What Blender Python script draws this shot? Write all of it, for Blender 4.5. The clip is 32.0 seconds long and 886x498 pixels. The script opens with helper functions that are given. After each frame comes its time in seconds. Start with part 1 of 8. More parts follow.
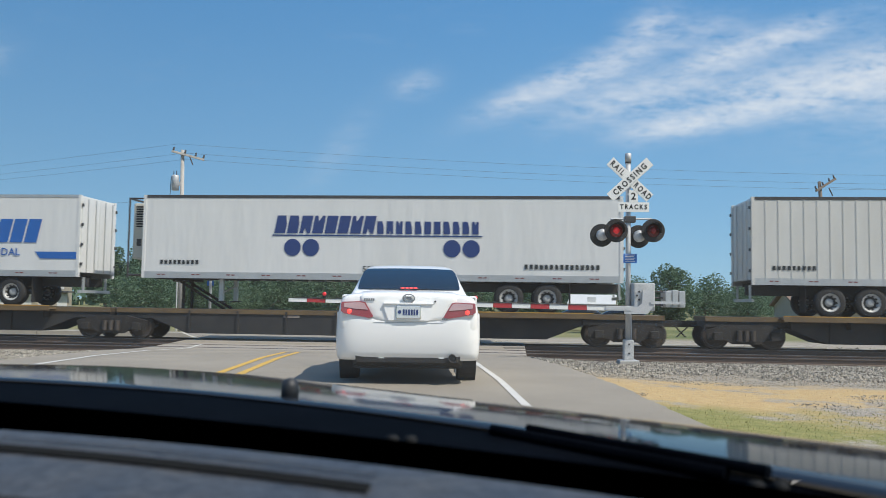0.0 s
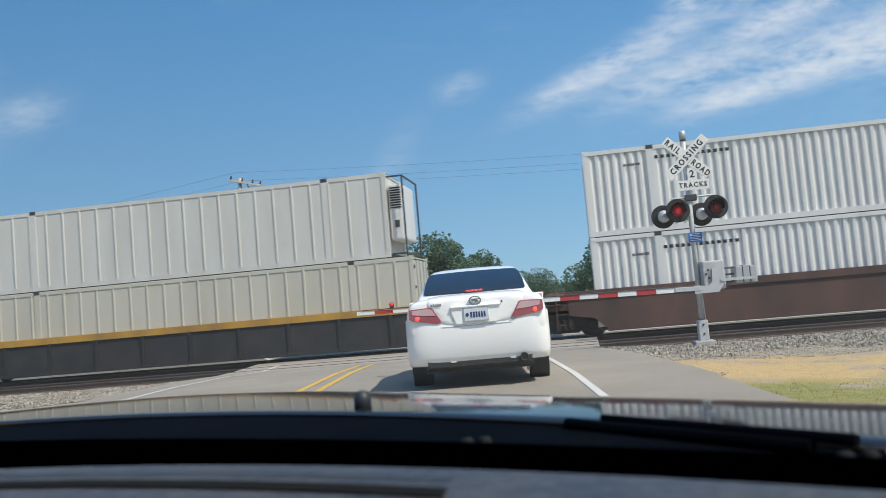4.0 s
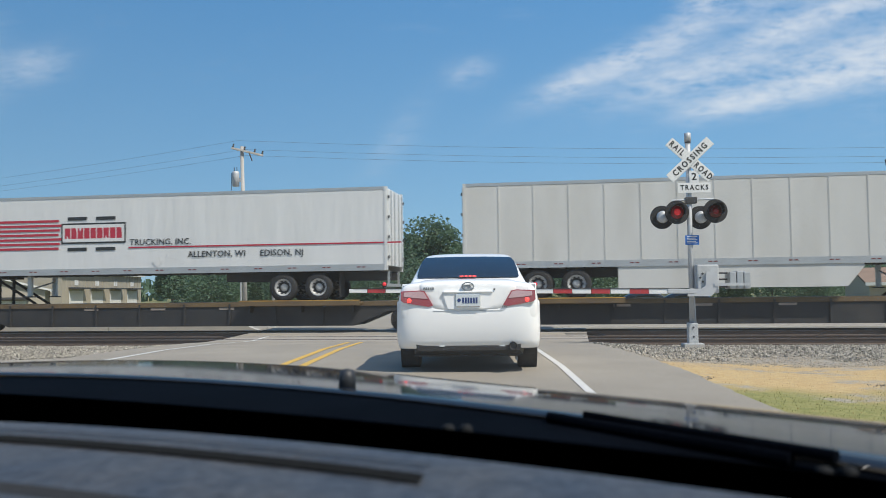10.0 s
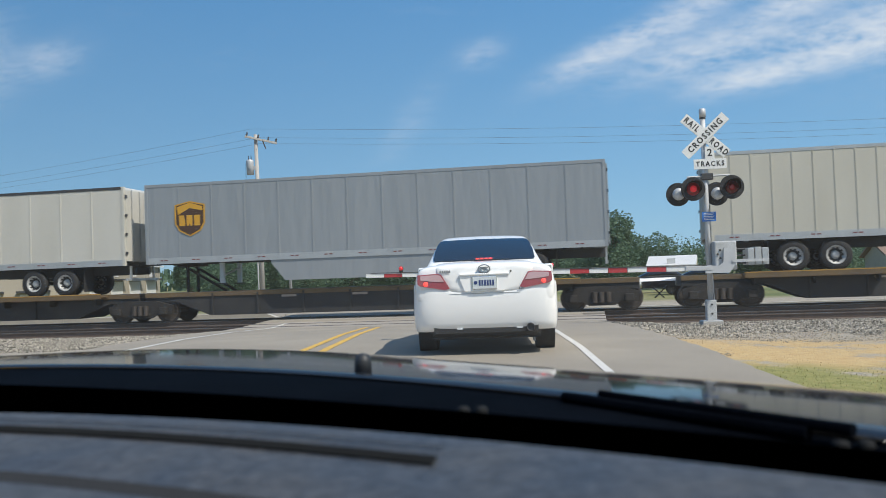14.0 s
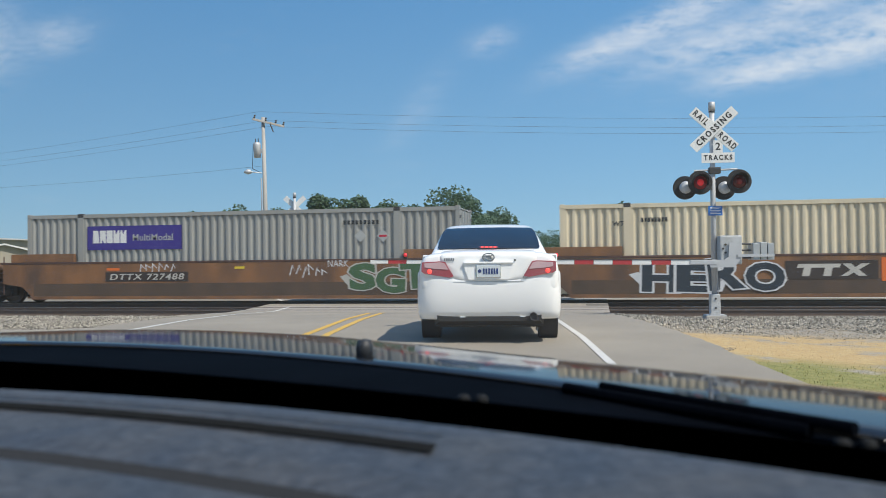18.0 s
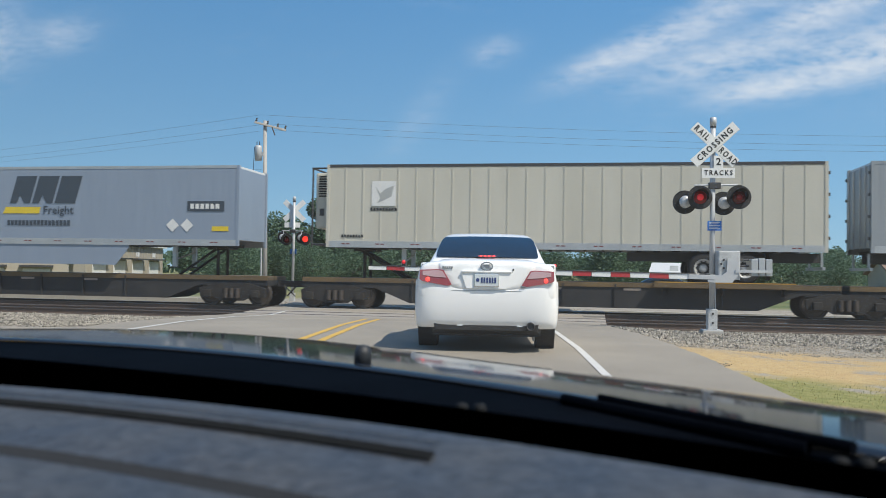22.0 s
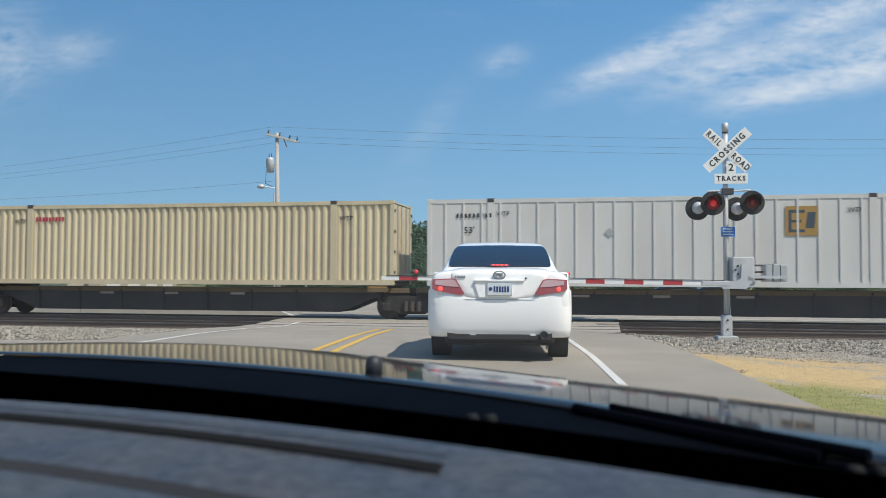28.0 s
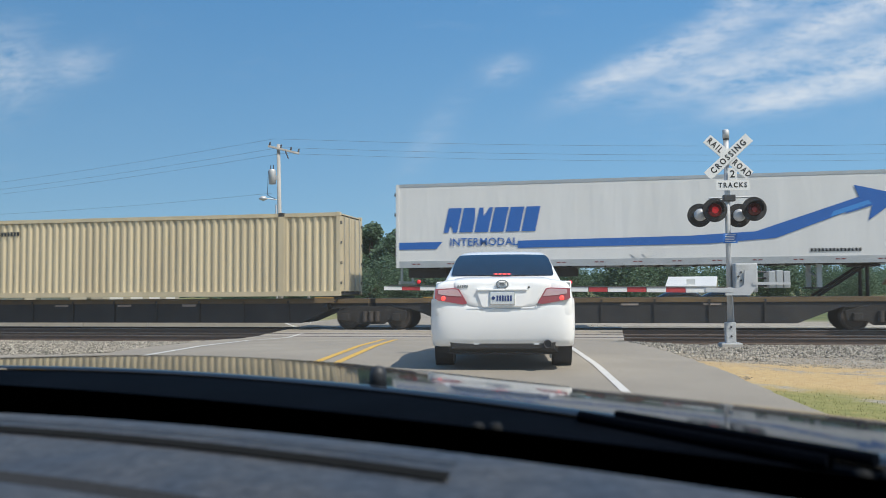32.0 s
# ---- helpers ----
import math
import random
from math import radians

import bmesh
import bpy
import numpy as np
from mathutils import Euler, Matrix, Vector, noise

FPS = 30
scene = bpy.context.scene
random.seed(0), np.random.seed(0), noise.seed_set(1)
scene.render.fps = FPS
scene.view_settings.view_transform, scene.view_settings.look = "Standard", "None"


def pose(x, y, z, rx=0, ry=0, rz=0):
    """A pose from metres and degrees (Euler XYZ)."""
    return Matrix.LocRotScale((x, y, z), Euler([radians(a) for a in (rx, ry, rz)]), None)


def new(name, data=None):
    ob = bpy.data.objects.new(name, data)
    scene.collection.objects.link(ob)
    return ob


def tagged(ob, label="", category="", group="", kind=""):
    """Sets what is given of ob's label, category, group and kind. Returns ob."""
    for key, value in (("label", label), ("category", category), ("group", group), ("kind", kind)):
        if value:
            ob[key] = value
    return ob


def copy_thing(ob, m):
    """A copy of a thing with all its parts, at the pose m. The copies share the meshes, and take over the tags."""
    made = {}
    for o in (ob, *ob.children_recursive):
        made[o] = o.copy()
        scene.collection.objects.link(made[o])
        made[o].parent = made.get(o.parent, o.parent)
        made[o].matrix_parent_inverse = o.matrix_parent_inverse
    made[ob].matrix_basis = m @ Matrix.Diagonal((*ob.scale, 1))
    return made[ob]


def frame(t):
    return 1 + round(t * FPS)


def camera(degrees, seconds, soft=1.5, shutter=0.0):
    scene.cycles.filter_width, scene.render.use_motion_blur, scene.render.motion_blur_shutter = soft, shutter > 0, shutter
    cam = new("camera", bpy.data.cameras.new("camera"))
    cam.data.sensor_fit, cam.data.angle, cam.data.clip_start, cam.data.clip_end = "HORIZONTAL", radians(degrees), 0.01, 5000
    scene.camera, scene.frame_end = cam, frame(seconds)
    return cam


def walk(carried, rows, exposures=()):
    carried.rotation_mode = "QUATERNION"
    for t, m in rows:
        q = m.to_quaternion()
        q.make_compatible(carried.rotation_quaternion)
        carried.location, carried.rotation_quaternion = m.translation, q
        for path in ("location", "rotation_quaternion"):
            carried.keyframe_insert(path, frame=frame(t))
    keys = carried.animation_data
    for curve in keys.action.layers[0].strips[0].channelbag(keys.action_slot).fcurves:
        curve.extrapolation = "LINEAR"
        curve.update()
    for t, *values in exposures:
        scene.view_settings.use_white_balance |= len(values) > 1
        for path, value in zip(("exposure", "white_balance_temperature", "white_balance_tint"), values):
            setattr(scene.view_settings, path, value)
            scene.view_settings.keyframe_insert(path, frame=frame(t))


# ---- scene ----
cam = camera(55.0, 32.0, soft=0.85, shutter=0.06)
cam.data.dof.use_dof, cam.data.dof.focus_distance, cam.data.dof.aperture_fstop = True, 18.0, 7.0
walk(cam, [
    (0, pose(-0.013, -0.016, 1.348, 93.69, -0.81, 4.96)),
    (0.5, pose(-0.013, -0.016, 1.347, 93.71, -1.02, 5.53)),
    (1, pose(-0.012, -0.015, 1.347, 93.72, -0.69, 5.76)),
    (1.5, pose(-0.011, -0.014, 1.347, 93.70, 0.14, 6.62)),
    (2, pose(-0.011, -0.013, 1.347, 93.85, 1.05, 7.40)),
    (2.5, pose(-0.009, -0.012, 1.347, 93.95, 1.86, 8.22)),
    (4.5, pose(-0.006, -0.011, 1.346, 93.97, 5.33, 9.54)),
    (5, pose(-0.007, -0.011, 1.347, 93.80, 2.97, 8.93)),
    (5.5, pose(-0.008, -0.011, 1.347, 93.77, 2.21, 8.60)),
    (6, pose(-0.008, -0.010, 1.347, 93.58, 0.96, 7.85)),
    (6.5, pose(-0.008, -0.010, 1.347, 93.36, 0.28, 8.65)),
    (7, pose(-0.008, -0.009, 1.347, 93.33, -1.27, 9.00)),
    (7.5, pose(-0.008, -0.008, 1.347, 93.27, -1.08, 9.06)),
    (8, pose(-0.008, -0.007, 1.347, 93.23, -0.80, 8.58)),
    (8.5, pose(-0.007, -0.007, 1.348, 93.15, -0.52, 9.06)),
    (9, pose(-0.007, -0.007, 1.348, 92.99, -0.33, 9.80)),
    (9.5, pose(-0.006, -0.006, 1.348, 92.95, 0.19, 9.76)),
    (10, pose(-0.005, -0.006, 1.348, 92.88, 0.65, 8.99)),
    (10.5, pose(-0.004, -0.006, 1.347, 92.85, 0.89, 9.76)),
    (11, pose(-0.003, -0.006, 1.347, 92.75, 0.98, 9.84)),
    (11.5, pose(-0.003, -0.005, 1.347, 92.67, 1.12, 9.27)),
    (12, pose(-0.002, -0.006, 1.347, 92.50, 1.15, 9.86)),
    (12.5, pose(-0.002, -0.006, 1.347, 92.34, 1.21, 10.25)),
    (13, pose(-0.002, -0.006, 1.347, 92.11, 1.45, 9.54)),
    (13.5, pose(-0.001, -0.005, 1.347, 91.85, 1.64, 9.78)),
    (15.5, pose(0.001, 0.002, 1.348, 91.70, 3.11, 10.89)),
    (16, pose(0.001, 0.003, 1.348, 91.25, 2.50, 11.63)),
    (16.5, pose(0.001, 0.003, 1.348, 90.88, 2.29, 12.21)),
    (17, pose(0.001, 0.003, 1.347, 90.84, 2.76, 12.56)),
    (17.5, pose(0.000, 0.003, 1.347, 90.78, 2.42, 11.32)),
    (18, pose(-0.000, 0.002, 1.347, 90.94, 0.61, 10.41)),
    (18.5, pose(-0.001, 0.002, 1.346, 91.76, 0.34, 10.20)),
    (19, pose(-0.001, 0.001, 1.346, 91.79, 0.40, 10.16)),
    (19.5, pose(-0.002, 0.001, 1.347, 91.79, 0.82, 10.89)),
    (20, pose(-0.002, 0.001, 1.347, 91.75, 0.84, 11.06)),
    (20.5, pose(-0.002, 0.001, 1.347, 91.66, 0.94, 10.78)),
    (21, pose(-0.003, 0.000, 1.347, 91.59, 0.03, 10.39)),
    (21.5, pose(-0.004, 0.000, 1.347, 91.55, -0.48, 9.83)),
    (22, pose(-0.004, -0.000, 1.347, 91.47, -0.91, 10.27)),
    (22.5, pose(-0.004, -0.000, 1.348, 91.47, -1.57, 10.36)),
    (23, pose(-0.004, 0.000, 1.348, 91.47, -2.08, 9.78)),
    (23.5, pose(-0.004, 0.000, 1.348, 91.47, -2.09, 8.82)),
    (24, pose(-0.004, 0.001, 1.348, 91.46, -1.96, 9.19)),
    (24.5, pose(-0.004, 0.001, 1.348, 91.39, -1.63, 9.91)),
    (25, pose(-0.004, 0.001, 1.348, 91.40, -1.53, 10.45)),
    (25.5, pose(-0.003, 0.001, 1.348, 91.47, -1.88, 10.41)),
    (27.5, pose(-0.000, 0.003, 1.348, 91.99, -0.58, 10.48)),
    (28, pose(0.000, 0.003, 1.348, 92.09, -0.24, 11.14)),
    (28.5, pose(0.000, 0.003, 1.348, 92.18, 0.07, 11.07)),
    (29, pose(0.000, 0.003, 1.348, 92.20, 0.04, 10.66)),
    (29.5, pose(0.000, 0.003, 1.348, 92.38, 0.09, 10.46)),
    (30, pose(0.000, 0.003, 1.347, 92.76, 0.09, 10.83)),
    (30.5, pose(0.000, 0.003, 1.347, 92.80, 0.14, 11.23)),
    (31, pose(-0.000, 0.002, 1.347, 92.79, 0.30, 10.49)),
    (31.5, pose(-0.000, 0.002, 1.347, 92.77, 0.30, 11.15)),
    (32, pose(-0.001, 0.002, 1.347, 92.75, 0.38, 11.32)),
])

# ---- light ----
SUN_EL, SUN_AZ = radians(52), radians(120)      # azimuth clockwise from +Y
to_sun = Vector((math.sin(SUN_AZ) * math.cos(SUN_EL), math.cos(SUN_AZ) * math.cos(SUN_EL), math.sin(SUN_EL)))
sun = new("sun", bpy.data.lights.new("sun", "SUN"))
sun.data.energy, sun.data.angle, sun.data.color = 4.25, radians(0.53), (1.0, 0.955, 0.865)
sun.rotation_euler = to_sun.to_track_quat("Z", "Y").to_euler()
scene.view_settings.exposure = 0.0


def N(nt, kind, **kw):
    n = nt.nodes.new(kind)
    for k, v in kw.items():
        if k == "op":
            n.operation = v
        elif k == "vals":
            for i, val in v.items():
                n.inputs[i].default_value = val
    return n


def make_world():
    w = bpy.data.worlds.new("sky")
    scene.world = w
    w.use_nodes = True
    nt = w.node_tree
    nt.nodes.clear()
    out = nt.nodes.new("ShaderNodeOutputWorld")
    bg = nt.nodes.new("ShaderNodeBackground")
    bg.inputs[1].default_value = 0.105
    sky = nt.nodes.new("ShaderNodeTexSky")
    sky.sky_type, sky.sun_disc = "NISHITA", False
    sky.sun_elevation, sky.sun_rotation = SUN_EL, SUN_AZ
    sky.air_density, sky.dust_density, sky.ozone_density = 1.0, 0.2, 3.0
    tc = nt.nodes.new("ShaderNodeTexCoord")
    sep = nt.nodes.new("ShaderNodeSeparateXYZ")
    nt.links.new(tc.outputs["Generated"], sep.inputs[0])

    def m(op, a, b=None, c=None):
        n = nt.nodes.new("ShaderNodeMath")
        n.operation = op
        for i, v in enumerate((a, b, c)):
            if v is None:
                continue
            if isinstance(v, (int, float)):
                n.inputs[i].default_value = v
            else:
                nt.links.new(v, n.inputs[i])
        return n.outputs[0]

    # clouds lie in the direction's own angles: az = x / y, el = z / y
    yy = m("MAXIMUM", sep.outputs[1], 0.05)
    az, el = m("DIVIDE", sep.outputs[0], yy), m("DIVIDE", sep.outputs[2], yy)
    px, py = az, el

    def noise_tex(sx, sy, rot, scale, detail, rough, off):
        comb = nt.nodes.new("ShaderNodeCombineXYZ")
        nt.links.new(px, comb.inputs[0]), nt.links.new(py, comb.inputs[1])
        mp = nt.nodes.new("ShaderNodeMapping")
        mp.inputs["Rotation"].default_value = (0, 0, radians(rot))
        mp.inputs["Scale"].default_value = (sx, sy, 1)
        mp.inputs["Location"].default_value = off
        nt.links.new(comb.outputs[0], mp.inputs[0])
        t = nt.nodes.new("ShaderNodeTexNoise")
        t.inputs["Scale"].default_value, t.inputs["Detail"].default_value, t.inputs["Roughness"].default_value = scale, detail, rough
        nt.links.new(mp.outputs[0], t.inputs[0])
        return t.outputs[0]

    fine = noise_tex(9.0, 34.0, -20, 1.0, 9, 0.64, (3.1, 1.7, 0))
    wisp = noise_tex(4.0, 22.0, -22, 1.0, 6, 0.6, (0.4, 5.2, 0))

    def blob(a0, e0, ra, re, tilt):
        da, de = m("SUBTRACT", az, a0), m("SUBTRACT", el, e0)
        c, s = math.cos(radians(tilt)), math.sin(radians(tilt))
        u = m("ADD", m("MULTIPLY", da, c / ra), m("MULTIPLY", de, s / ra))
        v = m("ADD", m("MULTIPLY", da, -s / re), m("MULTIPLY", de, c / re))
        r2 = m("ADD", m("MULTIPLY", u, u), m("MULTIPLY", v, v))
        return m("EXPONENT", m("MULTIPLY", r2, -1.0))

    BLOBS = CLOUDS
    mask = None
    for b in BLOBS:
        k = m("MULTIPLY", blob(*b[:5]), b[5])
        mask = k if mask is None else m("ADD", mask, k)
    broken = m("MULTIPLY_ADD", fine, 1.0, m("MULTIPLY", wisp, 0.75))
    mottle = noise_tex(42.0, 95.0, -18, 1.0, 6, 0.62, (7.7, 2.2, 0))
    broken = m("ADD", broken, m("MULTIPLY", m("SUBTRACT", mottle, 0.5), 0.9))
    dens = m("MULTIPLY", mask, m("MAXIMUM", m("SUBTRACT", broken, 0.56), 0.0))
    dens = m("MULTIPLY", m("SUBTRACT", 1.0, m("EXPONENT", m("MULTIPLY", dens, -1.9))), 0.55)
    rest = m("MULTIPLY", m("MAXIMUM", m("SUBTRACT", m("MULTIPLY", fine, wisp), 0.30), 0.0), 0.30)
    dens = m("MINIMUM", m("ADD", m("MULTIPLY", dens, 1.75), rest), 0.78)
    mix = nt.nodes.new("ShaderNodeMixRGB")
    mix.inputs[2].default_value = (7.7, 8.0, 8.3, 1)
    # clear summer blue, paler towards the horizon
    ramp = nt.nodes.new("ShaderNodeMixRGB")
    up = m("POWER", m("MINIMUM", m("MULTIPLY", m("MAXIMUM", sep.outputs[2], 0.0), 1.9), 1.0), 0.75)
    ramp.inputs[1].default_value, ramp.inputs[2].default_value = (2.5, 5.0, 7.1, 1), (0.30, 2.25, 5.7, 1)
    nt.links.new(up, ramp.inputs[0])
    hs = nt.nodes.new("ShaderNodeMixRGB")
    hs.inputs[0].default_value = 0.80
    nt.links.new(sky.outputs[0], hs.inputs[1]), nt.links.new(ramp.outputs[0], hs.inputs[2])
    # deeper blue away from the sun, and a pale glow of haze round it
    deep = nt.nodes.new("ShaderNodeVectorMath")
    deep.operation = "SCALE"
    nt.links.new(hs.outputs[0], deep.inputs[0])
    nt.links.new(m("MULTIPLY_ADD", m("MINIMUM", sep.outputs[0], 0.05), 0.24, 1.0), deep.inputs["Scale"])
    dot = nt.nodes.new("ShaderNodeVectorMath")
    dot.operation = "DOT_PRODUCT"
    dot.inputs[1].default_value = to_sun
    nt.links.new(tc.outputs["Generated"], dot.inputs[0])
    haze = nt.nodes.new("ShaderNodeMixRGB")
    haze.inputs[2].default_value = (6.6, 6.4, 5.9, 1)
    nt.links.new(m("POWER", m("MAXIMUM", dot.outputs["Value"], 0.0), 4.0), haze.inputs[0])
    nt.links.new(deep.outputs[0], haze.inputs[1])
    nt.links.new(dens, mix.inputs[0]), nt.links.new(haze.outputs[0], mix.inputs[1])
    nt.links.new(mix.outputs[0], bg.inputs[0]), nt.links.new(bg.outputs[0], out.inputs[0])


# azimuth, elevation (tangents), half sizes, tilt, strength of each cloud
CLOUDS = [(0.030, 0.257, 0.075, 0.0150, 23, 1.0), (0.115, 0.287, 0.058, 0.0170, 25, 0.8), (0.154, 0.331, 0.033, 0.0170, 24, 0.85), (0.130, 0.243, 0.090, 0.0210, 14, 0.8),
          (0.243, 0.295, 0.055, 0.0140, 19, 1.2), (0.318, 0.320, 0.059, 0.0150, 15, 1.0), (0.180, 0.210, 0.057, 0.0140, 10, 1.0), (0.296, 0.237, 0.097, 0.0180, 10, 1.15),
          (0.297, 0.262, 0.132, 0.0200, 7, 0.6), (0.217, 0.321, 0.043, 0.0190, 14, 0.5), (0.420, 0.275, 0.100, 0.0260, 9, 0.9), (0.60, 0.30, 0.20, 0.060, 14, 1.2),
          (-0.125, 0.262, 0.026, 0.014, 10, 0.42), (-0.69, 0.300, 0.045, 0.022, 10, 0.40), (-0.80, 0.30, 0.05, 0.05, 60, 0.5), (-0.21, 0.19, 0.05, 0.018, 50, 0.16)]
make_world()


# ---- materials ----
def mat(name, color, rough=0.6, metal=0.0, var=0.12, scale=3.0, grain=60.0, bump=0.15, dirt=None, streak=0.0, coat=0.0, emit=0.0, island=0.0, spec=0.5, wave=0.0):
    """A surface with stains at one scale, grain at another and fine relief."""
    m = bpy.data.materials.new(name)
    m.use_nodes = True
    nt = m.node_tree
    bs = nt.nodes["Principled BSDF"]
    bs.inputs["Roughness"].default_value, bs.inputs["Metallic"].default_value = rough, metal
    bs.inputs["Coat Weight"].default_value = coat
    bs.inputs["Specular IOR Level"].default_value = spec
    tc = nt.nodes.new("ShaderNodeTexCoord")
    big = nt.nodes.new("ShaderNodeTexNoise")
    big.inputs["Scale"].default_value, big.inputs["Detail"].default_value = scale, 5
    small = nt.nodes.new("ShaderNodeTexNoise")
    small.inputs["Scale"].default_value, small.inputs["Detail"].default_value = grain, 3
    src = tc.outputs["Object"]
    mp = nt.nodes.new("ShaderNodeMapping")
    mp.inputs["Scale"].default_value = (1, 1, 1) if not streak else (1, 1, 1 - streak)
    nt.links.new(src, mp.inputs[0])
    nt.links.new(mp.outputs[0], big.inputs[0]), nt.links.new(src, small.inputs[0])
    r1 = nt.nodes.new("ShaderNodeMapRange")
    r1.inputs[1].default_value, r1.inputs[2].default_value = 0.32, 0.72
    nt.links.new(big.outputs[0], r1.inputs[0])
    d = dirt or tuple(c * 0.55 for c in color)
    mx = nt.nodes.new("ShaderNodeMixRGB")
    mx.inputs[1].default_value, mx.inputs[2].default_value = (*color, 1), (*d, 1)
    k = nt.nodes.new("ShaderNodeMath")
    k.operation = "MULTIPLY"
    k.inputs[1].default_value = var * 2.2
    nt.links.new(r1.outputs[0], k.inputs[0]), nt.links.new(k.outputs[0], mx.inputs[0])
    mx2 = nt.nodes.new("ShaderNodeMixRGB")
    mx2.blend_type = "MULTIPLY"
    mx2.inputs[0].default_value = 1.0
    r2 = nt.nodes.new("ShaderNodeMapRange")
    r2.inputs[1].default_value, r2.inputs[2].default_value, r2.inputs[3].default_value, r2.inputs[4].default_value = 0.3, 0.7, 1 - var, 1 + var * 0.6
    nt.links.new(small.outputs[0], r2.inputs[0])
    nt.links.new(mx.outputs[0], mx2.inputs[1]), nt.links.new(r2.outputs[0], mx2.inputs[2])
    last = mx2.outputs[0]
    if island:
        g = nt.nodes.new("ShaderNodeNewGeometry")
        r3 = nt.nodes.new("ShaderNodeMapRange")
        r3.inputs[3].default_value, r3.inputs[4].default_value = 1 - island, 1 + island
        nt.links.new(g.outputs["Random Per Island"], r3.inputs[0])
        mx3 = nt.nodes.new("ShaderNodeMixRGB")
        mx3.blend_type = "MULTIPLY"
        mx3.inputs[0].default_value = 1.0
        nt.links.new(last, mx3.inputs[1]), nt.links.new(r3.outputs[0], mx3.inputs[2])
        last = mx3.outputs[0]
    nt.links.new(last, bs.inputs["Base Color"])
    if bump:
        bp = nt.nodes.new("ShaderNodeBump")
        bp.inputs["Strength"].default_value, bp.inputs["Distance"].default_value = bump, 0.01
        nt.links.new(small.outputs[0], bp.inputs["Height"]), nt.links.new(bp.outputs[0], bs.inputs["Normal"])
        if wave:        # dents and waves in thin sheet metal, long upright
            wm, wn, wb = nt.nodes.new("ShaderNodeMapping"), nt.nodes.new("ShaderNodeTexNoise"), nt.nodes.new("ShaderNodeBump")
            wm.inputs["Scale"].default_value = (1.5, 1, 0.35)
            wn.inputs["Scale"].default_value, wn.inputs["Detail"].default_value = 1.4, 2
            wb.inputs["Strength"].default_value, wb.inputs["Distance"].default_value = wave, 0.06
            nt.links.new(src, wm.inputs[0]), nt.links.new(wm.outputs[0], wn.inputs[0])
            nt.links.new(wn.outputs[0], wb.inputs["Height"]), nt.links.new(wb.outputs[0], bp.inputs["Normal"])
    if emit:
        bs.inputs["Emission Color"].default_value, bs.inputs["Emission Strength"].default_value = (*color, 1), emit
    return m


WHITE = mat("white_panel", (0.63, 0.625, 0.595), 0.42, var=0.16, scale=1.2, dirt=(0.40, 0.37, 0.31), streak=0.8, bump=0.03)
BRIGHT = mat("bright_white", (0.69, 0.695, 0.685), 0.35, var=0.10, scale=1.0, dirt=(0.5, 0.49, 0.46), streak=0.8, bump=0.02, wave=0.5)
CREAM = mat("cream_panel", (0.55, 0.53, 0.455), 0.45, var=0.14, scale=1.0, dirt=(0.35, 0.32, 0.25), streak=0.8, bump=0.03)
TAN = mat("tan_container", (0.60, 0.51, 0.34), 0.5, var=0.16, scale=1.3, dirt=(0.33, 0.26, 0.17), streak=0.85, bump=0.04)
GREY = mat("grey_panel", (0.32, 0.34, 0.355), 0.4, 0.25, var=0.10, scale=0.9, dirt=(0.24, 0.25, 0.26), streak=0.8, bump=0.03, wave=0.7)
STEELGREY = mat("grey_container", (0.295, 0.30, 0.285), 0.5, var=0.12, scale=1.2, dirt=(0.22, 0.2, 0.17), streak=0.85, bump=0.03)
BLUEGREY = mat("bluegrey_panel", (0.27, 0.32, 0.395), 0.38, 0.15, var=0.07, scale=0.8, dirt=(0.22, 0.25, 0.30), streak=0.8, bump=0.02, wave=0.4)
GREEN = mat("green_container", (0.019, 0.138, 0.074), 0.45, var=0.14, scale=1.4, dirt=(0.03, 0.09, 0.05), streak=0.8, bump=0.03)
REDDOOR = mat("red_door", (0.50, 0.035, 0.03), 0.4, var=0.12, bump=0.03)
RAIL_STEEL = mat("rail_steel", (0.16, 0.12, 0.10), 0.55, 0.5, var=0.2, scale=6)
RAIL_TOP = mat("rail_top", (0.55, 0.55, 0.56), 0.25, 0.9, var=0.08)
BLACKCAR = mat("black_sill", (0.023, 0.024, 0.026), 0.65, var=0.3, scale=1.5, dirt=(0.052, 0.047, 0.043), bump=0.2)
YELLOWCAR = mat("yellow_sill", (0.52, 0.29, 0.045), 0.55, var=0.28, scale=1.1, dirt=(0.17, 0.10, 0.05), streak=0.6, bump=0.1)
BROWNCAR = mat("brown_sill", (0.115, 0.060, 0.046), 0.65, var=0.38, scale=1.1, dirt=(0.045, 0.032, 0.03), streak=0.6, bump=0.15)
RUSTCAR = mat("rusty_sill", (0.27, 0.125, 0.05), 0.65, var=0.40, scale=0.9, dirt=(0.075, 0.05, 0.038), streak=0.4, bump=0.15)
RUSTGRIME = mat("grimy_sill", (0.10, 0.066, 0.045), 0.8, var=0.35, scale=1.4, dirt=(0.06, 0.045, 0.035), streak=0.4, bump=0.15)
TANGRIME = mat("tan_grime", (0.33, 0.21, 0.095), 0.75, var=0.3, scale=1.4, dirt=(0.14, 0.095, 0.06), streak=0.4, bump=0.15)
TRUCKMETAL = mat("bogie_metal", (0.026, 0.025, 0.025), 0.75, 0.2, var=0.3, scale=4, dirt=(0.055, 0.047, 0.04))
WHEELSTEEL = mat("wheel_steel", (0.10, 0.085, 0.075), 0.6, 0.5, var=0.25)
RUBBER = mat("rubber", (0.022, 0.022, 0.023), 0.8, var=0.2, scale=8)
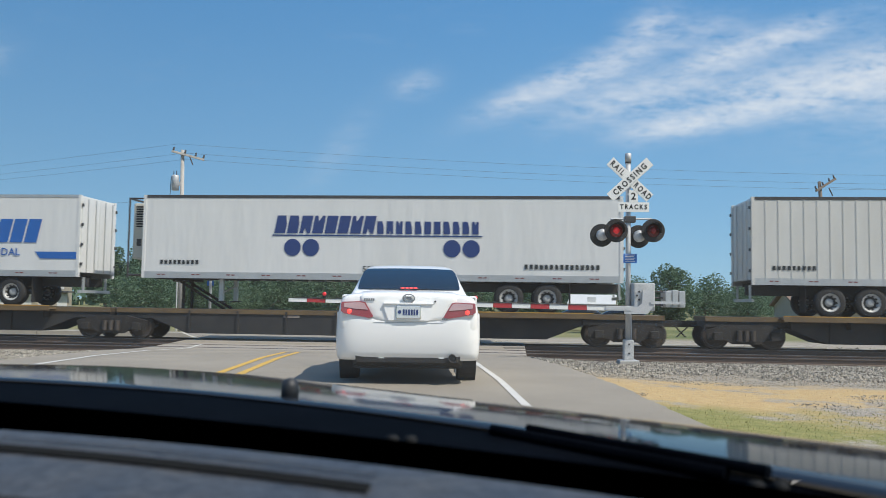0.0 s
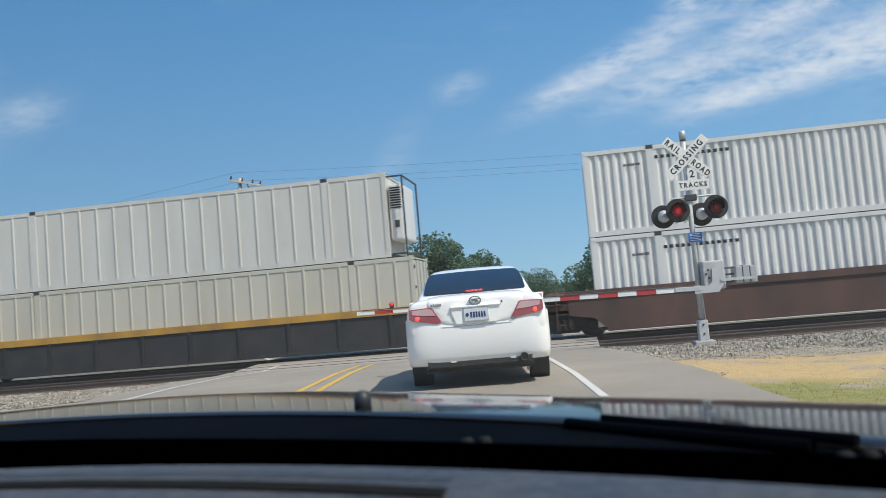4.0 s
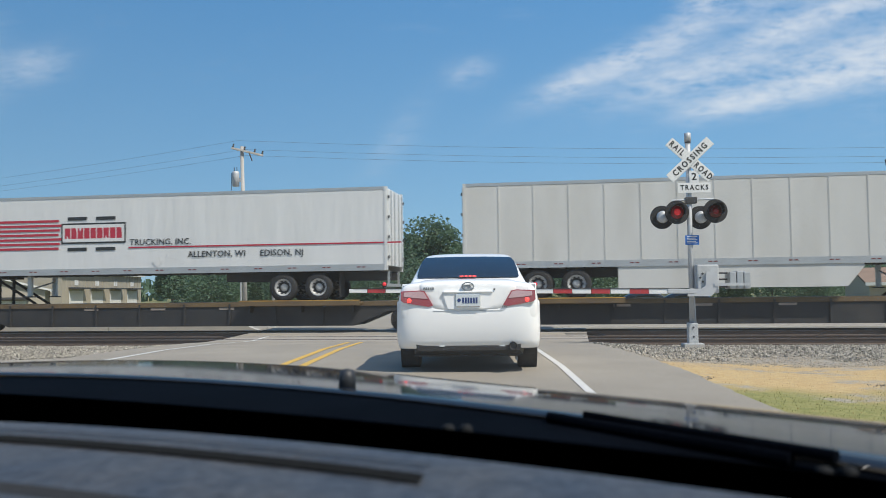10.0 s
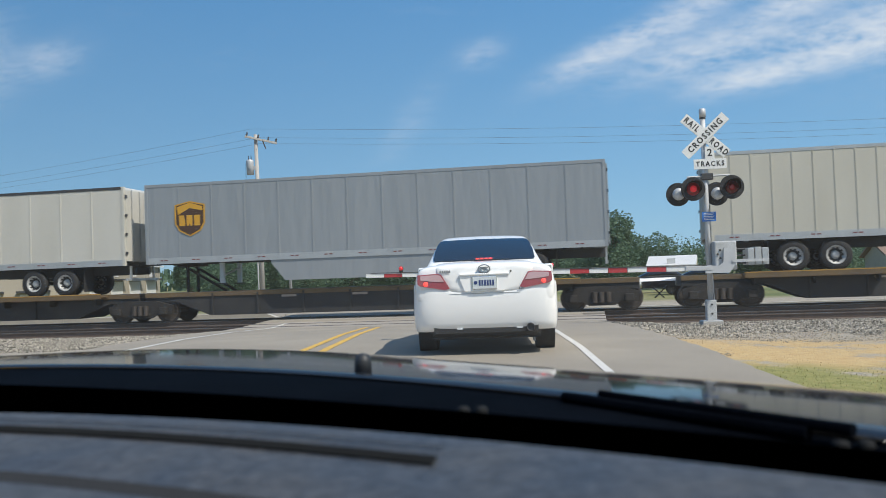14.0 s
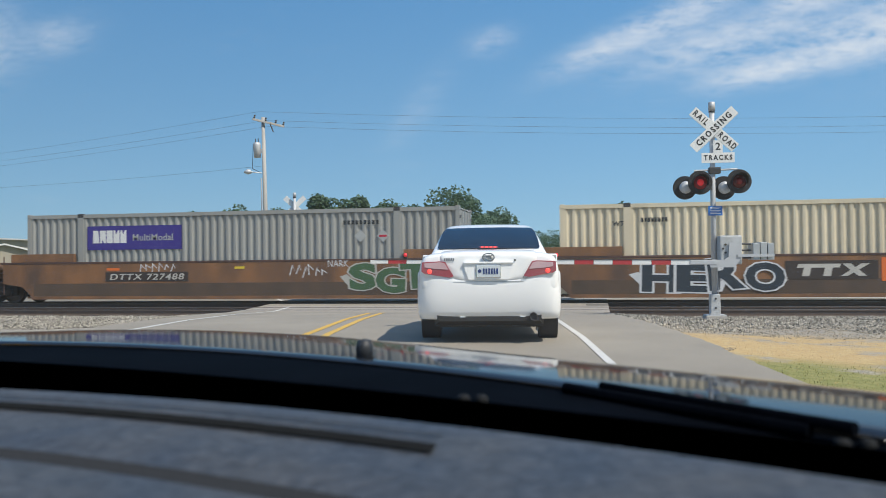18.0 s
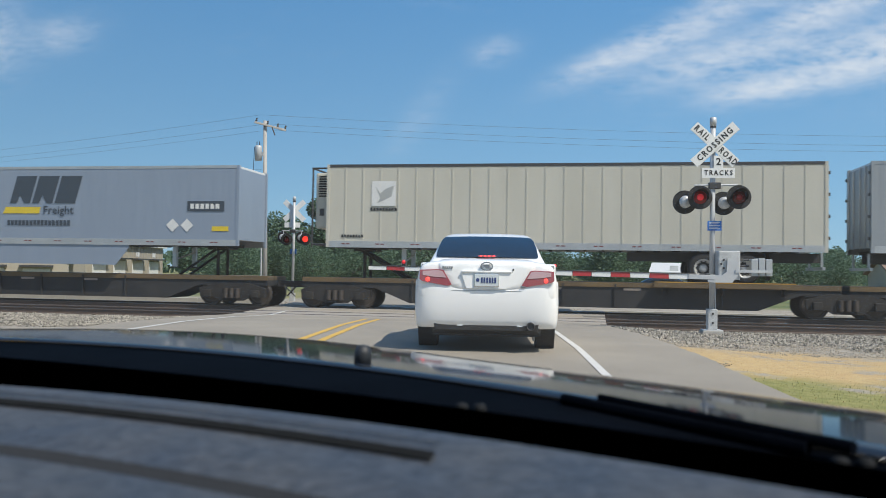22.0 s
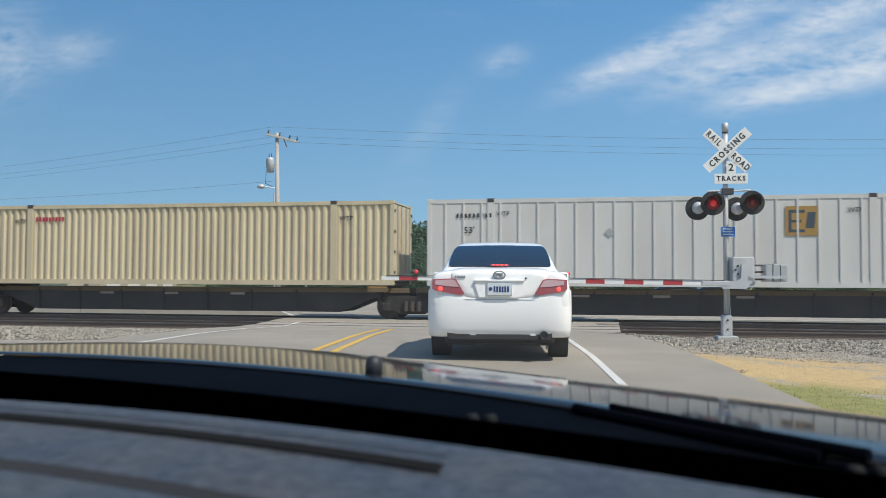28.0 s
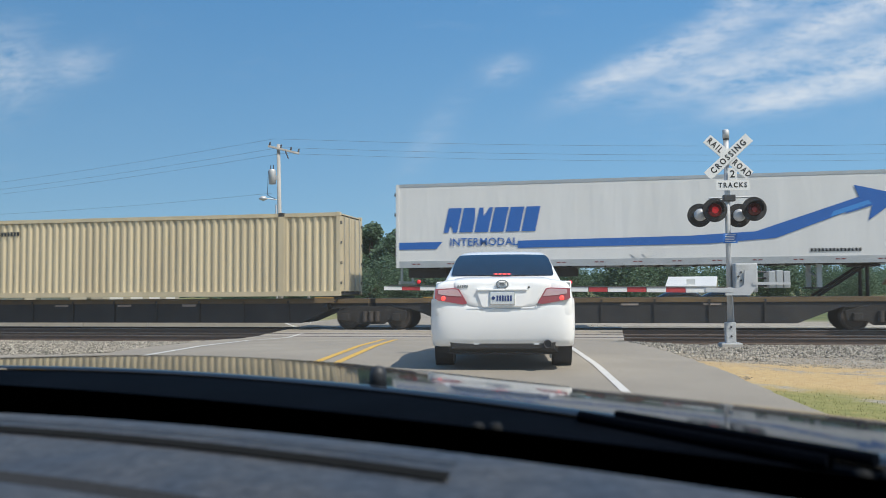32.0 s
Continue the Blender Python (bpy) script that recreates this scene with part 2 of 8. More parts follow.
ALU = mat("aluminium", (0.62, 0.63, 0.64), 0.32, 0.85, var=0.1, bump=0.03)
DARKTRIM = mat("dark_trim", (0.05, 0.05, 0.052), 0.5, var=0.15)
GALV = mat("galvanised", (0.56, 0.57, 0.58), 0.5, 0.25, var=0.12, scale=5, bump=0.05)
SIGNWHITE = mat("sign_white", (0.80, 0.80, 0.78), 0.45, var=0.06, bump=0.02)
SIGNBLACK = mat("sign_black", (0.015, 0.015, 0.015), 0.5, var=0.05, bump=0)
MATTEBLACK = mat("matte_black", (0.02, 0.02, 0.021), 0.7, var=0.1, bump=0.05)
SIGNBLUE = mat("sign_blue", (0.03, 0.16, 0.52), 0.45, var=0.06, bump=0)
REDPAINT = mat("red_reflective", (0.46, 0.045, 0.05), 0.35, var=0.08, bump=0)
CONCRETE = mat("concrete", (0.46, 0.44, 0.40), 0.85, var=0.16, scale=1.5, grain=40, bump=0.3)
WOOD = mat("weathered_pole", (0.47, 0.45, 0.42), 0.85, var=0.2, scale=6, streak=0.9, bump=0.4)
TIE = mat("tie_wood", (0.11, 0.085, 0.065), 0.9, var=0.25, scale=4, bump=0.5)
# ---- building blocks ----
def part(name, bm, material, parent, label="", m=None):
    me = bpy.data.meshes.new(name)
    bm.to_mesh(me)
    bm.free()
    me.materials.append(material)
    ob = new(name, me)
    if parent:
        ob.parent = parent
    if m is not None:
        ob.matrix_basis = m
    if label:
        ob["label"] = label
    return ob


def again(ob, m, parent=None):
    """The same part once more, on the same mesh."""
    o = ob.copy()
    scene.collection.objects.link(o)
    o.parent = parent or ob.parent
    o.matrix_basis = m
    return o


def smooth(ob, angle=0.6):
    for p in ob.data.polygons:
        p.use_smooth = True
    return ob


def thing(name, label, category, group="", m=None):
    e = new(name)
    e.empty_display_size = 0.2
    tagged(e, label, category, group)
    if m is not None:
        e.matrix_basis = m
    return e


def box(bm, x0, x1, y0, y1, z0, z1, bevel=0.0):
    vs = [bm.verts.new(p) for p in ((x0, y0, z0), (x1, y0, z0), (x1, y1, z0), (x0, y1, z0), (x0, y0, z1), (x1, y0, z1), (x1, y1, z1), (x0, y1, z1))]
    fs = [bm.faces.new([vs[i] for i in f]) for f in ((3, 2, 1, 0), (4, 5, 6, 7), (0, 1, 5, 4), (1, 2, 6, 5), (2, 3, 7, 6), (3, 0, 4, 7))]
    if bevel:
        es = {e for f in fs for e in f.edges}
        bmesh.ops.bevel(bm, geom=list(es), offset=bevel, segments=2, affect="EDGES", profile=0.6)
    return bm


def B(x0, x1, y0, y1, z0, z1, bevel=0.0):
    return box(bmesh.new(), x0, x1, y0, y1, z0, z1, bevel)


def prism(bm, pts, y0, y1):
    """Outline pts (x, z), pushed from y0 to y1."""
    a = [bm.verts.new((x, y0, z)) for x, z in pts]
    b = [bm.verts.new((x, y1, z)) for x, z in pts]
    bm.faces.new(a)
    bm.faces.new(b[::-1])
    n = len(pts)
    for i in range(n):
        bm.faces.new((a[i], b[i], b[(i + 1) % n], a[(i + 1) % n]))
    bmesh.ops.recalc_face_normals(bm, faces=bm.faces)
    return bm


def tube(bm, p, q, r0, r1=None, seg=12, caps=True):
    p, q = Vector(p), Vector(q)
    r1 = r0 if r1 is None else r1
    t = (q - p).to_track_quat("Z", "Y").to_matrix()
    rings = []
    for c, r in ((p, r0), (q, r1)):
        rings.append([bm.verts.new(c + t @ Vector((r * math.cos(2 * math.pi * i / seg), r * math.sin(2 * math.pi * i / seg), 0))) for i in range(seg)])
    for i in range(seg):
        bm.faces.new((rings[0][i], rings[0][(i + 1) % seg], rings[1][(i + 1) % seg], rings[1][i]))
    if caps:
        bm.faces.new(rings[0][::-1])
        bm.faces.new(rings[1])
    return bm


def T(p, q, r0, r1=None, seg=12):
    return tube(bmesh.new(), p, q, r0, r1, seg)


def lathe(bm, profile, seg=20, axis="y", at=(0, 0, 0), ring=False):
    """profile: (radius, along) pairs; turned round the axis; ring: closed on itself, with an open middle."""
    if ring:
        profile = list(profile) + [profile[0]]
    rings = []
    for r, h in profile:
        loop = []
        for i in range(seg):
            a = 2 * math.pi * i / seg
            c, s = r * math.cos(a), r * math.sin(a)
            v = (c, h, s) if axis == "y" else ((c, s, h) if axis == "z" else (h, c, s))
            loop.append(bm.verts.new(Vector(v) + Vector(at)))
        rings.append(loop)
    for a, b in zip(rings, rings[1:]):
        for i in range(seg):
            bm.faces.new((a[i], a[(i + 1) % seg], b[(i + 1) % seg], b[i]))
    if profile[0][0] > 1e-4 and not ring:
        bm.faces.new(rings[0])
    if profile[-1][0] > 1e-4 and not ring:
        bm.faces.new(rings[-1])
    bmesh.ops.recalc_face_normals(bm, faces=bm.faces)
    return bm


def words(name, text, size, material, parent, m, label="", depth=0.002, align="CENTER", squeeze=1.0, bold=0.0, space=0.0):
    cu = bpy.data.curves.new(name, "FONT")
    cu.body, cu.size, cu.extrude, cu.align_x, cu.align_y, cu.resolution_u = text, size, depth, align, "CENTER", 2
    cu.offset = size * bold
    cu.space_character = 1.0 + 3 * bold + space
    tmp = bpy.data.objects.new("tmp", cu)
    scene.collection.objects.link(tmp)
    me = bpy.data.meshes.new_from_object(tmp)
    bpy.data.objects.remove(tmp)
    me.name = name
    me.materials.clear()
    me.materials.append(material)
    if squeeze != 1.0:
        me.transform(Matrix.Diagonal((squeeze, 1, 1, 1)))
    ob = new(name, me)
    ob.parent, ob.matrix_basis = parent, m
    if label:
        ob["label"] = label
    return ob


def facing(x, y, z):
    """A pose for writing that faces -Y."""
    return pose(x, y, z, 90, 0, 0)


# ---- the lie of the land: z = 0 is the top of the rails ----
ROAD_Z = [(-60, 0.10), (0, 0.28), (6, 0.345), (11, 0.38), (15, 0.315), (19, 0.19), (22, 0.06), (23.5, 0.0), (200, -0.02)]


def road_z(y):
    for (a, za), (b, zb) in zip(ROAD_Z, ROAD_Z[1:]):
        if y <= b:
            f = (y - a) / (b - a)
            return za + (zb - za) * f
    return ROAD_Z[-1][1]


def left_edge(y):      # of the paved road
    return -6.15 - 0.165 * y + (0.0 if y < 12 else -0.035 * (min(y, 26) - 12))


def right_edge(y):
    return 2.40 - 0.105 * y


def ground_z(x, y):
    z = road_z(y) - 0.05
    out = max(left_edge(y) - x, x - right_edge(y), 0)
    z -= 0.05 * min(out, 1.5)
    if 21.8 < y < 34:
        k = min((y - 21.8) / 0.9, (34 - y) / 0.9, 1)
        z = z * (1 - k) + (-0.20) * k
    z += 0.02 * noise.noise(Vector((x * 0.6, y * 0.6, 0)))
    return z


def ground_material():
    m = bpy.data.materials.new("ground")
    m.use_nodes = True
    nt = m.node_tree
    bs = nt.nodes["Principled BSDF"]
    bs.inputs["Roughness"].default_value = 0.95
    geo = nt.nodes.new("ShaderNodeNewGeometry")
    sep = nt.nodes.new("ShaderNodeSeparateXYZ")
    nt.links.new(geo.outputs["Position"], sep.inputs[0])

    def noise_at(scale, detail=5, rough=0.6):
        n = nt.nodes.new("ShaderNodeTexNoise")
        n.inputs["Scale"].default_value, n.inputs["Detail"].default_value, n.inputs["Roughness"].default_value = scale, detail, rough
        nt.links.new(geo.outputs["Position"], n.inputs[0])
        return n.outputs[0]

    def ramp(v, a, b):
        r = nt.nodes.new("ShaderNodeMapRange")
        r.inputs[1].default_value, r.inputs[2].default_value = a, b
        nt.links.new(v, r.inputs[0])
        return r.outputs[0]

    def mixc(f, c1, c2):
        x = nt.nodes.new("ShaderNodeMixRGB")
        for i, v in ((0, f), (1, c1), (2, c2)):
            if isinstance(v, tuple):
                x.inputs[i].default_value = (*v, 1)
            else:
                nt.links.new(v, x.inputs[i])
        return x.outputs[0]

    def add(a, b, k):
        x = nt.nodes.new("ShaderNodeMath")
        x.operation = "MULTIPLY_ADD"
        x.inputs[1].default_value = k
        nt.links.new(b, x.inputs[0]), nt.links.new(a, x.inputs[2])
        return x.outputs[0]

    vor = nt.nodes.new("ShaderNodeTexVoronoi")
    vor.inputs["Scale"].default_value = 34
    nt.links.new(geo.outputs["Position"], vor.inputs[0])
    gravel = mixc(ramp(vor.outputs["Color"], 0.1, 0.9), (0.17, 0.15, 0.125), (0.42, 0.38, 0.32))
    gravel = mixc(ramp(noise_at(1.3), 0.45, 0.7), gravel, (0.36, 0.32, 0.25))
    dry = mixc(ramp(noise_at(9, 6), 0.3, 0.7), (0.43, 0.285, 0.125), (0.52, 0.385, 0.19))
    green = mixc(ramp(noise_at(7, 6), 0.3, 0.7), (0.165, 0.175, 0.045), (0.29, 0.265, 0.095))
    yw = add(sep.outputs[1], noise_at(0.9, 4), 3.4)
    turf = mixc(ramp(yw, 11.6, 10.0), dry, green)
    base = mixc(ramp(add(sep.outputs[1], noise_at(0.5, 6, 0.65), 5.0), 14.6, 15.8), turf, gravel)
    bare = ramp(noise_at(0.75, 6, 0.68), 0.52, 0.60)
    base = mixc(bare, base, gravel)
    far = mixc(ramp(noise_at(0.15, 6), 0.35, 0.65), (0.10, 0.13, 0.04), (0.26, 0.23, 0.10))
    base = mixc(ramp(sep.outputs[1], 38.0, 41.0), base, far)
    nt.links.new(base, bs.inputs["Base Color"])
    bp = nt.nodes.new("ShaderNodeBump")
    bp.inputs["Strength"].default_value, bp.inputs["Distance"].default_value = 0.35, 0.04
    nt.links.new(vor.outputs["Distance"], bp.inputs["Height"]), nt.links.new(bp.outputs[0], bs.inputs["Normal"])
    return m


def sheet(name, xs_of_y, ys, zf, material, kind_label):
    me = bpy.data.meshes.new(name)
    verts, faces = [], []
    n = None
    for y in ys:
        xs = xs_of_y(y)
        n = len(xs)
        verts += [(x, y, zf(x, y)) for x in xs]
    for j in range(len(ys) - 1):
        for i in range(n - 1):
            a = j * n + i
            faces.append((a, a + 1, a + n + 1, a + n))
    me.from_pydata(verts, [], faces)
    me.materials.append(material)
    ob = new(name, me)
    tagged(ob, kind_label, name, kind="structure")
    return ob


def spread(lo, a, b, hi, fine):
    xs = list(np.arange(a, b + 1e-6, fine))
    out, d, x = [], fine * 2, a
    while x > lo:
        x -= d
        d *= 1.6
        out.append(max(x, lo))
    out = out[::-1] + xs
    d, x = fine * 2, xs[-1]
    while x < hi:
        x += d
        d *= 1.6
        out.append(min(x, hi))
    return out


GXS, GYS = spread(-1500, -34, 22, 1500, 0.5), spread(-300, -2, 42, 2500, 0.4)
ground = sheet("ground", lambda y: GXS, GYS, ground_z, ground_material(), "gravel, dry yellow grass and green turf beside the crossing")
ASPHALT = mat("asphalt", (0.325, 0.290, 0.238), 0.9, var=0.24, scale=0.7, grain=140, bump=0.35, dirt=(0.20, 0.178, 0.15))
RYS = [y * 0.5 for y in range(-60, 0)] + [y * 0.2 for y in range(0, 130)] + [y * 0.5 for y in range(52, 160)]


def ragged(y, k):        # the worn edge of the paving
    return 0.07 * noise.noise(Vector((k, y * 0.9, 0))) + 0.035 * noise.noise(Vector((k, y * 3.1, 7)))


road = sheet("road", lambda y: [left_edge(y) + ragged(y, 2)] + [left_edge(y) + (right_edge(y) - left_edge(y)) * i / 10 for i in range(1, 10)] + [right_edge(y) + ragged(y, 5)], RYS,
             lambda x, y: road_z(y) + 0.03 * (1 - ((x - (left_edge(y) + right_edge(y)) / 2) / 4.3) ** 2) * (1 if y < 20 else 0.0) - 0.012, ASPHALT,
             "worn pale grey asphalt road running up to the railway crossing")


def road_top(x, y):
    return road_z(y) + 0.03 * (1 - ((x - (left_edge(y) + right_edge(y)) / 2) / 4.3) ** 2) * (1 if y < 20 else 0.0) - 0.012


LINEWHITE = mat("line_white", (0.62, 0.61, 0.58), 0.8, var=0.18, scale=5, grain=90, dirt=(0.45, 0.43, 0.4), bump=0.2)
LINEYELLOW = mat("line_yellow", (0.66, 0.40, 0.06), 0.8, var=0.2, scale=5, grain=90, dirt=(0.45, 0.32, 0.14), bump=0.2)


def stripe(name, fx, y0, y1, w, material, label):
    bm = bmesh.new()
    n = max(2, int((y1 - y0) / 0.5))
    prev = None
    for i in range(n + 1):
        y = y0 + (y1 - y0) * i / n
        c = fx(y)
        row = [bm.verts.new((c + dx, y, road_top(c + dx, y) + 0.006)) for dx in (-w / 2, w / 2)]
        if prev:
            bm.faces.new((prev[0], prev[1], row[1], row[0]))
        prev = row
    ob = part(name, bm, material, None)
    return tagged(ob, label, "road marking", kind="structure")


stripe("edge_line", lambda y: 1.115 - 0.122 * y, -8, 15.6, 0.088, LINEWHITE, "worn white line along the paved edge of the lane")
stripe("edge_line", lambda y: -4.85 - 0.19 * y, 2, 26.0, 0.12, LINEWHITE, "worn white line along the far edge of the road")
stripe("centre_line", lambda y: -2.10 - 0.165 * y, -8, 19.3, 0.11, LINEYELLOW, "faded yellow no-passing line, one of a pair")
stripe("centre_line", lambda y: -1.80 - 0.165 * y, -8, 19.3, 0.11, LINEYELLOW, "faded yellow no-passing line, one of a pair")
stripe("stop_line", lambda y: -3.1 - 0.165 * (y - 20.2), 20.2, 20.7, 4.2, LINEWHITE, "white stop line before the tracks")


# ---- the two tracks ----
TRACKS = (24.92, 29.42)
PANEL = mat("crossing_panel", (0.33, 0.30, 0.265), 0.9, var=0.12, scale=1.2, grain=60, bump=0.3)


def railway(yc):
    t = thing("railway_track", "steel rails on dark wooden ties in grey ballast", "railway track")
    t["kind"] = "structure"
    for s in (-1, 1):
        yr = yc + s * 0.7525
        bm = bmesh.new()
        prism(bm, [(-0.07, -0.175), (0.07, -0.175), (0.07, -0.16), (0.012, -0.14), (0.012, -0.045), (0.036, -0.035), (0.036, -0.004), (-0.036, -0.004),
                   (-0.036, -0.035), (-0.012, -0.045), (-0.012, -0.14), (-0.07, -0.16)], -700, 700)
        rail = part("rail", bm, RAIL_STEEL, t, m=pose(0, yr, 0, 0, 0, 90))
        part("rail_head", B(-700, 700, -0.03, 0.03, -0.0045, 0.0), RAIL_TOP, rail, "bright worn running surface", pose(0, 0, 0, 0, 0, 90))
    first = None
    x = -34.0
    while x < 20:
        if not -10.9 < x < 0.3:
            if first is None:
                first = part("tie", B(-0.115, 0.115, -1.29, 1.29, -0.33, -0.176, 0.012), TIE, t, m=pose(x, yc, 0))
            else:
                again(first, pose(x, yc + 0.03 * math.sin(x * 7), 0.004 * math.sin(x * 3), 0, 0, math.sin(x * 5)))
        x += 0.56
    # concrete panels of the crossing
    for k in range(4):
        x0 = -10.6 + k * 2.72
        for a, b in ((-0.66, 0.66), (-1.62, -0.80), (0.80, 1.62)):
            part("crossing_panel", B(x0, x0 + 2.70, yc + a, yc + b, -0.3, -0.012, 0.01), PANEL, t)
    return t


for y in TRACKS:
    railway(y)


# ---- the train: boxes on cars, all carried past at one speed ----
SPEED, NEAR, WIDE = 26.77, 28.10, 2.60
MOVING = []                                   # (thing, place along the track at the start)
YM = WIDE / 2


def letters(bm, u, v, w, h, n, slant=0.0, seed=1, gap=0.22, y=-0.004):
    """n plain blocks in a row, the size of lettering: from u, v, w wide and h high."""
    rnd = random.Random(seed)
    cell = w / n
    for i in range(n):
        x0, x1 = u + i * cell, u + (i + 1 - gap) * cell
        k = slant * h
        cut = rnd.choice((0, 1, 2, 3))
        if cut == 0:
            pts = [(x0, v), (x1, v), (x1 + k, v + h), (x0 + k, v + h)]
        elif cut == 1:
            pts = [(x0, v), (x1, v), (x1 + k * 0.5, v + h * 0.5), (x1 + k - cell * 0.16, v + h), (x0 + k, v + h)]
        elif cut == 2:
            pts = [(x0, v), (x0 + cell * 0.3, v), (x0 + cell * 0.34 + k * 0.4, v + h * 0.3), (x1 - cell * 0.25, v), (x1, v), (x1 + k, v + h), (x0 + k, v + h)]
        else:
            pts = [(x0, v), (x1, v), (x1 + k, v + h), (x1 - cell * 0.25 + k, v + h), (x0 + cell * 0.38 + k * 0.7, v + h * 0.66), (x0 + cell * 0.25 + k, v + h), (x0 + k, v + h)]
        prism(bm, pts, y, y + 0.003)
    return bm


def poly(pts, y=-0.004):
    return prism(bmesh.new(), pts, y, y + 0.003)


def disc(u, v, r, y=-0.004, n=24):
    return poly([(u + r * math.cos(2 * math.pi * i / n), v + r * math.sin(2 * math.pi * i / n)) for i in range(n)], y)


def corrugated(bm, x0, x1, y, z0, z1, pitch, deep, out=-1):
    """A pressed steel side in the plane y; out: the way it looks."""
    n = max(1, round((x1 - x0) / pitch))
    p = (x1 - x0) / n
    prof = []
    for i in range(n):
        a = x0 + i * p
        prof += [(a, 0), (a + 0.32 * p, 0), (a + 0.5 * p, 1), (a + 0.82 * p, 1)]
    prof.append((x1, 0))
    lo = [bm.verts.new((x, y - out * deep * k, z0)) for x, k in prof]
    hi = [bm.verts.new((x, y - out * deep * k, z1)) for x, k in prof]
    for i in range(len(prof) - 1):
        f = (lo[i], lo[i + 1], hi[i + 1], hi[i])
        bm.faces.new(f if out < 0 else f[::-1])
    return bm


def end_doors(t, x, sgn, z0, z1, material, rods=True):
    """A pair of doors with hinges and locking bars on the end at x that looks along sgn."""
    lo, hi = (x, x + sgn * 0.03) if sgn > 0 else (x - 0.03, x)
    for a, b in ((0.07, YM - 0.01), (YM + 0.01, WIDE - 0.07)):
        d = part("door", B(min(lo, hi), max(lo, hi), a, b, z0 + 0.16, z1 - 0.12, 0.006), material, t)
        if rods:
            for k in (0.3, 0.75):
                yb = a + (b - a) * k
                part("lock_rod", T((x + sgn * 0.05, yb, z0 + 0.12), (x + sgn * 0.05, yb, z1 - 0.1), 0.018, seg=6), ALU, d)
            yh = a if a < YM - 0.5 else b
            for k in range(4):
                zc = z0 + 0.45 + k * (z1 - z0 - 0.8) / 3
                part("hinge", B(x + sgn * 0.045 - 0.02, x + sgn * 0.045 + 0.02, yh - 0.05, yh + 0.05, zc - 0.05, zc + 0.05), DARKTRIM, d)


def reefer_unit(t, x, sgn, z0, z1, pale):
    """The cooling machine on a trailer's nose: casing, grille and panel, in a steel guard."""
    a, b = (x, x + sgn * 0.5)
    zc = z1 - 0.25
    u = part("cooling_unit", B(min(a, b), max(a, b), 0.3, WIDE - 0.3, zc - 1.95, zc, 0.08), pale, t, "rounded casing of the cooling unit")
    bm = bmesh.new()
    for k in range(9):
        box(bm, min(x, x + sgn * 0.44) + 0.06, max(x, x + sgn * 0.44), 0.285, 0.30, zc - 0.16 - k * 0.085, zc - 0.11 - k * 0.085)
    part("grille", bm, MATTEBLACK, u, "black side grille")
    part("panel", B(x + sgn * 0.26 - 0.08, x + sgn * 0.26 + 0.08, 0.284, 0.30, zc - 1.5, zc - 1.25), DARKTRIM, u)


def guard(t, x, sgn, z0, z1):
    xb = x + sgn * 0.52
    for y in (0.06, WIDE - 0.06):
        part("guard_post", T((xb, y, z0), (xb, y, z1 - 0.1), 0.035, seg=8), DARKTRIM, t)
    for z in (z1 - 0.12, z0 + 0.1):
        part("guard_bar", T((xb, 0.06, z), (xb, WIDE - 0.06, z), 0.035, seg=8), DARKTRIM, t)
        part("guard_arm", T((x, 0.06, z), (xb, 0.06, z), 0.03, seg=8), DARKTRIM, t)


def road_wheel(t, x, y, z, sgn, shared):
    """A trailer's wheel: tyre with a dished rim."""
    if "tyre" not in shared:
        bm = lathe(bmesh.new(), [(0.30, 0.0), (0.42, -0.01), (0.485, 0.03), (0.50, 0.07), (0.50, 0.20), (0.485, 0.24), (0.42, 0.28), (0.30, 0.27)], 24, ring=True)
        shared["tyre"] = smooth(part("tyre", bm, RUBBER, t, m=pose(x, y, z)))
        rim = lathe(bmesh.new(), [(0.0, 0.10), (0.10, 0.08), (0.12, 0.14), (0.20, 0.15), (0.245, 0.05), (0.29, 0.015), (0.302, 0.02)], 24)
        bmesh.ops.delete(rim, geom=[f for f in rim.faces if len(f.verts) > 4], context="FACES")      # open to the front
        # dark ring and discs paint in the shade of the dish and hand holes
        holes = lathe(bmesh.new(), [(0.135, 0.128), (0.205, 0.128), (0.205, 0.16), (0.135, 0.16)], 20, ring=True)
        for k in range(10):
            a = k * math.pi / 5
            lathe(holes, [(0.0, 0.062), (0.034, 0.063), (0.034, 0.14)], 8, "y", (0.224 * math.cos(a), 0, 0.224 * math.sin(a)))
        shared["rim"] = smooth(part("rim", rim, RIMPAINT, shared["tyre"], "pale painted rim"))
        shared["holes"] = part("rim_shade", holes, UNDER, shared["tyre"])
    else:
        o = again(shared["tyre"], pose(x, y, z) if sgn < 0 else pose(x, y, z, 0, 0, 180), t)
        again(shared["rim"], pose(0, 0, 0), o)
        again(shared["holes"], pose(0, 0, 0), o)


SHARED = {}
RIMPAINT = mat("rim_paint", (0.52, 0.52, 0.51), 0.45, 0.15, var=0.15, scale=5, dirt=(0.3, 0.27, 0.22), bump=0.05)
RAILALU = mat("rail_aluminium", (0.52, 0.53, 0.53), 0.4, 0.5, var=0.15, scale=2, bump=0.03)
MARKER = mat("marker_red", (0.20, 0.055, 0.05), 0.35, var=0.1, bump=0)
UNDER = mat("underframe", (0.045, 0.045, 0.045), 0.7, var=0.2, scale=3)


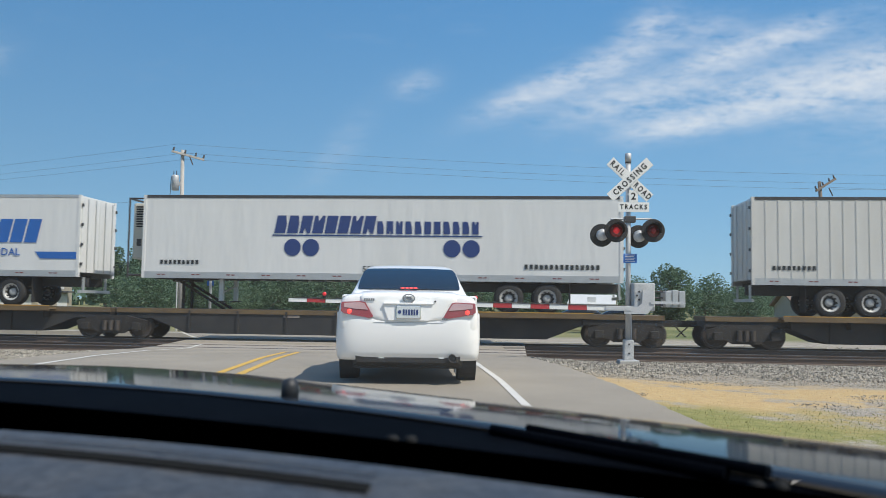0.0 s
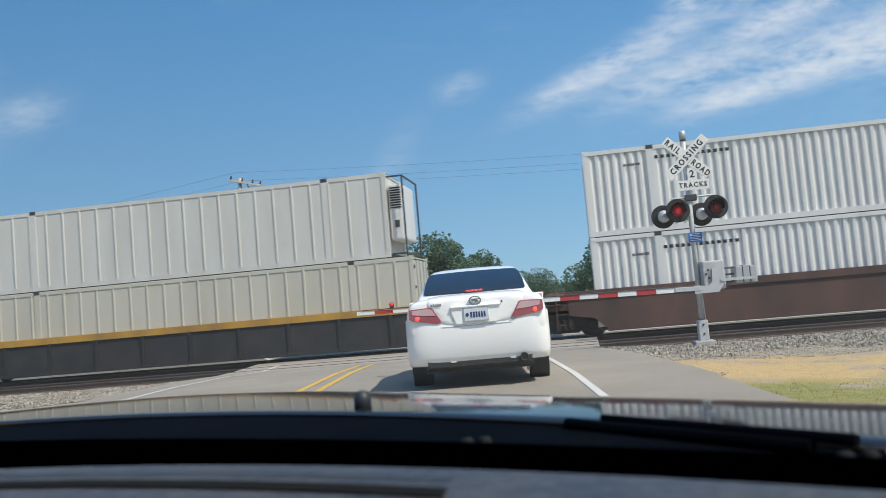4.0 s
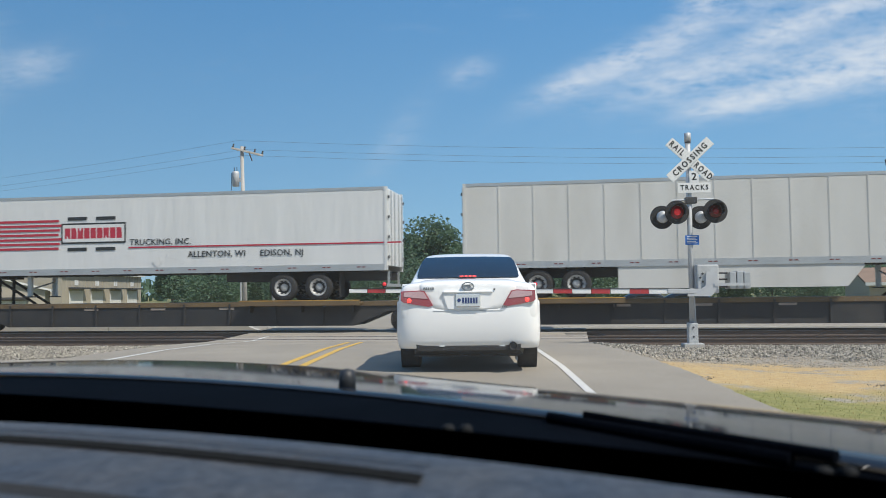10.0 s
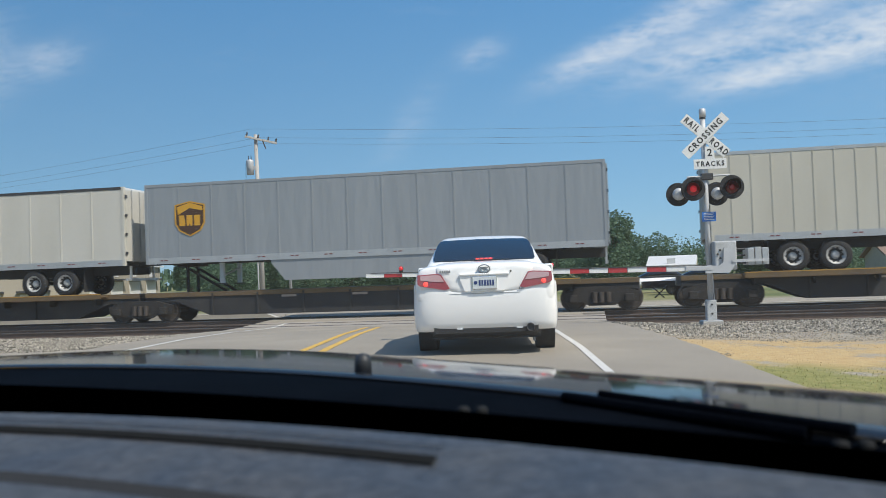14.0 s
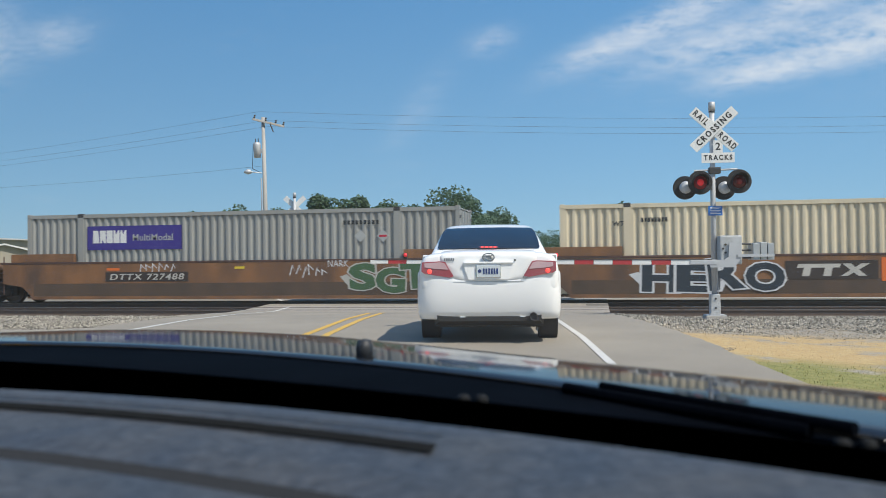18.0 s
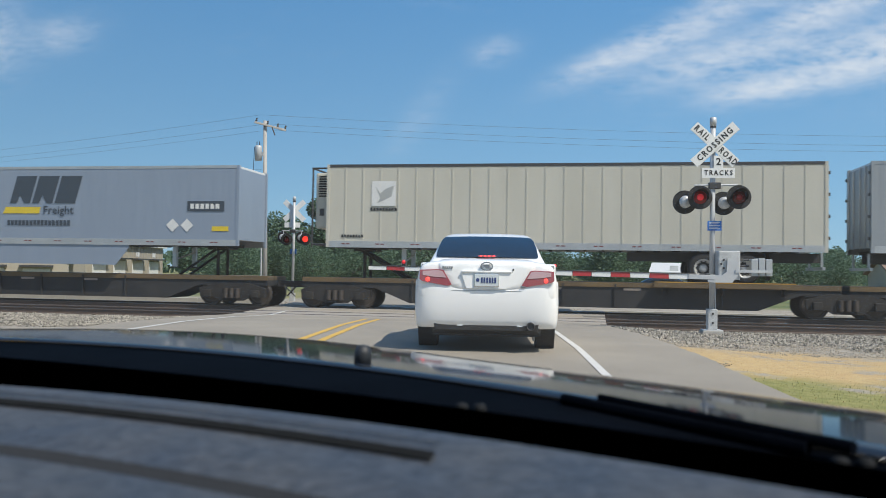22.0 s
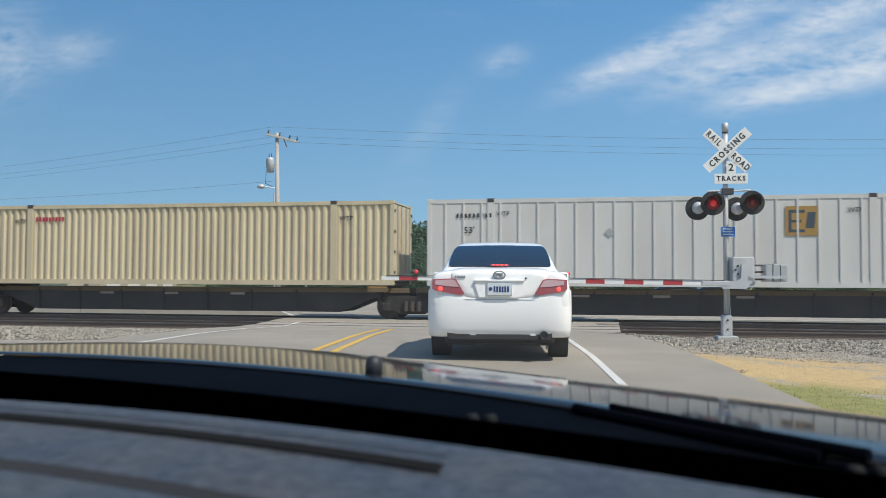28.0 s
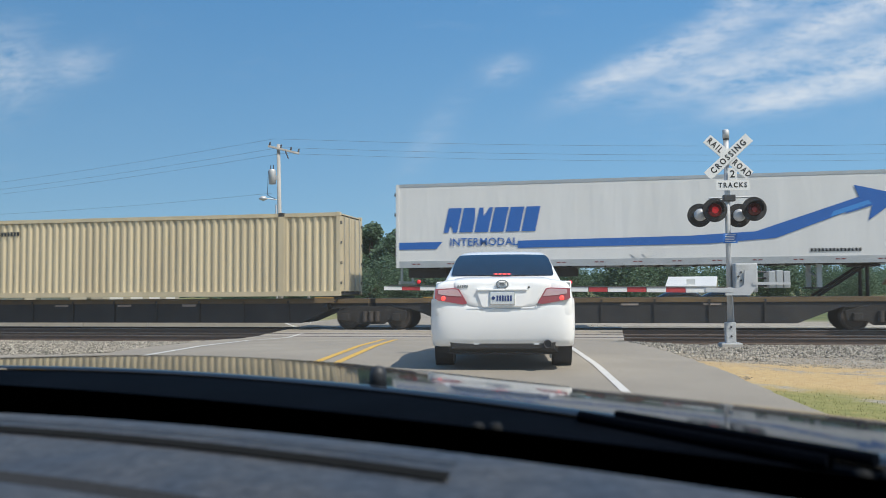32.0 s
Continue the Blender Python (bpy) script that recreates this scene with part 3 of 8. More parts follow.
def trailer(name, label, L, z0, z1, body, rear, posts=1.22, nose=None, doors=None, skirt=None, cap=None, axles=2, ribs=False, wheel_at=2.4):
    t = thing(name, label, "semi-trailer", "trailers riding on the train")
    zb, zt = z0 + 0.22, z1 - 0.10
    bm = B(0.0, L, 0.012, WIDE - 0.012, zb, zt)
    if ribs:          # a fluted side, in shallow lengthwise ribs
        for k in range(16):
            zc = zb + 0.12 + k * (zt - zb - 0.2) / 16
            prism(bm, [(0.12, zc), (L - 0.12, zc), (L - 0.12, zc + 0.05), (0.12, zc + 0.05)], 0.0, 0.014)
    part("body", bm, body, t)
    part("roof", B(0.02, L - 0.02, 0.03, WIDE - 0.03, zt, z1 - 0.01, 0.02), BRIGHT, t)
    for a, b in ((0, 0.05), (WIDE - 0.05, WIDE)):
        part("top_rail", B(0, L, a, b, zt, z1), cap or RAILALU, t)
        part("bottom_rail", B(0, L, a - 0.006, b, z0, zb), RAILALU, t)
    # marker tape along the bottom rail
    x, tape = 0.5, None
    while x < L - 0.6:
        if tape is None:
            tape = part("marker_tape", box(B(0, 0.12, -0.012, -0.005, 0.105, 0.14), 0.17, 0.29, -0.012, -0.005, 0.105, 0.14), MARKER, t, m=pose(x, 0, z0))
        else:
            again(tape, pose(x, 0, z0))
        x += 1.22
    if posts:
        n = int((L - 0.4) / posts)
        first = None
        for i in range(1, n + 1):
            x = i * L / (n + 1)
            if first is None:
                first = part("post", B(-0.022, 0.022, -0.004, 0.013, zb, zt), body, t, m=pose(x, 0, 0))
            else:
                again(first, pose(x, 0, 0))
    for x in (0.0, L):
        part("corner_post", B(x - 0.05, x + 0.05, -0.008, 0.10, z0, z1), body if doors is None else doors, t)
        part("corner_post", B(x - 0.05, x + 0.05, WIDE - 0.10, WIDE + 0.008, z0, z1), body, t)
    s = 1 if rear == "R" else -1
    xr, xn = (L, 0.0) if rear == "R" else (0.0, L)
    end_doors(t, xr + s * 0.05, s, z0, z1, doors or body)
    part("bumper", B(xr - s * 0.02 - 0.04, xr - s * 0.02 + 0.04, 0.2, WIDE - 0.2, z0 - 0.55, z0 - 0.45), RAILALU, t)
    for y in (0.5, WIDE - 0.5):
        part("bumper_strut", B(xr - s * 0.02 - 0.03, xr - s * 0.02 + 0.03, y - 0.04, y + 0.04, z0 - 0.5, z0), RAILALU, t)
    if nose == "unit":
        reefer_unit(t, xn - s * 0.05, -s, z0, z1, BRIGHT)
        xc = xn - s * 0.31
        part("unit_panel", B(xc - 0.2, xc + 0.2, 0.288, 0.296, z1 - 1.35, z1 - 0.36, 0.003), MATTEBLACK, t, "black upper panel of the cooling unit")
    elif nose == "guard":
        reefer_unit(t, xn - s * 0.05, -s, z0, z1, CREAM)
        guard(t, xn - s * 0.05, -s, z0, z1)
    # underneath
    bm = bmesh.new()
    for i in range(int(L / 0.6)):
        box(bm, 0.3 + i * 0.6, 0.36 + i * 0.6, 0.1, WIDE - 0.1, z0 - 0.02, z0 + 0.1)
    for y in (0.75, WIDE - 0.85):
        box(bm, xr - s * 6.0 if s > 0 else 0.2, xr if s > 0 else 6.0, y, y + 0.1, z0 - 0.32, z0 - 0.02)
    part("underframe", bm, UNDER, t)
    zw = z0 - 0.54
    xs = [xr - s * (wheel_at + k * 1.26) for k in range(axles)]
    for x in xs:
        road_wheel(t, x, 0.05, zw, -1, SHARED)
        road_wheel(t, x, WIDE - 0.05, zw, 1, SHARED)
        part("axle", T((x, 0.2, zw), (x, WIDE - 0.2, zw), 0.065, seg=8), UNDER, t)
        part("spring", B(x - 0.45, x + 0.45, 0.72, 0.82, zw + 0.08, zw + 0.2), UNDER, t)
    part("mudflap", B(xr - s * (wheel_at - 0.75) - 0.01, xr - s * (wheel_at - 0.75) + 0.01, 0.08, 0.7, zw - 0.35, z0 - 0.02), RUBBER, t)
    xl = xn + s * (2.6 if L > 10 else 1.9)
    for y in (0.55, WIDE - 0.55):
        leg = part("landing_leg", B(xl - 0.07, xl + 0.07, y - 0.07, y + 0.07, z0 - 0.75, z0), RAILALU, t)
        part("foot", B(xl - 0.16, xl + 0.16, y - 0.14, y + 0.14, z0 - 0.79, z0 - 0.75), UNDER, leg)
    part("leg_brace", T((xl, 0.55, z0 - 0.5), (xl, WIDE - 0.55, z0 - 0.2), 0.03, seg=6), RAILALU, t)
    if skirt:
        a, b = skirt
        xa, xb = sorted((xr - s * a, xr - s * b))
        prof = [(xa + (0.0 if s < 0 else 0.5), z0 - 0.72), (xb - (0.5 if s < 0 else 0.0), z0 - 0.72), (xb, z0 - 0.1), (xb, z0), (xa, z0), (xa, z0 - 0.1)]
        part("side_skirt", prism(bmesh.new(), prof, 0.03, 0.06), body, t)
    return t


def container(name, label, L, z0, h, steel, corr=True, pitch=0.275, doors="R", posts=0.62, doorsteel=None, mark=True):
    t = thing(name, label, "shipping container", "containers riding on the train")
    z1 = z0 + h
    bm = bmesh.new()
    if corr:
        for a, b in ((0.14, 2.05), (2.27, L - 2.27), (L - 2.05, L - 0.14)):
            corrugated(bm, a, b, 0.02, z0 + 0.16, z1 - 0.12, pitch, 0.056, -1)
        corrugated(bm, 0.14, L - 0.14, WIDE - 0.02, z0 + 0.16, z1 - 0.12, pitch * 3, 0.04, 1)
    else:
        box(bm, 0.1, L - 0.1, 0.02, 0.05, z0 + 0.16, z1 - 0.12)
        box(bm, 0.1, L - 0.1, WIDE - 0.05, WIDE - 0.02, z0 + 0.16, z1 - 0.12)
    part("side_wall", bm, steel, t)
    if not corr:
        first, n = None, int((L - 0.6) / posts)
        for i in range(1, n):
            x = i * L / n
            if first is None:
                first = part("rib", B(-0.03, 0.03, -0.012, 0.022, z0 + 0.16, z1 - 0.12, 0.006), steel, t, m=pose(x, 0, 0))
            else:
                again(first, pose(x, 0, 0))
    part("roof", B(0.05, L - 0.05, 0.04, WIDE - 0.04, z1 - 0.06, z1 - 0.02), steel, t)
    part("floor", B(0.05, L - 0.05, 0.04, WIDE - 0.04, z0 + 0.04, z0 + 0.14), UNDER, t)
    for a, b in ((0, 0.09), (WIDE - 0.09, WIDE)):
        part("top_rail", B(0.1, L - 0.1, a, b, z1 - 0.13, z1), steel, t)
        part("bottom_rail", B(0.1, L - 0.1, a - 0.004, b, z0, z0 + 0.17), steel, t)
        for x0, x1 in ((0, 0.14), (L - 0.14, L), (2.05, 2.27), (L - 2.27, L - 2.05)):
            part("corner_post", B(x0, x1, a - 0.005, b + 0.03 if a == 0 else b + 0.005, z0, z1 + (0.0 if x0 in (0, L - 0.14) else 0.012)), steel, t)
            f = part("corner_casting", B(x0 - 0.004, x1 + 0.004, a - 0.012, b + 0.03, z1 - 0.11, z1 + 0.02, 0.01), UNDER if x0 not in (0, L - 0.14) else steel, t)
    sgn, x = (1, L) if doors == "R" else (-1, 0.0)
    end_doors(t, x - sgn * 0.03, sgn, z0, z1, doorsteel or steel)
    part("end_wall", corrugated_wall(L - x, -sgn, z0, z1), steel, t)
    return t


def corrugated_wall(x, sgn, z0, z1):
    bm = corrugated(bmesh.new(), 0.1, WIDE - 0.1, 0, z0 + 0.14, z1 - 0.1, 0.3, 0.04, -1)
    box(bm, 0.1, WIDE - 0.1, 0.05, 0.06, z0 + 0.1, z1 - 0.08)
    bmesh.ops.transform(bm, matrix=(pose(x - sgn * 0.05, WIDE if sgn < 0 else 0, 0, 0, 0, -90 if sgn < 0 else 90)), verts=bm.verts)
    return bm


# ---- railway cars ----
def bogie(car, x, shared, y0=0.0):
    """A two-axle bogie under a car: side frames, springs, axles and wheels."""
    if "frame" not in shared:
        out = [(-1.25, 0.62), (-1.2, 0.30), (-0.62, 0.30), (-0.42, 0.18), (0.42, 0.18), (0.62, 0.30), (1.2, 0.30), (1.25, 0.62), (0.55, 0.80), (-0.55, 0.80)]
        shared["frame"] = part("side_frame", prism(bmesh.new(), out, -0.07, 0.07), TRUCKMETAL, car, m=pose(x, YM - 1.0, 0))
        bm = bmesh.new()
        for dx in (-0.22, 0, 0.22):
            lathe(bm, [(0.09, 0.28), (0.09, 0.62)], 10, "z", (dx, 0, 0))
        shared["spring"] = part("spring", bm, WHEELSTEEL, shared["frame"], m=pose(0, -0.1, 0))
        bm = lathe(bmesh.new(), [(0.0, -0.04), (0.10, -0.05), (0.13, -0.01), (0.34, 0.0), (0.36, -0.03), (0.42, -0.03), (0.425, 0.09), (0.455, 0.10), (0.455, 0.13), (0.0, 0.13)], 28)
        shared["wheel"] = part("wheel", bm, WHEELSTEEL, car, m=pose(x - 0.9, YM - 0.79, 0.425))
        again(shared["wheel"], pose(x + 0.9, YM - 0.79, 0.425), car)
        shared["cap"] = part("axle_box", B(-0.14, 0.14, -0.14, 0.14, -0.13, 0.13, 0.03), TRUCKMETAL, shared["frame"], m=pose(-0.9, -0.06, 0.425))
        again(shared["cap"], pose(0.9, -0.06, 0.425), shared["frame"])
    else:
        f = again(shared["frame"], pose(x, YM - 1.0, 0), car)
        again(shared["spring"], pose(0, -0.1, 0), f)
        for dx in (-0.9, 0.9):
            again(shared["wheel"], pose(x + dx, YM - 0.79, 0.425), car)
            again(shared["cap"], pose(dx, -0.06, 0.425), f)
    again(shared["frame"], pose(x, YM + 1.0, 0), car)
    for dx in (-0.9, 0.9):
        again(shared["wheel"], pose(x + dx, YM + 0.79, 0.425, 0, 0, 180), car)
    if "axle" not in shared:
        shared["axle"] = part("axle", T((0, -0.8, 0.425), (0, 0.8, 0.425), 0.08, seg=10), WHEELSTEEL, car, m=pose(x - 0.9, YM, 0))
        shared["bolster"] = part("bolster", B(-0.2, 0.2, -0.95, 0.95, 0.4, 0.72, 0.02), TRUCKMETAL, car, m=pose(x, YM, 0))
    else:
        again(shared["axle"], pose(x - 0.9, YM, 0), car)
        again(shared["bolster"], pose(x, YM, 0), car)
    again(shared["axle"], pose(x + 0.9, YM, 0), car)


def coupler(car, x, sgn):
    part("coupler", prism(bmesh.new(), [(min(x, x + sgn * 0.75), 0.68), (max(x, x + sgn * 0.75), 0.68), (max(x, x + sgn * 0.75), 0.9), (min(x, x + sgn * 0.75), 0.9)], YM - 0.12, YM + 0.12), TRUCKMETAL, car)
    part("brake_hose", T((x + sgn * 0.3, YM - 0.35, 0.75), (x + sgn * 0.7, YM - 0.25, 0.35), 0.025, seg=6), RUBBER, car)


DECKTOP = mat("deck_edge", (0.165, 0.11, 0.05), 0.7, var=0.3, scale=1.2, dirt=(0.08, 0.06, 0.045), bump=0.1)


def spine_car(name, label, W, ends, hitches, decks, steel):
    """A skeleton car: one deep centre sill, wheel decks and hitch stands. W: length; ends: bogie places."""
    c = thing(name, label, "railway car", "cars of the freight train")
    a, b = ends[0], ends[-1]
    out = [(0.1, 1.02), (0.1, 0.72), (a + 1.35, 0.72), (a + 2.6, 0.22), (b - 2.6, 0.22), (b - 1.35, 0.72), (W - 0.1, 0.72), (W - 0.1, 1.02)]
    part("centre_sill", prism(bmesh.new(), out, 0.42, WIDE - 0.42), steel, c)
    part("sill_top", B(0.1, W - 0.1, 0.38, WIDE - 0.38, 0.90, 1.06, 0.008), DECKTOP, c)
    first = None
    x = a + 2.7
    while x < b - 2.6:      # stiffeners on the sill
        if first is None:
            first = part("stiffener", B(-0.03, 0.03, 0.36, 0.425, 0.24, 1.0), steel, c, m=pose(x, 0, 0))
        else:
            again(first, pose(x, 0, 0))
        x += 1.7
    for d0, d1 in decks:
        part("wheel_deck", B(d0, d1, -0.08, WIDE + 0.08, 0.985, 1.055), DECKTOP, c)
        part("deck_edge", B(d0, d1, -0.10, -0.07, 0.93, 1.12), DECKTOP, c)
        part("deck_strip", B(d0, d1, -0.105, -0.10, 1.085, 1.115), YELLOWCAR, c)
        for k in range(3):
            xx = d0 + 0.3 + k * (d1 - d0 - 0.6) / 2
            part("deck_bracket", prism(bmesh.new(), [(xx - 0.03, 0.98), (xx + 0.03, 0.98), (xx + 0.03, 0.7), (xx - 0.03, 0.7)], 0.05, 0.44), steel, c)
    for hx, hs in hitches:
        h = part("hitch_plate", B(hx - 0.4, hx + 0.4, YM - 0.45, YM + 0.45, 2.0, 2.08, 0.02), TRUCKMETAL, c)
        for y in (YM - 0.4, YM + 0.4):
            part("hitch_strut", T((hx - 0.1, y, 2.0), (hx + hs * 1.5, y, 1.06), 0.05, seg=8), TRUCKMETAL, h)
            part("hitch_leg", T((hx, y, 2.0), (hx, y, 1.06), 0.06, seg=8), TRUCKMETAL, h)
    return c


def well_car(name, label, W, ends, x0, x1, steel, trim, top=1.42, ribs=True, raised=False, grime=None):
    """A deep well car: two side walls that carry the box between the bogies, and end platforms."""
    c = thing(name, label, "railway car", "cars of the freight train")
    for ya, yb in ((-0.16, -0.03), (WIDE + 0.03, WIDE + 0.16)):
        zt = top + 0.03 if raised else top - 0.14
        out = [(x0 - 0.9, zt), (x0 - 0.9, 0.75), (x0 - 0.1, 0.62), (x0 + 0.35, 0.20), (x1 - 0.35, 0.20), (x1 + 0.1, 0.62), (x1 + 0.9, 0.75), (x1 + 0.9, zt)]
        part("side_wall", prism(bmesh.new(), out, ya, yb), steel, c)
        part("top_chord", B(x0 - 1.0, x1 + 1.0, ya - (0.012 if raised else 0.05), yb + 0.02, zt, top + 0.10, 0.012), trim, c)
        if raised:       # higher side plates over the ends of the well
            for xa, xb in ((x0 - 0.55, x0 + 2.0), (x1 - 1.9, x1 + 0.65)):
                part("end_plate", B(xa, xb, ya - 0.02, yb, top + 0.10, top + 0.40, 0.01), steel, c)
        if grime:
            part("lower_plate", B(x0 + 0.36, x1 - 0.36, ya - 0.004, ya - 0.001, 0.28, 0.74), grime, c)
        part("bottom_chord", B(x0 + 0.3, x1 - 0.3, ya - 0.04, yb + 0.02, 0.17, 0.28), steel, c)
    if ribs:
        first = None
        n = 9
        for i in range(n):
            x = x0 + 0.9 + i * (x1 - x0 - 1.8) / (n - 1)
            if first is None:
                first = part("rib", B(-0.05, 0.05, -0.21, -0.155, 0.26, top - 0.13), steel, c, m=pose(x, 0, 0))
            else:
                again(first, pose(x, 0, 0))
    part("well_floor", B(x0, x1, -0.03, WIDE + 0.03, 0.20, 0.27), steel, c)
    for a, b, s in ((0.15, x0 - 0.2, -1), (x1 + 0.2, W - 0.15, 1)):
        if b - a < 0.3:
            continue
        part("end_platform", B(a, b, 0.3, WIDE - 0.3, 0.92, 1.12, 0.01), steel, c)
        part("end_sill", B(a, b, YM - 0.3, YM + 0.3, 0.70, 0.95), TRUCKMETAL, c)
        xe = x0 - 1.1 if s < 0 else x1 + 1.1
        for dx in (-0.2, 0.2):
            part("ladder_rail", T((xe + dx, -0.1, 0.35), (xe + dx, -0.1, 1.75), 0.022, seg=6), trim, c)
        for k in range(4):
            part("rung", T((xe - 0.2, -0.1, 0.45 + 0.35 * k), (xe + 0.2, -0.1, 0.45 + 0.35 * k), 0.016, seg=6), trim, c)
        part("brake_reservoir", smooth_mesh(lathe(bmesh.new(), [(0.0, -0.45), (0.16, -0.42), (0.2, -0.3), (0.2, 0.3), (0.16, 0.42), (0.0, 0.45)], 14, "x", (a + (b - a) * 0.5, 0.5, 1.34))), steel, c)
        part("step_plate", B(min(a, xe), max(a, xe), -0.12, 0.34, 1.10, 1.13), TRUCKMETAL, c)
    return c


def smooth_mesh(bm):
    for f in bm.faces:
        f.smooth = True
    return bm


# ---- liveries: plain shapes in the colours of each box ----
def paint(name, color, rough=0.45, var=0.08):
    return mat(name, color, rough, var=var, scale=2.0, bump=0)


NAVY, BLUE, BROWN, GOLD = paint("navy_paint", (0.02, 0.045, 0.17)), paint("blue_paint", (0.02, 0.12, 0.42)), paint("brown_paint", (0.07, 0.035, 0.018)), paint("gold_paint", (0.62, 0.33, 0.03))
MAROON, LIGHTGREY, INK, CHARCOAL = paint("maroon_paint", (0.26, 0.012, 0.05)), paint("faded_grey_paint", (0.38, 0.39, 0.38)), paint("ink_paint", (0.025, 0.028, 0.03)), paint("charcoal_paint", (0.05, 0.065, 0.085))
ORANGE, YELLOW, PURPLE, CRIMSON = paint("orange_paint", (0.72, 0.16, 0.03)), paint("yellow_paint", (0.68, 0.51, 0.04)), paint("purple_paint", (0.045, 0.03, 0.22)), paint("crimson_paint", (0.45, 0.028, 0.052))
FADED = paint("stencil_faded", (0.36, 0.30, 0.25), 0.7, 0.25)
INKBLUE = paint("ink_blue", (0.02, 0.028, 0.06))
LOGOGREEN, DULLYELLOW, PALE, SKYBLUE = paint("logo_green", (0.025, 0.09, 0.065)), paint("dull_yellow_paint", (0.36, 0.215, 0.055)), paint("pale_paint", (0.70, 0.70, 0.68)), paint("sky_blue_paint", (0.05, 0.25, 0.62))


def bars(t, name, u, z, w, h, n, paintmat, slant=0.0, seed=1, gap=0.22, label="", y=-0.006):
    return part(name, letters(bmesh.new(), u, z, w, h, n, slant, seed, gap, y), paintmat, t, label)


def rect(t, name, u, z, w, h, paintmat, y=-0.006, label=""):
    return part(name, poly([(u, z), (u + w, z), (u + w, z + h), (u, z + h)], y), paintmat, t, label)


def small(t, text, u, z, size, material=None, align="LEFT"):
    return words("lettering", text, size, material or INK, t, facing(u, -0.008, z), align=align, bold=0.012 if size < 0.5 else 0.03)


def diamonds(t, u, z, r, material, n=2):
    for k in range(n):
        c = u + k * r * 2.3
        part("placard", poly([(c - r, z), (c, z - r), (c + r, z), (c, z + r)], -0.008), material, t)


def shield(t, u, z, w, h):
    """A brown shield with a gold crest and pale blocks on it."""
    a = [(u, z + h * 0.9), (u + w / 2, z + h), (u + w, z + h * 0.9), (u + w, z + h * 0.38), (u + w * 0.86, z + h * 0.16), (u + w / 2, z), (u + w * 0.14, z + h * 0.16), (u, z + h * 0.38)]
    part("emblem", poly(a, -0.012), GOLD, t, "brown and gold shield")
    k = [((x - u - w / 2) * 0.9 + u + w / 2, (zz - z - h / 2) * 0.93 + z + h / 2) for x, zz in a]
    part("emblem_field", poly(k, -0.015), BROWN, t)
    part("emblem_crest", poly([(u + w * 0.08, z + h * 0.84), (u + w * 0.5, z + h * 0.955), (u + w * 0.92, z + h * 0.84), (u + w * 0.92, z + h * 0.72), (u + w * 0.5, z + h * 0.80), (u + w * 0.12, z + h * 0.62)], -0.018), GOLD, t)
    bars(t, "emblem_mark", u + w * 0.15, z + h * 0.3, w * 0.74, h * 0.3, 3, GOLD, seed=4, y=-0.018)


def livery_twin_discs(t, z0, flip):
    bars(t, "company_mark", 4.56, z0 + 1.56, 3.45, 0.60, 8, NAVY, 0.18, 3, 0.14, "dark blue slanted block lettering")
    bars(t, "company_mark", 8.08, z0 + 1.56, 3.5, 0.42, 11, NAVY, 0, 8, 0.3)
    rect(t, "underline", 4.5, z0 + 1.47, 7.1, 0.04, NAVY)
    for u in ((5.2, 5.83, 10.6, 11.24) if not flip else (5.55, 6.18, 9.95, 10.58)):
        part("disc", disc(u, z0 + 1.08, 0.29), NAVY, t, "dark blue disc")
    bars(t, "web_address", 13.0, z0 + 0.42, 2.5, 0.16, 15, INK, seed=5, gap=0.35)
    bars(t, "unit_number", 0.6, z0 + 0.48, 1.4, 0.14, 9, INK, seed=6, gap=0.35)
    small(t, "53'", 7.6, z0 + 0.36, 0.3)


def livery_arrow(t, z0, L, flip):
    """Blue stripe that turns up into an arrow, with slanted blue blocks over it."""
    f = (lambda x: L - x) if flip else (lambda x: x)
    m0 = f(1.6) if not flip else f(4.6)
    bars(t, "company_mark", m0, z0 + 1.17, 3.15, 0.82, 6, BLUE, 0.22, 7, 0.12, "bold slanted blue block lettering")
    small(t, "INTERMODAL", m0 + 0.2, z0 + 0.83, 0.36, BLUE)
    s = [(f(x), z0 + zz) for x, zz in ((0.05, 0.62), (1.35, 0.62), (1.55, 0.86), (0.05, 0.86))]
    part("stripe", poly(s), BLUE, t)
    s = [(f(x), z0 + zz) for x, zz in ((4.1, 0.62), (10.2, 0.66), (12.2, 0.80), (15.0, 1.84), (14.7, 2.05), (11.6, 1.02), (9.6, 0.92), (4.1, 0.86))]
    part("stripe", poly(s), BLUE, t, "blue stripe bending up into an arrow")
    a = [(f(x), z0 + zz) for x, zz in ((14.5, 2.40), (15.9, 2.05), (14.9, 1.30), (15.0, 1.75), (14.2, 1.5), (14.65, 2.0))]
    part("arrow_head", poly(a, -0.010), BLUE, t)
    k = [(f(x), z0 + zz) for x, zz in ((13.8, 1.42), (15.0, 1.82), (14.9, 1.92), (13.9, 1.6))]
    part("arrow_glint", poly(k, -0.012), SKYBLUE, t)
    diamonds(t, f(7.9), z0 + 0.38, 0.16, PALE)
    bars(t, "unit_number", f(13.2), z0 + 0.36, 1.5, 0.1, 14, INK, seed=2, gap=0.3)


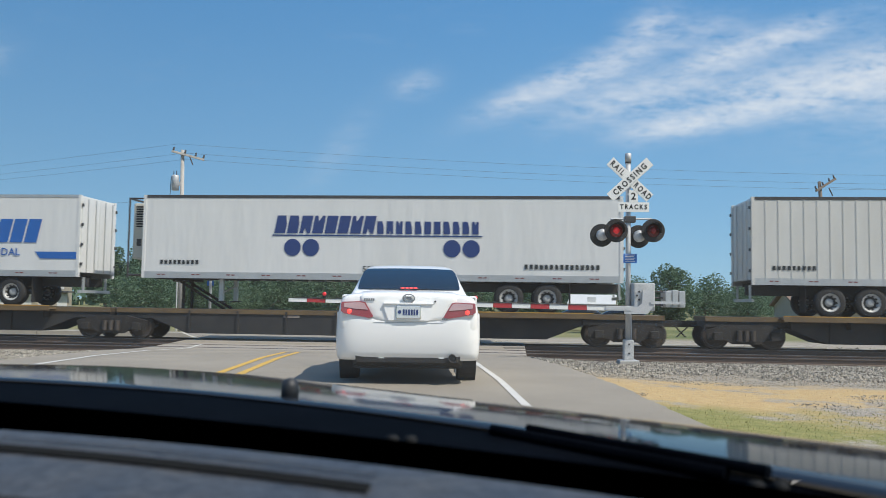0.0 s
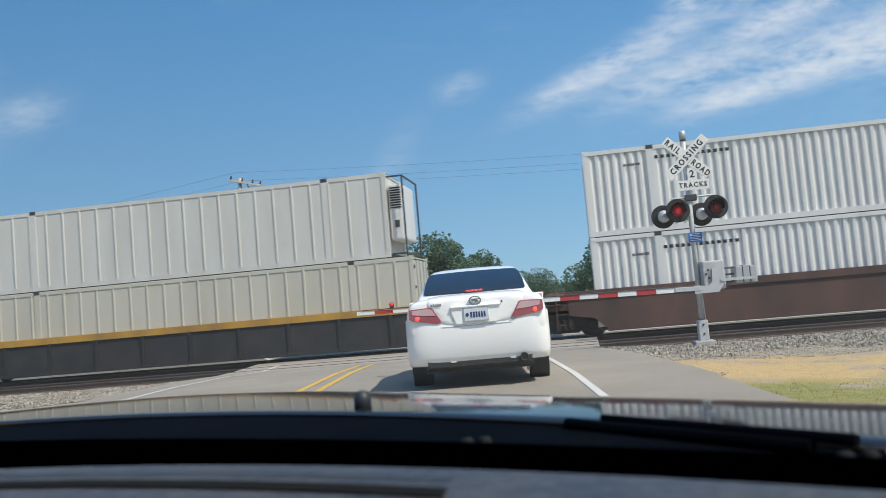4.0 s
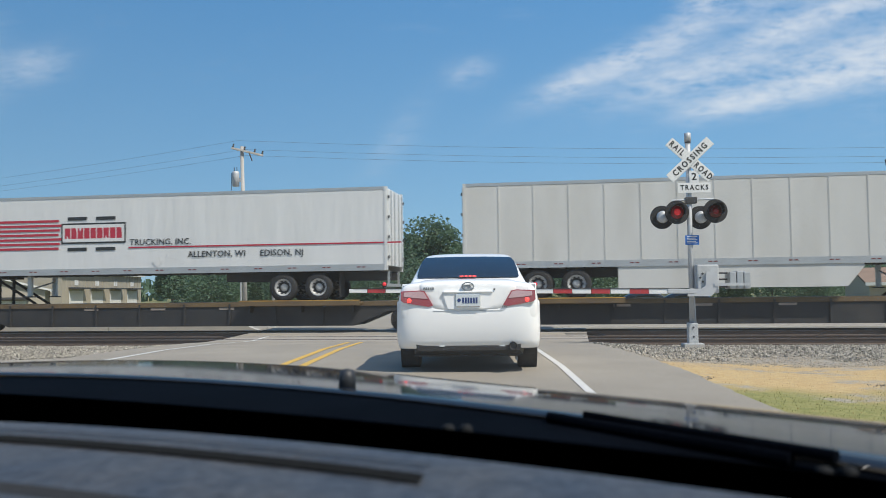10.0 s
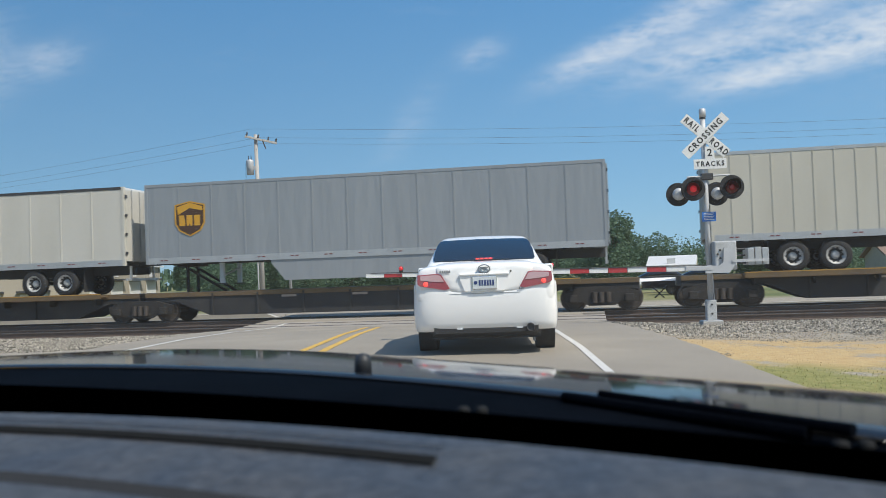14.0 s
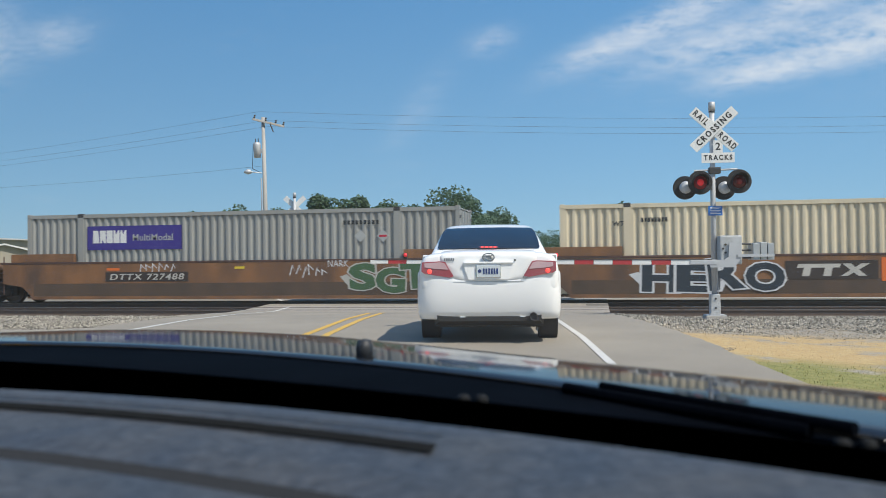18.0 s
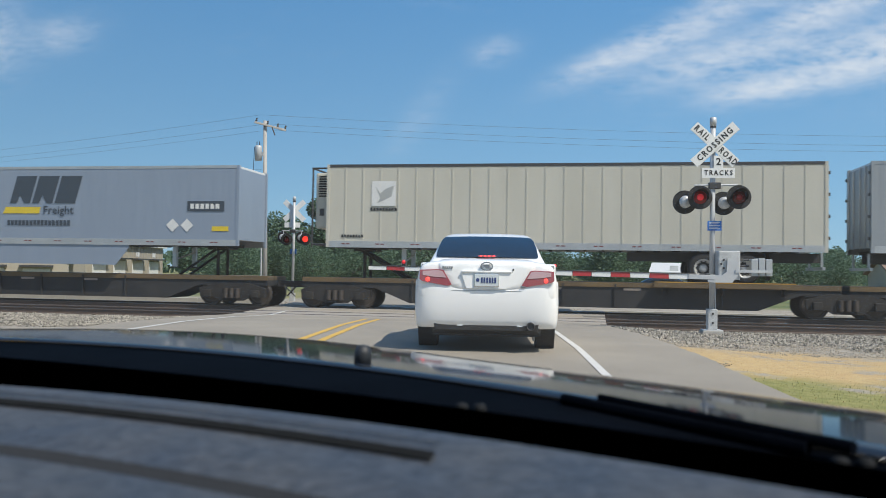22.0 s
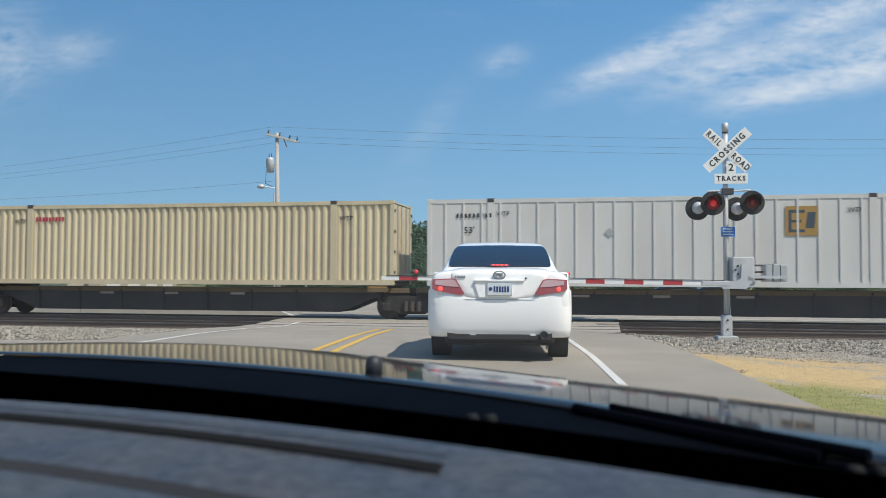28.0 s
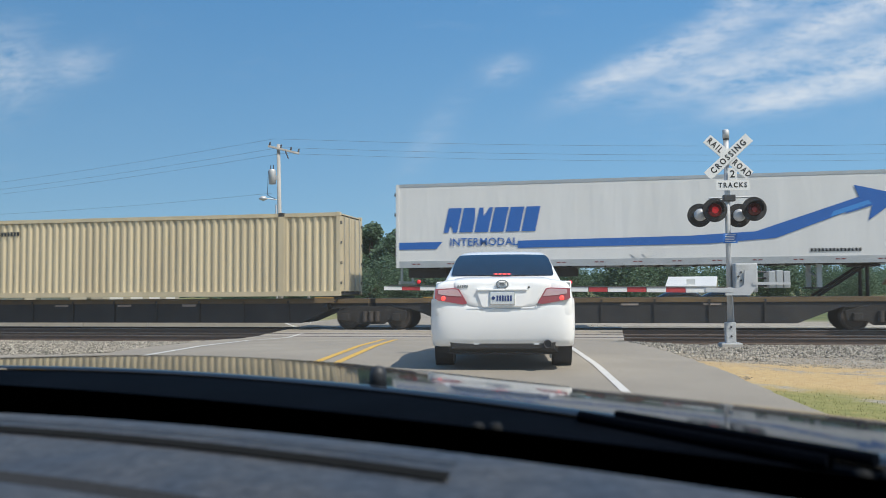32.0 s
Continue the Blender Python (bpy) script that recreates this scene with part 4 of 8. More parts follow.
def livery_knight(t, z0):
    bars(t, "company_mark", 10.3, z0 + 1.08, 0.95, 1.1, 1, LIGHTGREY, 0, 2, 0.05, "faded grey block emblem")
    bars(t, "company_mark", 11.4, z0 + 1.55, 3.7, 0.72, 6, LIGHTGREY, 0, 5, 0.12)
    small(t, "TRANSPORTATION", 11.35, z0 + 1.24, 0.40, LIGHTGREY)
    part("placard", poly([(9.05, z0 + 0.55), (9.45, z0 + 0.55), (9.25, z0 + 0.75)]), INK, t)


def livery_xtra(t, z0):
    bars(t, "company_mark", 1.45, z0 + 1.48, 2.35, 0.74, 4, MAROON, 0.28, 5, 0.12, "maroon slanted block lettering")
    small(t, "L E A S E", 2.15, z0 + 1.30, 0.28, MAROON)
    part("company_swash", poly([(1.3, z0 + 1.35), (1.75, z0 + 1.35), (2.3, z0 + 2.2), (2.05, z0 + 2.2)]), MAROON, t)
    small(t, "53'", 15.55, z0 + 0.42, 0.3)
    part("placard", poly([(7.15, z0 + 0.62), (7.4, z0 + 0.5), (7.5, z0 + 0.8), (7.3, z0 + 0.9), (7.1, z0 + 0.8)]), PALE, t)


def livery_yellow_panel(t, z0, u, low=False):
    part("company_panel", poly([(u, z0 + 1.85), (u + 3.7, z0 + 1.85), (u + 3.7, z0 + 2.48), (u, z0 + 2.48)]), YELLOW, t, "yellow company panel")
    for zz in (1.88, 2.425):
        rect(t, "panel_border", u + 0.05, z0 + zz, 3.6, 0.025, CHARCOAL, -0.009)
    for uu in (0.05, 3.05):          # scrolled corners
        part("panel_border", poly([(u + uu, z0 + 2.40), (u + uu + 0.16, z0 + 2.40), (u + uu + 0.58, z0 + 1.92), (u + uu + 0.40, z0 + 1.92)], -0.0095), CHARCOAL, t)
        part("panel_border", poly([(u + uu + 0.1, z0 + 2.1), (u + uu + 0.2, z0 + 2.0), (u + uu + 0.1, z0 + 1.95), (u + uu, z0 + 2.02)], -0.0098), CHARCOAL, t)
    bars(t, "company_mark", u + 0.80, z0 + 1.98, 2.05, 0.36, 6, CHARCOAL, 0, 9, 0.24, y=-0.010)
    small(t, "Intermodal", u + 0.10, z0 + 1.48, 0.74, LOGOGREEN)
    small(t, "TOP LIFT ONLY", 2.05, z0 + 0.30, 0.2)
    small(t, "TOP LIFT ONLY", L53 - 3.8, z0 + 0.30, 0.2)
    for a in (1.3, L53 - 1.7):
        bars(t, "unit_number", a, z0 + 2.2, 0.55, 0.08, 6, INK, seed=3, gap=0.3)
    bars(t, "unit_number", 2.3, z0 + 2.35, 2.4, 0.11, 13, INK, seed=8, gap=0.35)


def livery_purple(t, z0, h):
    zc = z0 + h - 1.30
    rect(t, "company_panel", 2.42, zc, 3.7, 0.86, PURPLE, label="purple company panel")
    bars(t, "company_mark", 2.65, zc + 0.24, 1.35, 0.46, 5, PALE, 0, 4, 0.12, y=-0.010)
    small(t, "MultiModal", 4.2, zc + 0.42, 0.34, LIGHTGREY).location.y = -0.012
    diamonds(t, 12.7, z0 + h - 0.95, 0.22, LIGHTGREY, 1)
    diamonds(t, 13.5, z0 + h - 0.95, 0.22, LIGHTGREY, 1)
    rect(t, "placard_band", 13.36, z0 + h - 0.99, 0.28, 0.07, CRIMSON, -0.011)
    bars(t, "unit_number", 12.1, z0 + h - 0.55, 1.3, 0.14, 9, INK, seed=5, gap=0.35)


def livery_emp(t, z0, h, u, light=True, flip=False, wide=1.5):
    k = PALE if light else INK
    rect(t, "company_panel", u, z0 + h - 1.28, wide, 0.92, DULLYELLOW if not light else YELLOW, label="yellow square company panel")
    # an open dark square with bars, and two slanted blue blocks
    for x, z, w, hh in ((0.10, 0.10, 0.09, 0.70), (0.10, 0.71, 0.48, 0.09), (0.10, 0.41, 0.38, 0.08), (0.10, 0.10, 0.48, 0.09)):
        rect(t, "company_mark", u + x, z0 + h - 1.28 + z, w, hh, CHARCOAL, -0.010 - 0.002 * x)
    bars(t, "company_mark", u + 0.60, z0 + h - 1.05, wide - 0.72 if wide > 1.2 else 0.30, 0.5, 2 if wide > 1.2 else 1, NAVY if light else CHARCOAL, 0.12, 6, 0.16, y=-0.010)
    diamonds(t, (u - 0.78 if not flip else u + 2.25) if light else 6.05, z0 + h - (0.74 if light else 1.15), 0.22 if light else 0.16, k if light else LIGHTGREY, 1)
    bars(t, "unit_number", 1.0 if not flip else L53 - 2.5, z0 + h - 0.62, 1.25, 0.14, 9, k, seed=2, gap=0.45)
    small(t, "53'", 1.25 if not flip else 0.75, z0 + h - 1.05, 0.30, k)
    small(t, "WTP", 2.35, z0 + h - 0.5, 0.2, k)
    small(t, "53'", L53 - (1.35 if not flip else 1.75), z0 + h - 1.05, 0.30, k)
    small(t, "WTP", L53 - 2.9, z0 + h - 0.5, 0.2, k)


def livery_tiger(t, z0):
    bars(t, "company_mark", 5.4, z0 + 1.6, 2.6, 0.85, 5, LOGOGREEN, 0.12, 11, 0.12, "green block lettering")
    # a striped outline beside it
    rnd = random.Random(5)
    for k in range(12):
        a = k / 12 * 1.6
        u, v = 8.2 + a, z0 + 1.3 + 0.9 * math.sin(a * 1.8 + 0.4)
        part("company_stroke", poly([(u, v), (u + 0.10, v - 0.02), (u + 0.28, v - 0.45), (u + 0.2, v - 0.42)]), LOGOGREEN, t)
    small(t, "WTP", 2.3, z0 + 2.35, 0.2)
    small(t, "TGXU 560001", 13.5, z0 + 2.38, 0.26)


def livery_stripes(t, z0, flip=False):
    """Seven red stripes that run into a framed red mark."""
    u0, u1 = 0.1, 4.18
    for k in range(7):
        z = z0 + 0.92 + k * 0.165
        rect(t, "stripe", u0, z, u1 - u0 - 0.1 + 0.05 * (k % 3), 0.085, CRIMSON)
    rect(t, "company_frame", u1, z0 + 1.12, 2.5, 0.74, INK)
    rect(t, "company_panel", u1 + 0.06, z0 + 1.18, 2.38, 0.62, BRIGHT, -0.009)
    bars(t, "company_mark", u1 + 0.14, z0 + 1.30, 2.25, 0.38, 9, CRIMSON, 0, 7, 0.14, "red block lettering in a black frame", -0.012)
    for z in (z0 + 0.86, z0 + 1.96):
        for dx in (0.25, 1.35):
            rect(t, "company_stroke", u1 + dx, z, 0.75, 0.12, INK)
    rect(t, "stripe", u1 + 2.6, z0 + 0.92, 9.9, 0.05, CRIMSON)
    small(t, "TRUCKING, INC.", u1 + 2.65, z0 + 1.12, 0.30)
    small(t, "ALLENTON, WI", u1 + 4.85, z0 + 0.66, 0.30)
    small(t, "EDISON, NJ", u1 + 7.5, z0 + 0.66, 0.30)
    small(t, "53'", 0.35, z0 + 0.40, 0.28)
    diamonds(t, u1 + 3.7, z0 + 0.42, 0.2, PALE, 1)


def livery_square(t, z0, u, white=False):
    """A red square with a pale angular bird on it."""
    c = PALE if white else CRIMSON
    rect(t, "company_panel", u, z0 + 1.42, 0.85, 0.85, c, label="square company panel")
    k = LIGHTGREY if white else PALE
    part("company_stroke", poly([(u + 0.12, z0 + 2.1), (u + 0.3, z0 + 1.85), (u + 0.48, z0 + 2.0), (u + 0.78, z0 + 2.12), (u + 0.7, z0 + 1.75), (u + 0.4, z0 + 1.6), (u + 0.2, z0 + 1.52), (u + 0.3, z0 + 1.7)], -0.010), k, t)
    bars(t, "company_mark", u - 0.04, z0 + 1.26, 0.95, 0.11, 9, INK if white else CRIMSON, 0, 3, 0.2)
    bars(t, "unit_number", 0.5, z0 + 0.34, 0.8, 0.1, 8, INK, seed=3, gap=0.3)


def livery_abf(t, z0, flip):
    u = 6.9 if flip else 6.3
    bars(t, "company_mark", u + 0.28, z0 + 1.50, 2.75, 1.0, 3, CHARCOAL, 0.28, 5, 0.1, "large slanted dark block lettering")
    part("company_stroke", poly([(u, z0 + 1.12), (u + 1.5, z0 + 1.12), (u + 1.55, z0 + 1.36), (u + 0.12, z0 + 1.36)]), YELLOW, t, "yellow bar")
    small(t, "Freight", u + 1.65, z0 + 1.24, 0.42, CHARCOAL)
    bars(t, "company_mark", u + 0.2, z0 + 0.68, 2.6, 0.2, 17, CHARCOAL, 0, 6, 0.25)
    uu = 14.3 if not flip else 14.25
    rect(t, "company_panel", uu, z0 + 1.22, 1.4, 0.36, CHARCOAL)
    bars(t, "company_mark", uu + 0.12, z0 + 1.31, 1.15, 0.18, 6, PALE, 0, 2, 0.3, y=-0.010)
    if flip:
        diamonds(t, 13.7, z0 + 0.72, 0.24, PALE, 2)
        rect(t, "number_panel", 15.2, z0 + 0.52, 0.62, 0.17, YELLOW)
    else:
        diamonds(t, 1.0, z0 + 0.72, 0.24, PALE, 2)
        rect(t, "number_panel", 0.25, z0 + 0.62, 0.62, 0.17, YELLOW)


def livery_yrc(t, z0, u):
    bars(t, "company_mark", u, z0 + 1.55, 2.0, 0.95, 3, PURPLE, 0.12, 5, 0.1, "dark violet slanted block lettering")
    part("company_stroke", poly([(u - 0.15, z0 + 1.02), (u + 0.4, z0 + 1.22), (u + 2.1, z0 + 1.38), (u + 2.05, z0 + 1.5), (u + 0.0, z0 + 1.44)]), ORANGE, t, "orange wedge")
    small(t, "FREIGHT", u + 0.9, z0 + 0.98, 0.32, PURPLE)
    diamonds(t, 0.5 if u > 3 else 6.6, z0 + 0.55, 0.18, PALE, 2)


def livery_roadway(t, z0):
    bars(t, "company_mark", 1.25, z0 + 0.95, 6.6, 1.0, 7, INKBLUE, 0.02, 12, 0.12, "very large navy block lettering")
    for u in (3.6, 3.8):
        part("vent", disc(u, z0 + 2.5, 0.06), INK, t)
    diamonds(t, 4.5, z0 + 0.45, 0.2, PALE, 3)


# ---- what rides where ----
L53, PUP = 16.15, 8.55
TOPZ, LOWZ = 4.95, 2.10            # trailer boxes
WELLZ, FLATZ, HIGH = 0.30, 1.16, 2.90


def t53(label, body, rear, **kw):
    return trailer("semi_trailer", label, L53, LOWZ, TOPZ, body, rear, **kw)


def make_boxes():
    out = []

    def put(s, t):
        MOVING.append((t, s))
        out.append((s, t))
        return t

    t = put(-31.28, t53("white trailer with blue slanted lettering and a blue stripe", BRIGHT, "R", posts=0, cap=RAILALU))
    livery_arrow(t, LOWZ, L53, True)
    t = put(-12.78, t53("white refrigerated trailer with dark blue lettering and discs", BRIGHT, "R", posts=0, nose="guard", cap=DARKTRIM))
    livery_twin_discs(t, LOWZ, False)
    t = put(7.55, t53("white fluted refrigerated trailer with dark blue lettering and discs", WHITE, "L", posts=0.4, nose="guard", cap=DARKTRIM))
    livery_twin_discs(t, LOWZ, True)
    t = put(26.81, t53("pale ribbed trailer with faded grey lettering and red rear doors", WHITE, "R", posts=1.28, doors=REDDOOR, cap=DARKTRIM))
    livery_knight(t, LOWZ)
    t = put(44.76, t53("clean white ribbed trailer with maroon lettering and a side skirt", BRIGHT, "L", posts=1.3, skirt=(4.8, 12.6)))
    livery_xtra(t, LOWZ)
    put(62.08, t53("yellowed cream trailer with closely set ribs and dark doors", CREAM, "L", posts=0.62, cap=DARKTRIM, doors=CREAM))
    put(85.18, container("container", "rust-streaked cream ribbed container under a refrigerated one", L53, WELLZ, HIGH, CREAM, corr=False, posts=0.62))
    reefer = put(85.18, container("container", "white refrigerated container with a cooling unit, stacked on a cream one", L53 - 0.75, WELLZ + HIGH + 0.03, HIGH, WHITE, corr=False, posts=0.62, doors="L"))
    reefer_unit(reefer, L53 - 0.75, 1, WELLZ + HIGH + 0.2, WELLZ + 2 * HIGH - 0.1, BRIGHT)
    guard(reefer, L53 - 0.70, 1, WELLZ + HIGH + 0.03, WELLZ + 2 * HIGH)
    # wells, double and single
    a = put(107.25, container("container", "white corrugated container with yellow company panel, lower of a stack", L53, WELLZ, HIGH, BRIGHT))
    livery_yellow_panel(a, WELLZ, 9.78)
    b = put(107.25, container("container", "white corrugated container with yellow company panel, stacked on another", L53, WELLZ + HIGH + 0.03, 2.80, BRIGHT))
    livery_yellow_panel(b, WELLZ + HIGH + 0.03, 9.86)
    t = put(130.82, container("container", "dark green corrugated container with a yellow square panel", L53, WELLZ, HIGH, GREEN))
    livery_emp(t, WELLZ, HIGH, 10.45, True, True)
    t = put(150.35, container("container", "smooth white container with green block lettering", L53, WELLZ, HIGH, WHITE, corr=False, posts=1.9))
    livery_tiger(t, WELLZ)
    t = put(170.02, container("container", "white ribbed container with small markings", L53, WELLZ, HIGH, WHITE, corr=False, posts=0.56))
    bars(t, "company_mark", 3.5, WELLZ + 2.1, 0.45, 0.14, 5, PURPLE)
    small(t, "WTP", 1.3, WELLZ + 2.3, 0.2), small(t, "WTP", 14.2, WELLZ + 2.3, 0.2)
    diamonds(t, 7.8, WELLZ + 1.2, 0.2, PALE, 1)
    t = put(192.03, t53("plain white trailer with wavy panels and a side skirt", BRIGHT, "R", posts=0, skirt=(5.0, 11.8)))
    small(t, "CSIZ 586", 0.9, LOWZ + 0.45, 0.2)
    t = put(209.62, t53("plain white ribbed trailer with a side skirt", WHITE, "R", posts=1.25, skirt=(5.0, 12.0)))
    bars(t, "unit_note", 13.2, LOWZ + 0.72, 1.15, 0.14, 11, INK, 0.2, 4, 0.3)
    t = put(227.23, t53("white trailer with many narrow vertical ribs", WHITE, "R", posts=0.61, skirt=(5.0, 12.0)))
    bars(t, "unit_number", 0.35, LOWZ + 0.40, 0.45, 0.12, 5, INK)
    t = put(244.99, t53("white trailer with red stripes running into a framed red mark", BRIGHT, "R", posts=0))
    livery_stripes(t, LOWZ)
    t = put(263.83, t53("plain white ribbed trailer with rounded nose", WHITE, "L", posts=1.2, skirt=(5.0, 12.5)))
    small(t, "CSIZ 310", 14.0, LOWZ + 0.45, 0.2)
    a = put(285.81, container("container", "grey corrugated container with purple panel under a white one", L53, WELLZ + 0.05, HIGH, STEELGREY))
    livery_purple(a, WELLZ + 0.05, HIGH)
    b = put(285.81, container("container", "white corrugated container with yellow company panel, stacked on a grey one", L53, WELLZ + HIGH + 0.1, 2.80, CREAMW))
    livery_yellow_panel(b, WELLZ + HIGH + 0.1, 9.93)
    t = put(307.08, t53("cream ribbed refrigerated trailer with a pale square panel", CREAMW, "R", posts=0.6, nose="guard", cap=DARKTRIM))
    livery_square(t, LOWZ, 1.45, True)
    t = put(324.43, t53("blue-grey trailer with large dark slanted lettering and yellow bar", BLUEGREY, "R", posts=0, skirt=(4.9, 12.0)))
    livery_abf(t, LOWZ, False)
    t = put(341.82, t53("cream ribbed trailer with a red square panel", CREAMW, "R", posts=1.25, cap=DARKTRIM))
    livery_square(t, LOWZ, 1.8)
    t = put(358.88, t53("grey trailer with a brown and gold shield", GREY, "R", posts=1.3, skirt=(5.0, 11.5), cap=GREY))
    shield(t, 1.1, LOWZ + 0.95, 1.15, 1.25)
    put(378.35, t53("cream refrigerated trailer with a pale cooling unit at its nose", CREAM, "L", posts=0.62, nose="guard"))
    for s, st, lab in ((398.43, TANW, "pale tan"), (417.95, TANW, "pale tan"), (437.34, TANW, "pale tan")):
        t = put(s, container("container", lab + " corrugated container riding low in a brown well", L53, WELLZ, HIGH, st))
        small(t, "WTP", 1.45, WELLZ + 2.25, 0.22), small(t, "WTP", 14.2, WELLZ + 2.25, 0.22)
        bars(t, "unit_number", 2.45, WELLZ + 2.3, 0.85, 0.14, 8, INK, seed=4, gap=0.3)
    t = put(460.96, container("container", "grey corrugated container with purple company panel", L53, WELLZ + 0.05, HIGH, STEELGREY))
    livery_purple(t, WELLZ + 0.05, HIGH)
    t = put(480.43, container("container", "cream corrugated container riding low in a rusty well", L53, WELLZ, HIGH, TANW))
    small(t, "WTP", 1.7, WELLZ + 2.25, 0.22)
    bars(t, "unit_number", 2.6, WELLZ + 2.3, 0.85, 0.14, 8, INK, seed=4, gap=0.3)
    t = put(499.96, container("container", "dark green corrugated container riding low in a rusty well", L53, WELLZ, HIGH, GREEN))
    livery_emp(t, WELLZ, HIGH, 4.72)
    bars(t, "unit_note", 7.6, WELLZ + 2.62, 1.45, 0.12, 15, PALE)
    # four short trailers, two to a car
    t = put(521.34, trailer("pup_trailer", "short white trailer with very large navy lettering", PUP, LOWZ, 5.0, BRIGHT, "R", posts=1.22, axles=1, cap=DARKTRIM))
    livery_roadway(t, LOWZ)
    t = put(530.73, trailer("pup_trailer", "short grey trailer with a brown and gold shield", PUP, LOWZ, 4.98, GREY, "L", posts=0, axles=1, cap=GREY))
    shield(t, 6.75, LOWZ + 0.95, 1.15, 1.3)
    t = put(539.75, trailer("pup_trailer", "short white ribbed trailer with violet lettering and orange wedge", PUP, LOWZ, 4.96, BRIGHT, "R", posts=0.62, axles=1, skirt=(3.0, 6.2), cap=DARKTRIM))
    livery_yrc(t, LOWZ, 1.3)
    t = put(549.16, trailer("pup_trailer", "short smooth white trailer with violet lettering and orange wedge", PUP, LOWZ, 4.98, BRIGHT, "L", posts=0, axles=1, cap=DARKTRIM, wheel_at=0.8))
    livery_yrc(t, LOWZ, 5.4)
    t = put(560.15, t53("blue-grey trailer with large dark slanted lettering, plain nose", BLUEGREY, "L", posts=0, skirt=(5.0, 12.0)))
    livery_abf(t, LOWZ, True)
    t = put(579.61, t53("yellowed cream ribbed refrigerated trailer with a pale square panel", CREAM, "R", posts=0.62, nose="guard", cap=DARKTRIM))
    livery_square(t, LOWZ, 1.55, True)
    t = put(597.10, t53("grey trailer with wavy panels and a brown and gold shield", GREY, "L", posts=1.3, skirt=(5.2, 11.4), cap=GREY))
    shield(t, 14.35, LOWZ + 0.95, 1.15, 1.3)
    small(t, "53", 15.2, LOWZ + 0.40, 0.25)
    t = put(614.67, t53("white ribbed trailer with a red square panel and plain nose", WHITE, "L", posts=1.25))
    livery_square(t, LOWZ, 13.5)
    t = put(632.14, container("container", "tan corrugated container standing on a skeleton car", L53, FLATZ, HIGH, TAN))
    small(t, "WTP", 1.45, FLATZ + 2.3, 0.22)
    bars(t, "unit_number", 2.3, FLATZ + 2.3, 0.75, 0.16, 8, INK, seed=4, gap=0.3)
    small(t, "53", L53 - 0.7, FLATZ + 0.4, 0.22)
    t = put(649.18, t53("white ribbed trailer with a red square panel beside its nose", WHITE, "L", posts=1.1, cap=DARKTRIM))
    livery_square(t, LOWZ, 13.85)
    a = put(670.57, container("container", "green corrugated container with yellow panel under a tan one", L53, WELLZ, HIGH, GREEN))
    livery_emp(a, WELLZ, HIGH, 4.55)
    b = put(670.57, container("container", "tan corrugated container stacked on a green one", L53, WELLZ + HIGH + 0.03, HIGH, TAN))
    bars(b, "unit_number", 2.3, WELLZ + HIGH + 2.4, 1.2, 0.16, 9, INK, seed=4, gap=0.3)
    put(692.9, t53("plain white ribbed trailer", WHITE, "L", posts=1.25, skirt=(5.0, 12.0)))
    t = put(726.0, container("container", "tan corrugated container standing on a skeleton car", L53, FLATZ, HIGH, TAN))
    bars(t, "unit_number", 2.4, FLATZ + 2.3, 1.2, 0.16, 9, CRIMSON, seed=4, gap=0.3)
    small(t, "WTP", 1.5, FLATZ + 2.3, 0.22), small(t, "WTP", 14.2, FLATZ + 2.3, 0.22)
    for s, steel, u, wide in ((743.31, WHITE, 11.43, 0.95), (797.2, CREAMW, 11.65, 1.4)):
        t = put(s, container("container", "silvery ribbed container with a dull yellow square panel" if wide < 1 else "yellowed ribbed container with a dull yellow panel", L53, FLATZ, HIGH, steel, corr=False, posts=0.58))
        livery_emp(t, FLATZ, HIGH, u, False, False, wide)
    t = put(761.4, t53("white fluted refrigerated trailer with red stripes and framed mark", BRIGHT, "L", posts=0, nose="unit", ribs=True))
    livery_stripes(t, LOWZ)
    t = put(780.67, t53("grey trailer with a brown and gold shield near its nose", GREY, "R", posts=1.3, skirt=(5.2, 11.4), cap=GREY))
    shield(t, 1.5, LOWZ + 0.95, 1.15, 1.3)
    small(t, "53", 0.9, LOWZ + 0.5, 0.25)
    t = put(813.9, container("container", "grey corrugated container with purple panel on a skeleton car", L53, FLATZ, HIGH, STEELGREY))
    livery_purple(t, FLATZ, HIGH)
    t = put(831.08, container("container", "tan corrugated container standing on a skeleton car", L53, FLATZ, HIGH, TAN))
    bars(t, "unit_number", 2.4, FLATZ + 2.3, 1.2, 0.16, 9, INK, seed=4, gap=0.3)
    t = put(849.28, t53("white trailer with blue slanted lettering and a blue arrow", BRIGHT, "L", posts=0, cap=RAILALU))
    livery_arrow(t, LOWZ, L53, False)
    # paint lies close on the crests of a corrugated side
    for _, t in out:
        if "corrugated" in t["label"]:
            for o in t.children:
                if o.name.split(".")[0] in ("company_panel", "company_mark", "panel_border", "lettering", "unit_number", "unit_note", "placard", "placard_band"):
                    o.location.y += 0.019
    return out


CREAMW = mat("offwhite_panel", (0.60, 0.58, 0.52), 0.45, var=0.16, scale=1.0, dirt=(0.40, 0.38, 0.31), streak=0.8, bump=0.03)
TANW = mat("pale_tan_container", (0.68, 0.60, 0.44), 0.5, var=0.15, scale=1.3, dirt=(0.36, 0.30, 0.21), streak=0.85, bump=0.04)
BOXES = make_boxes()

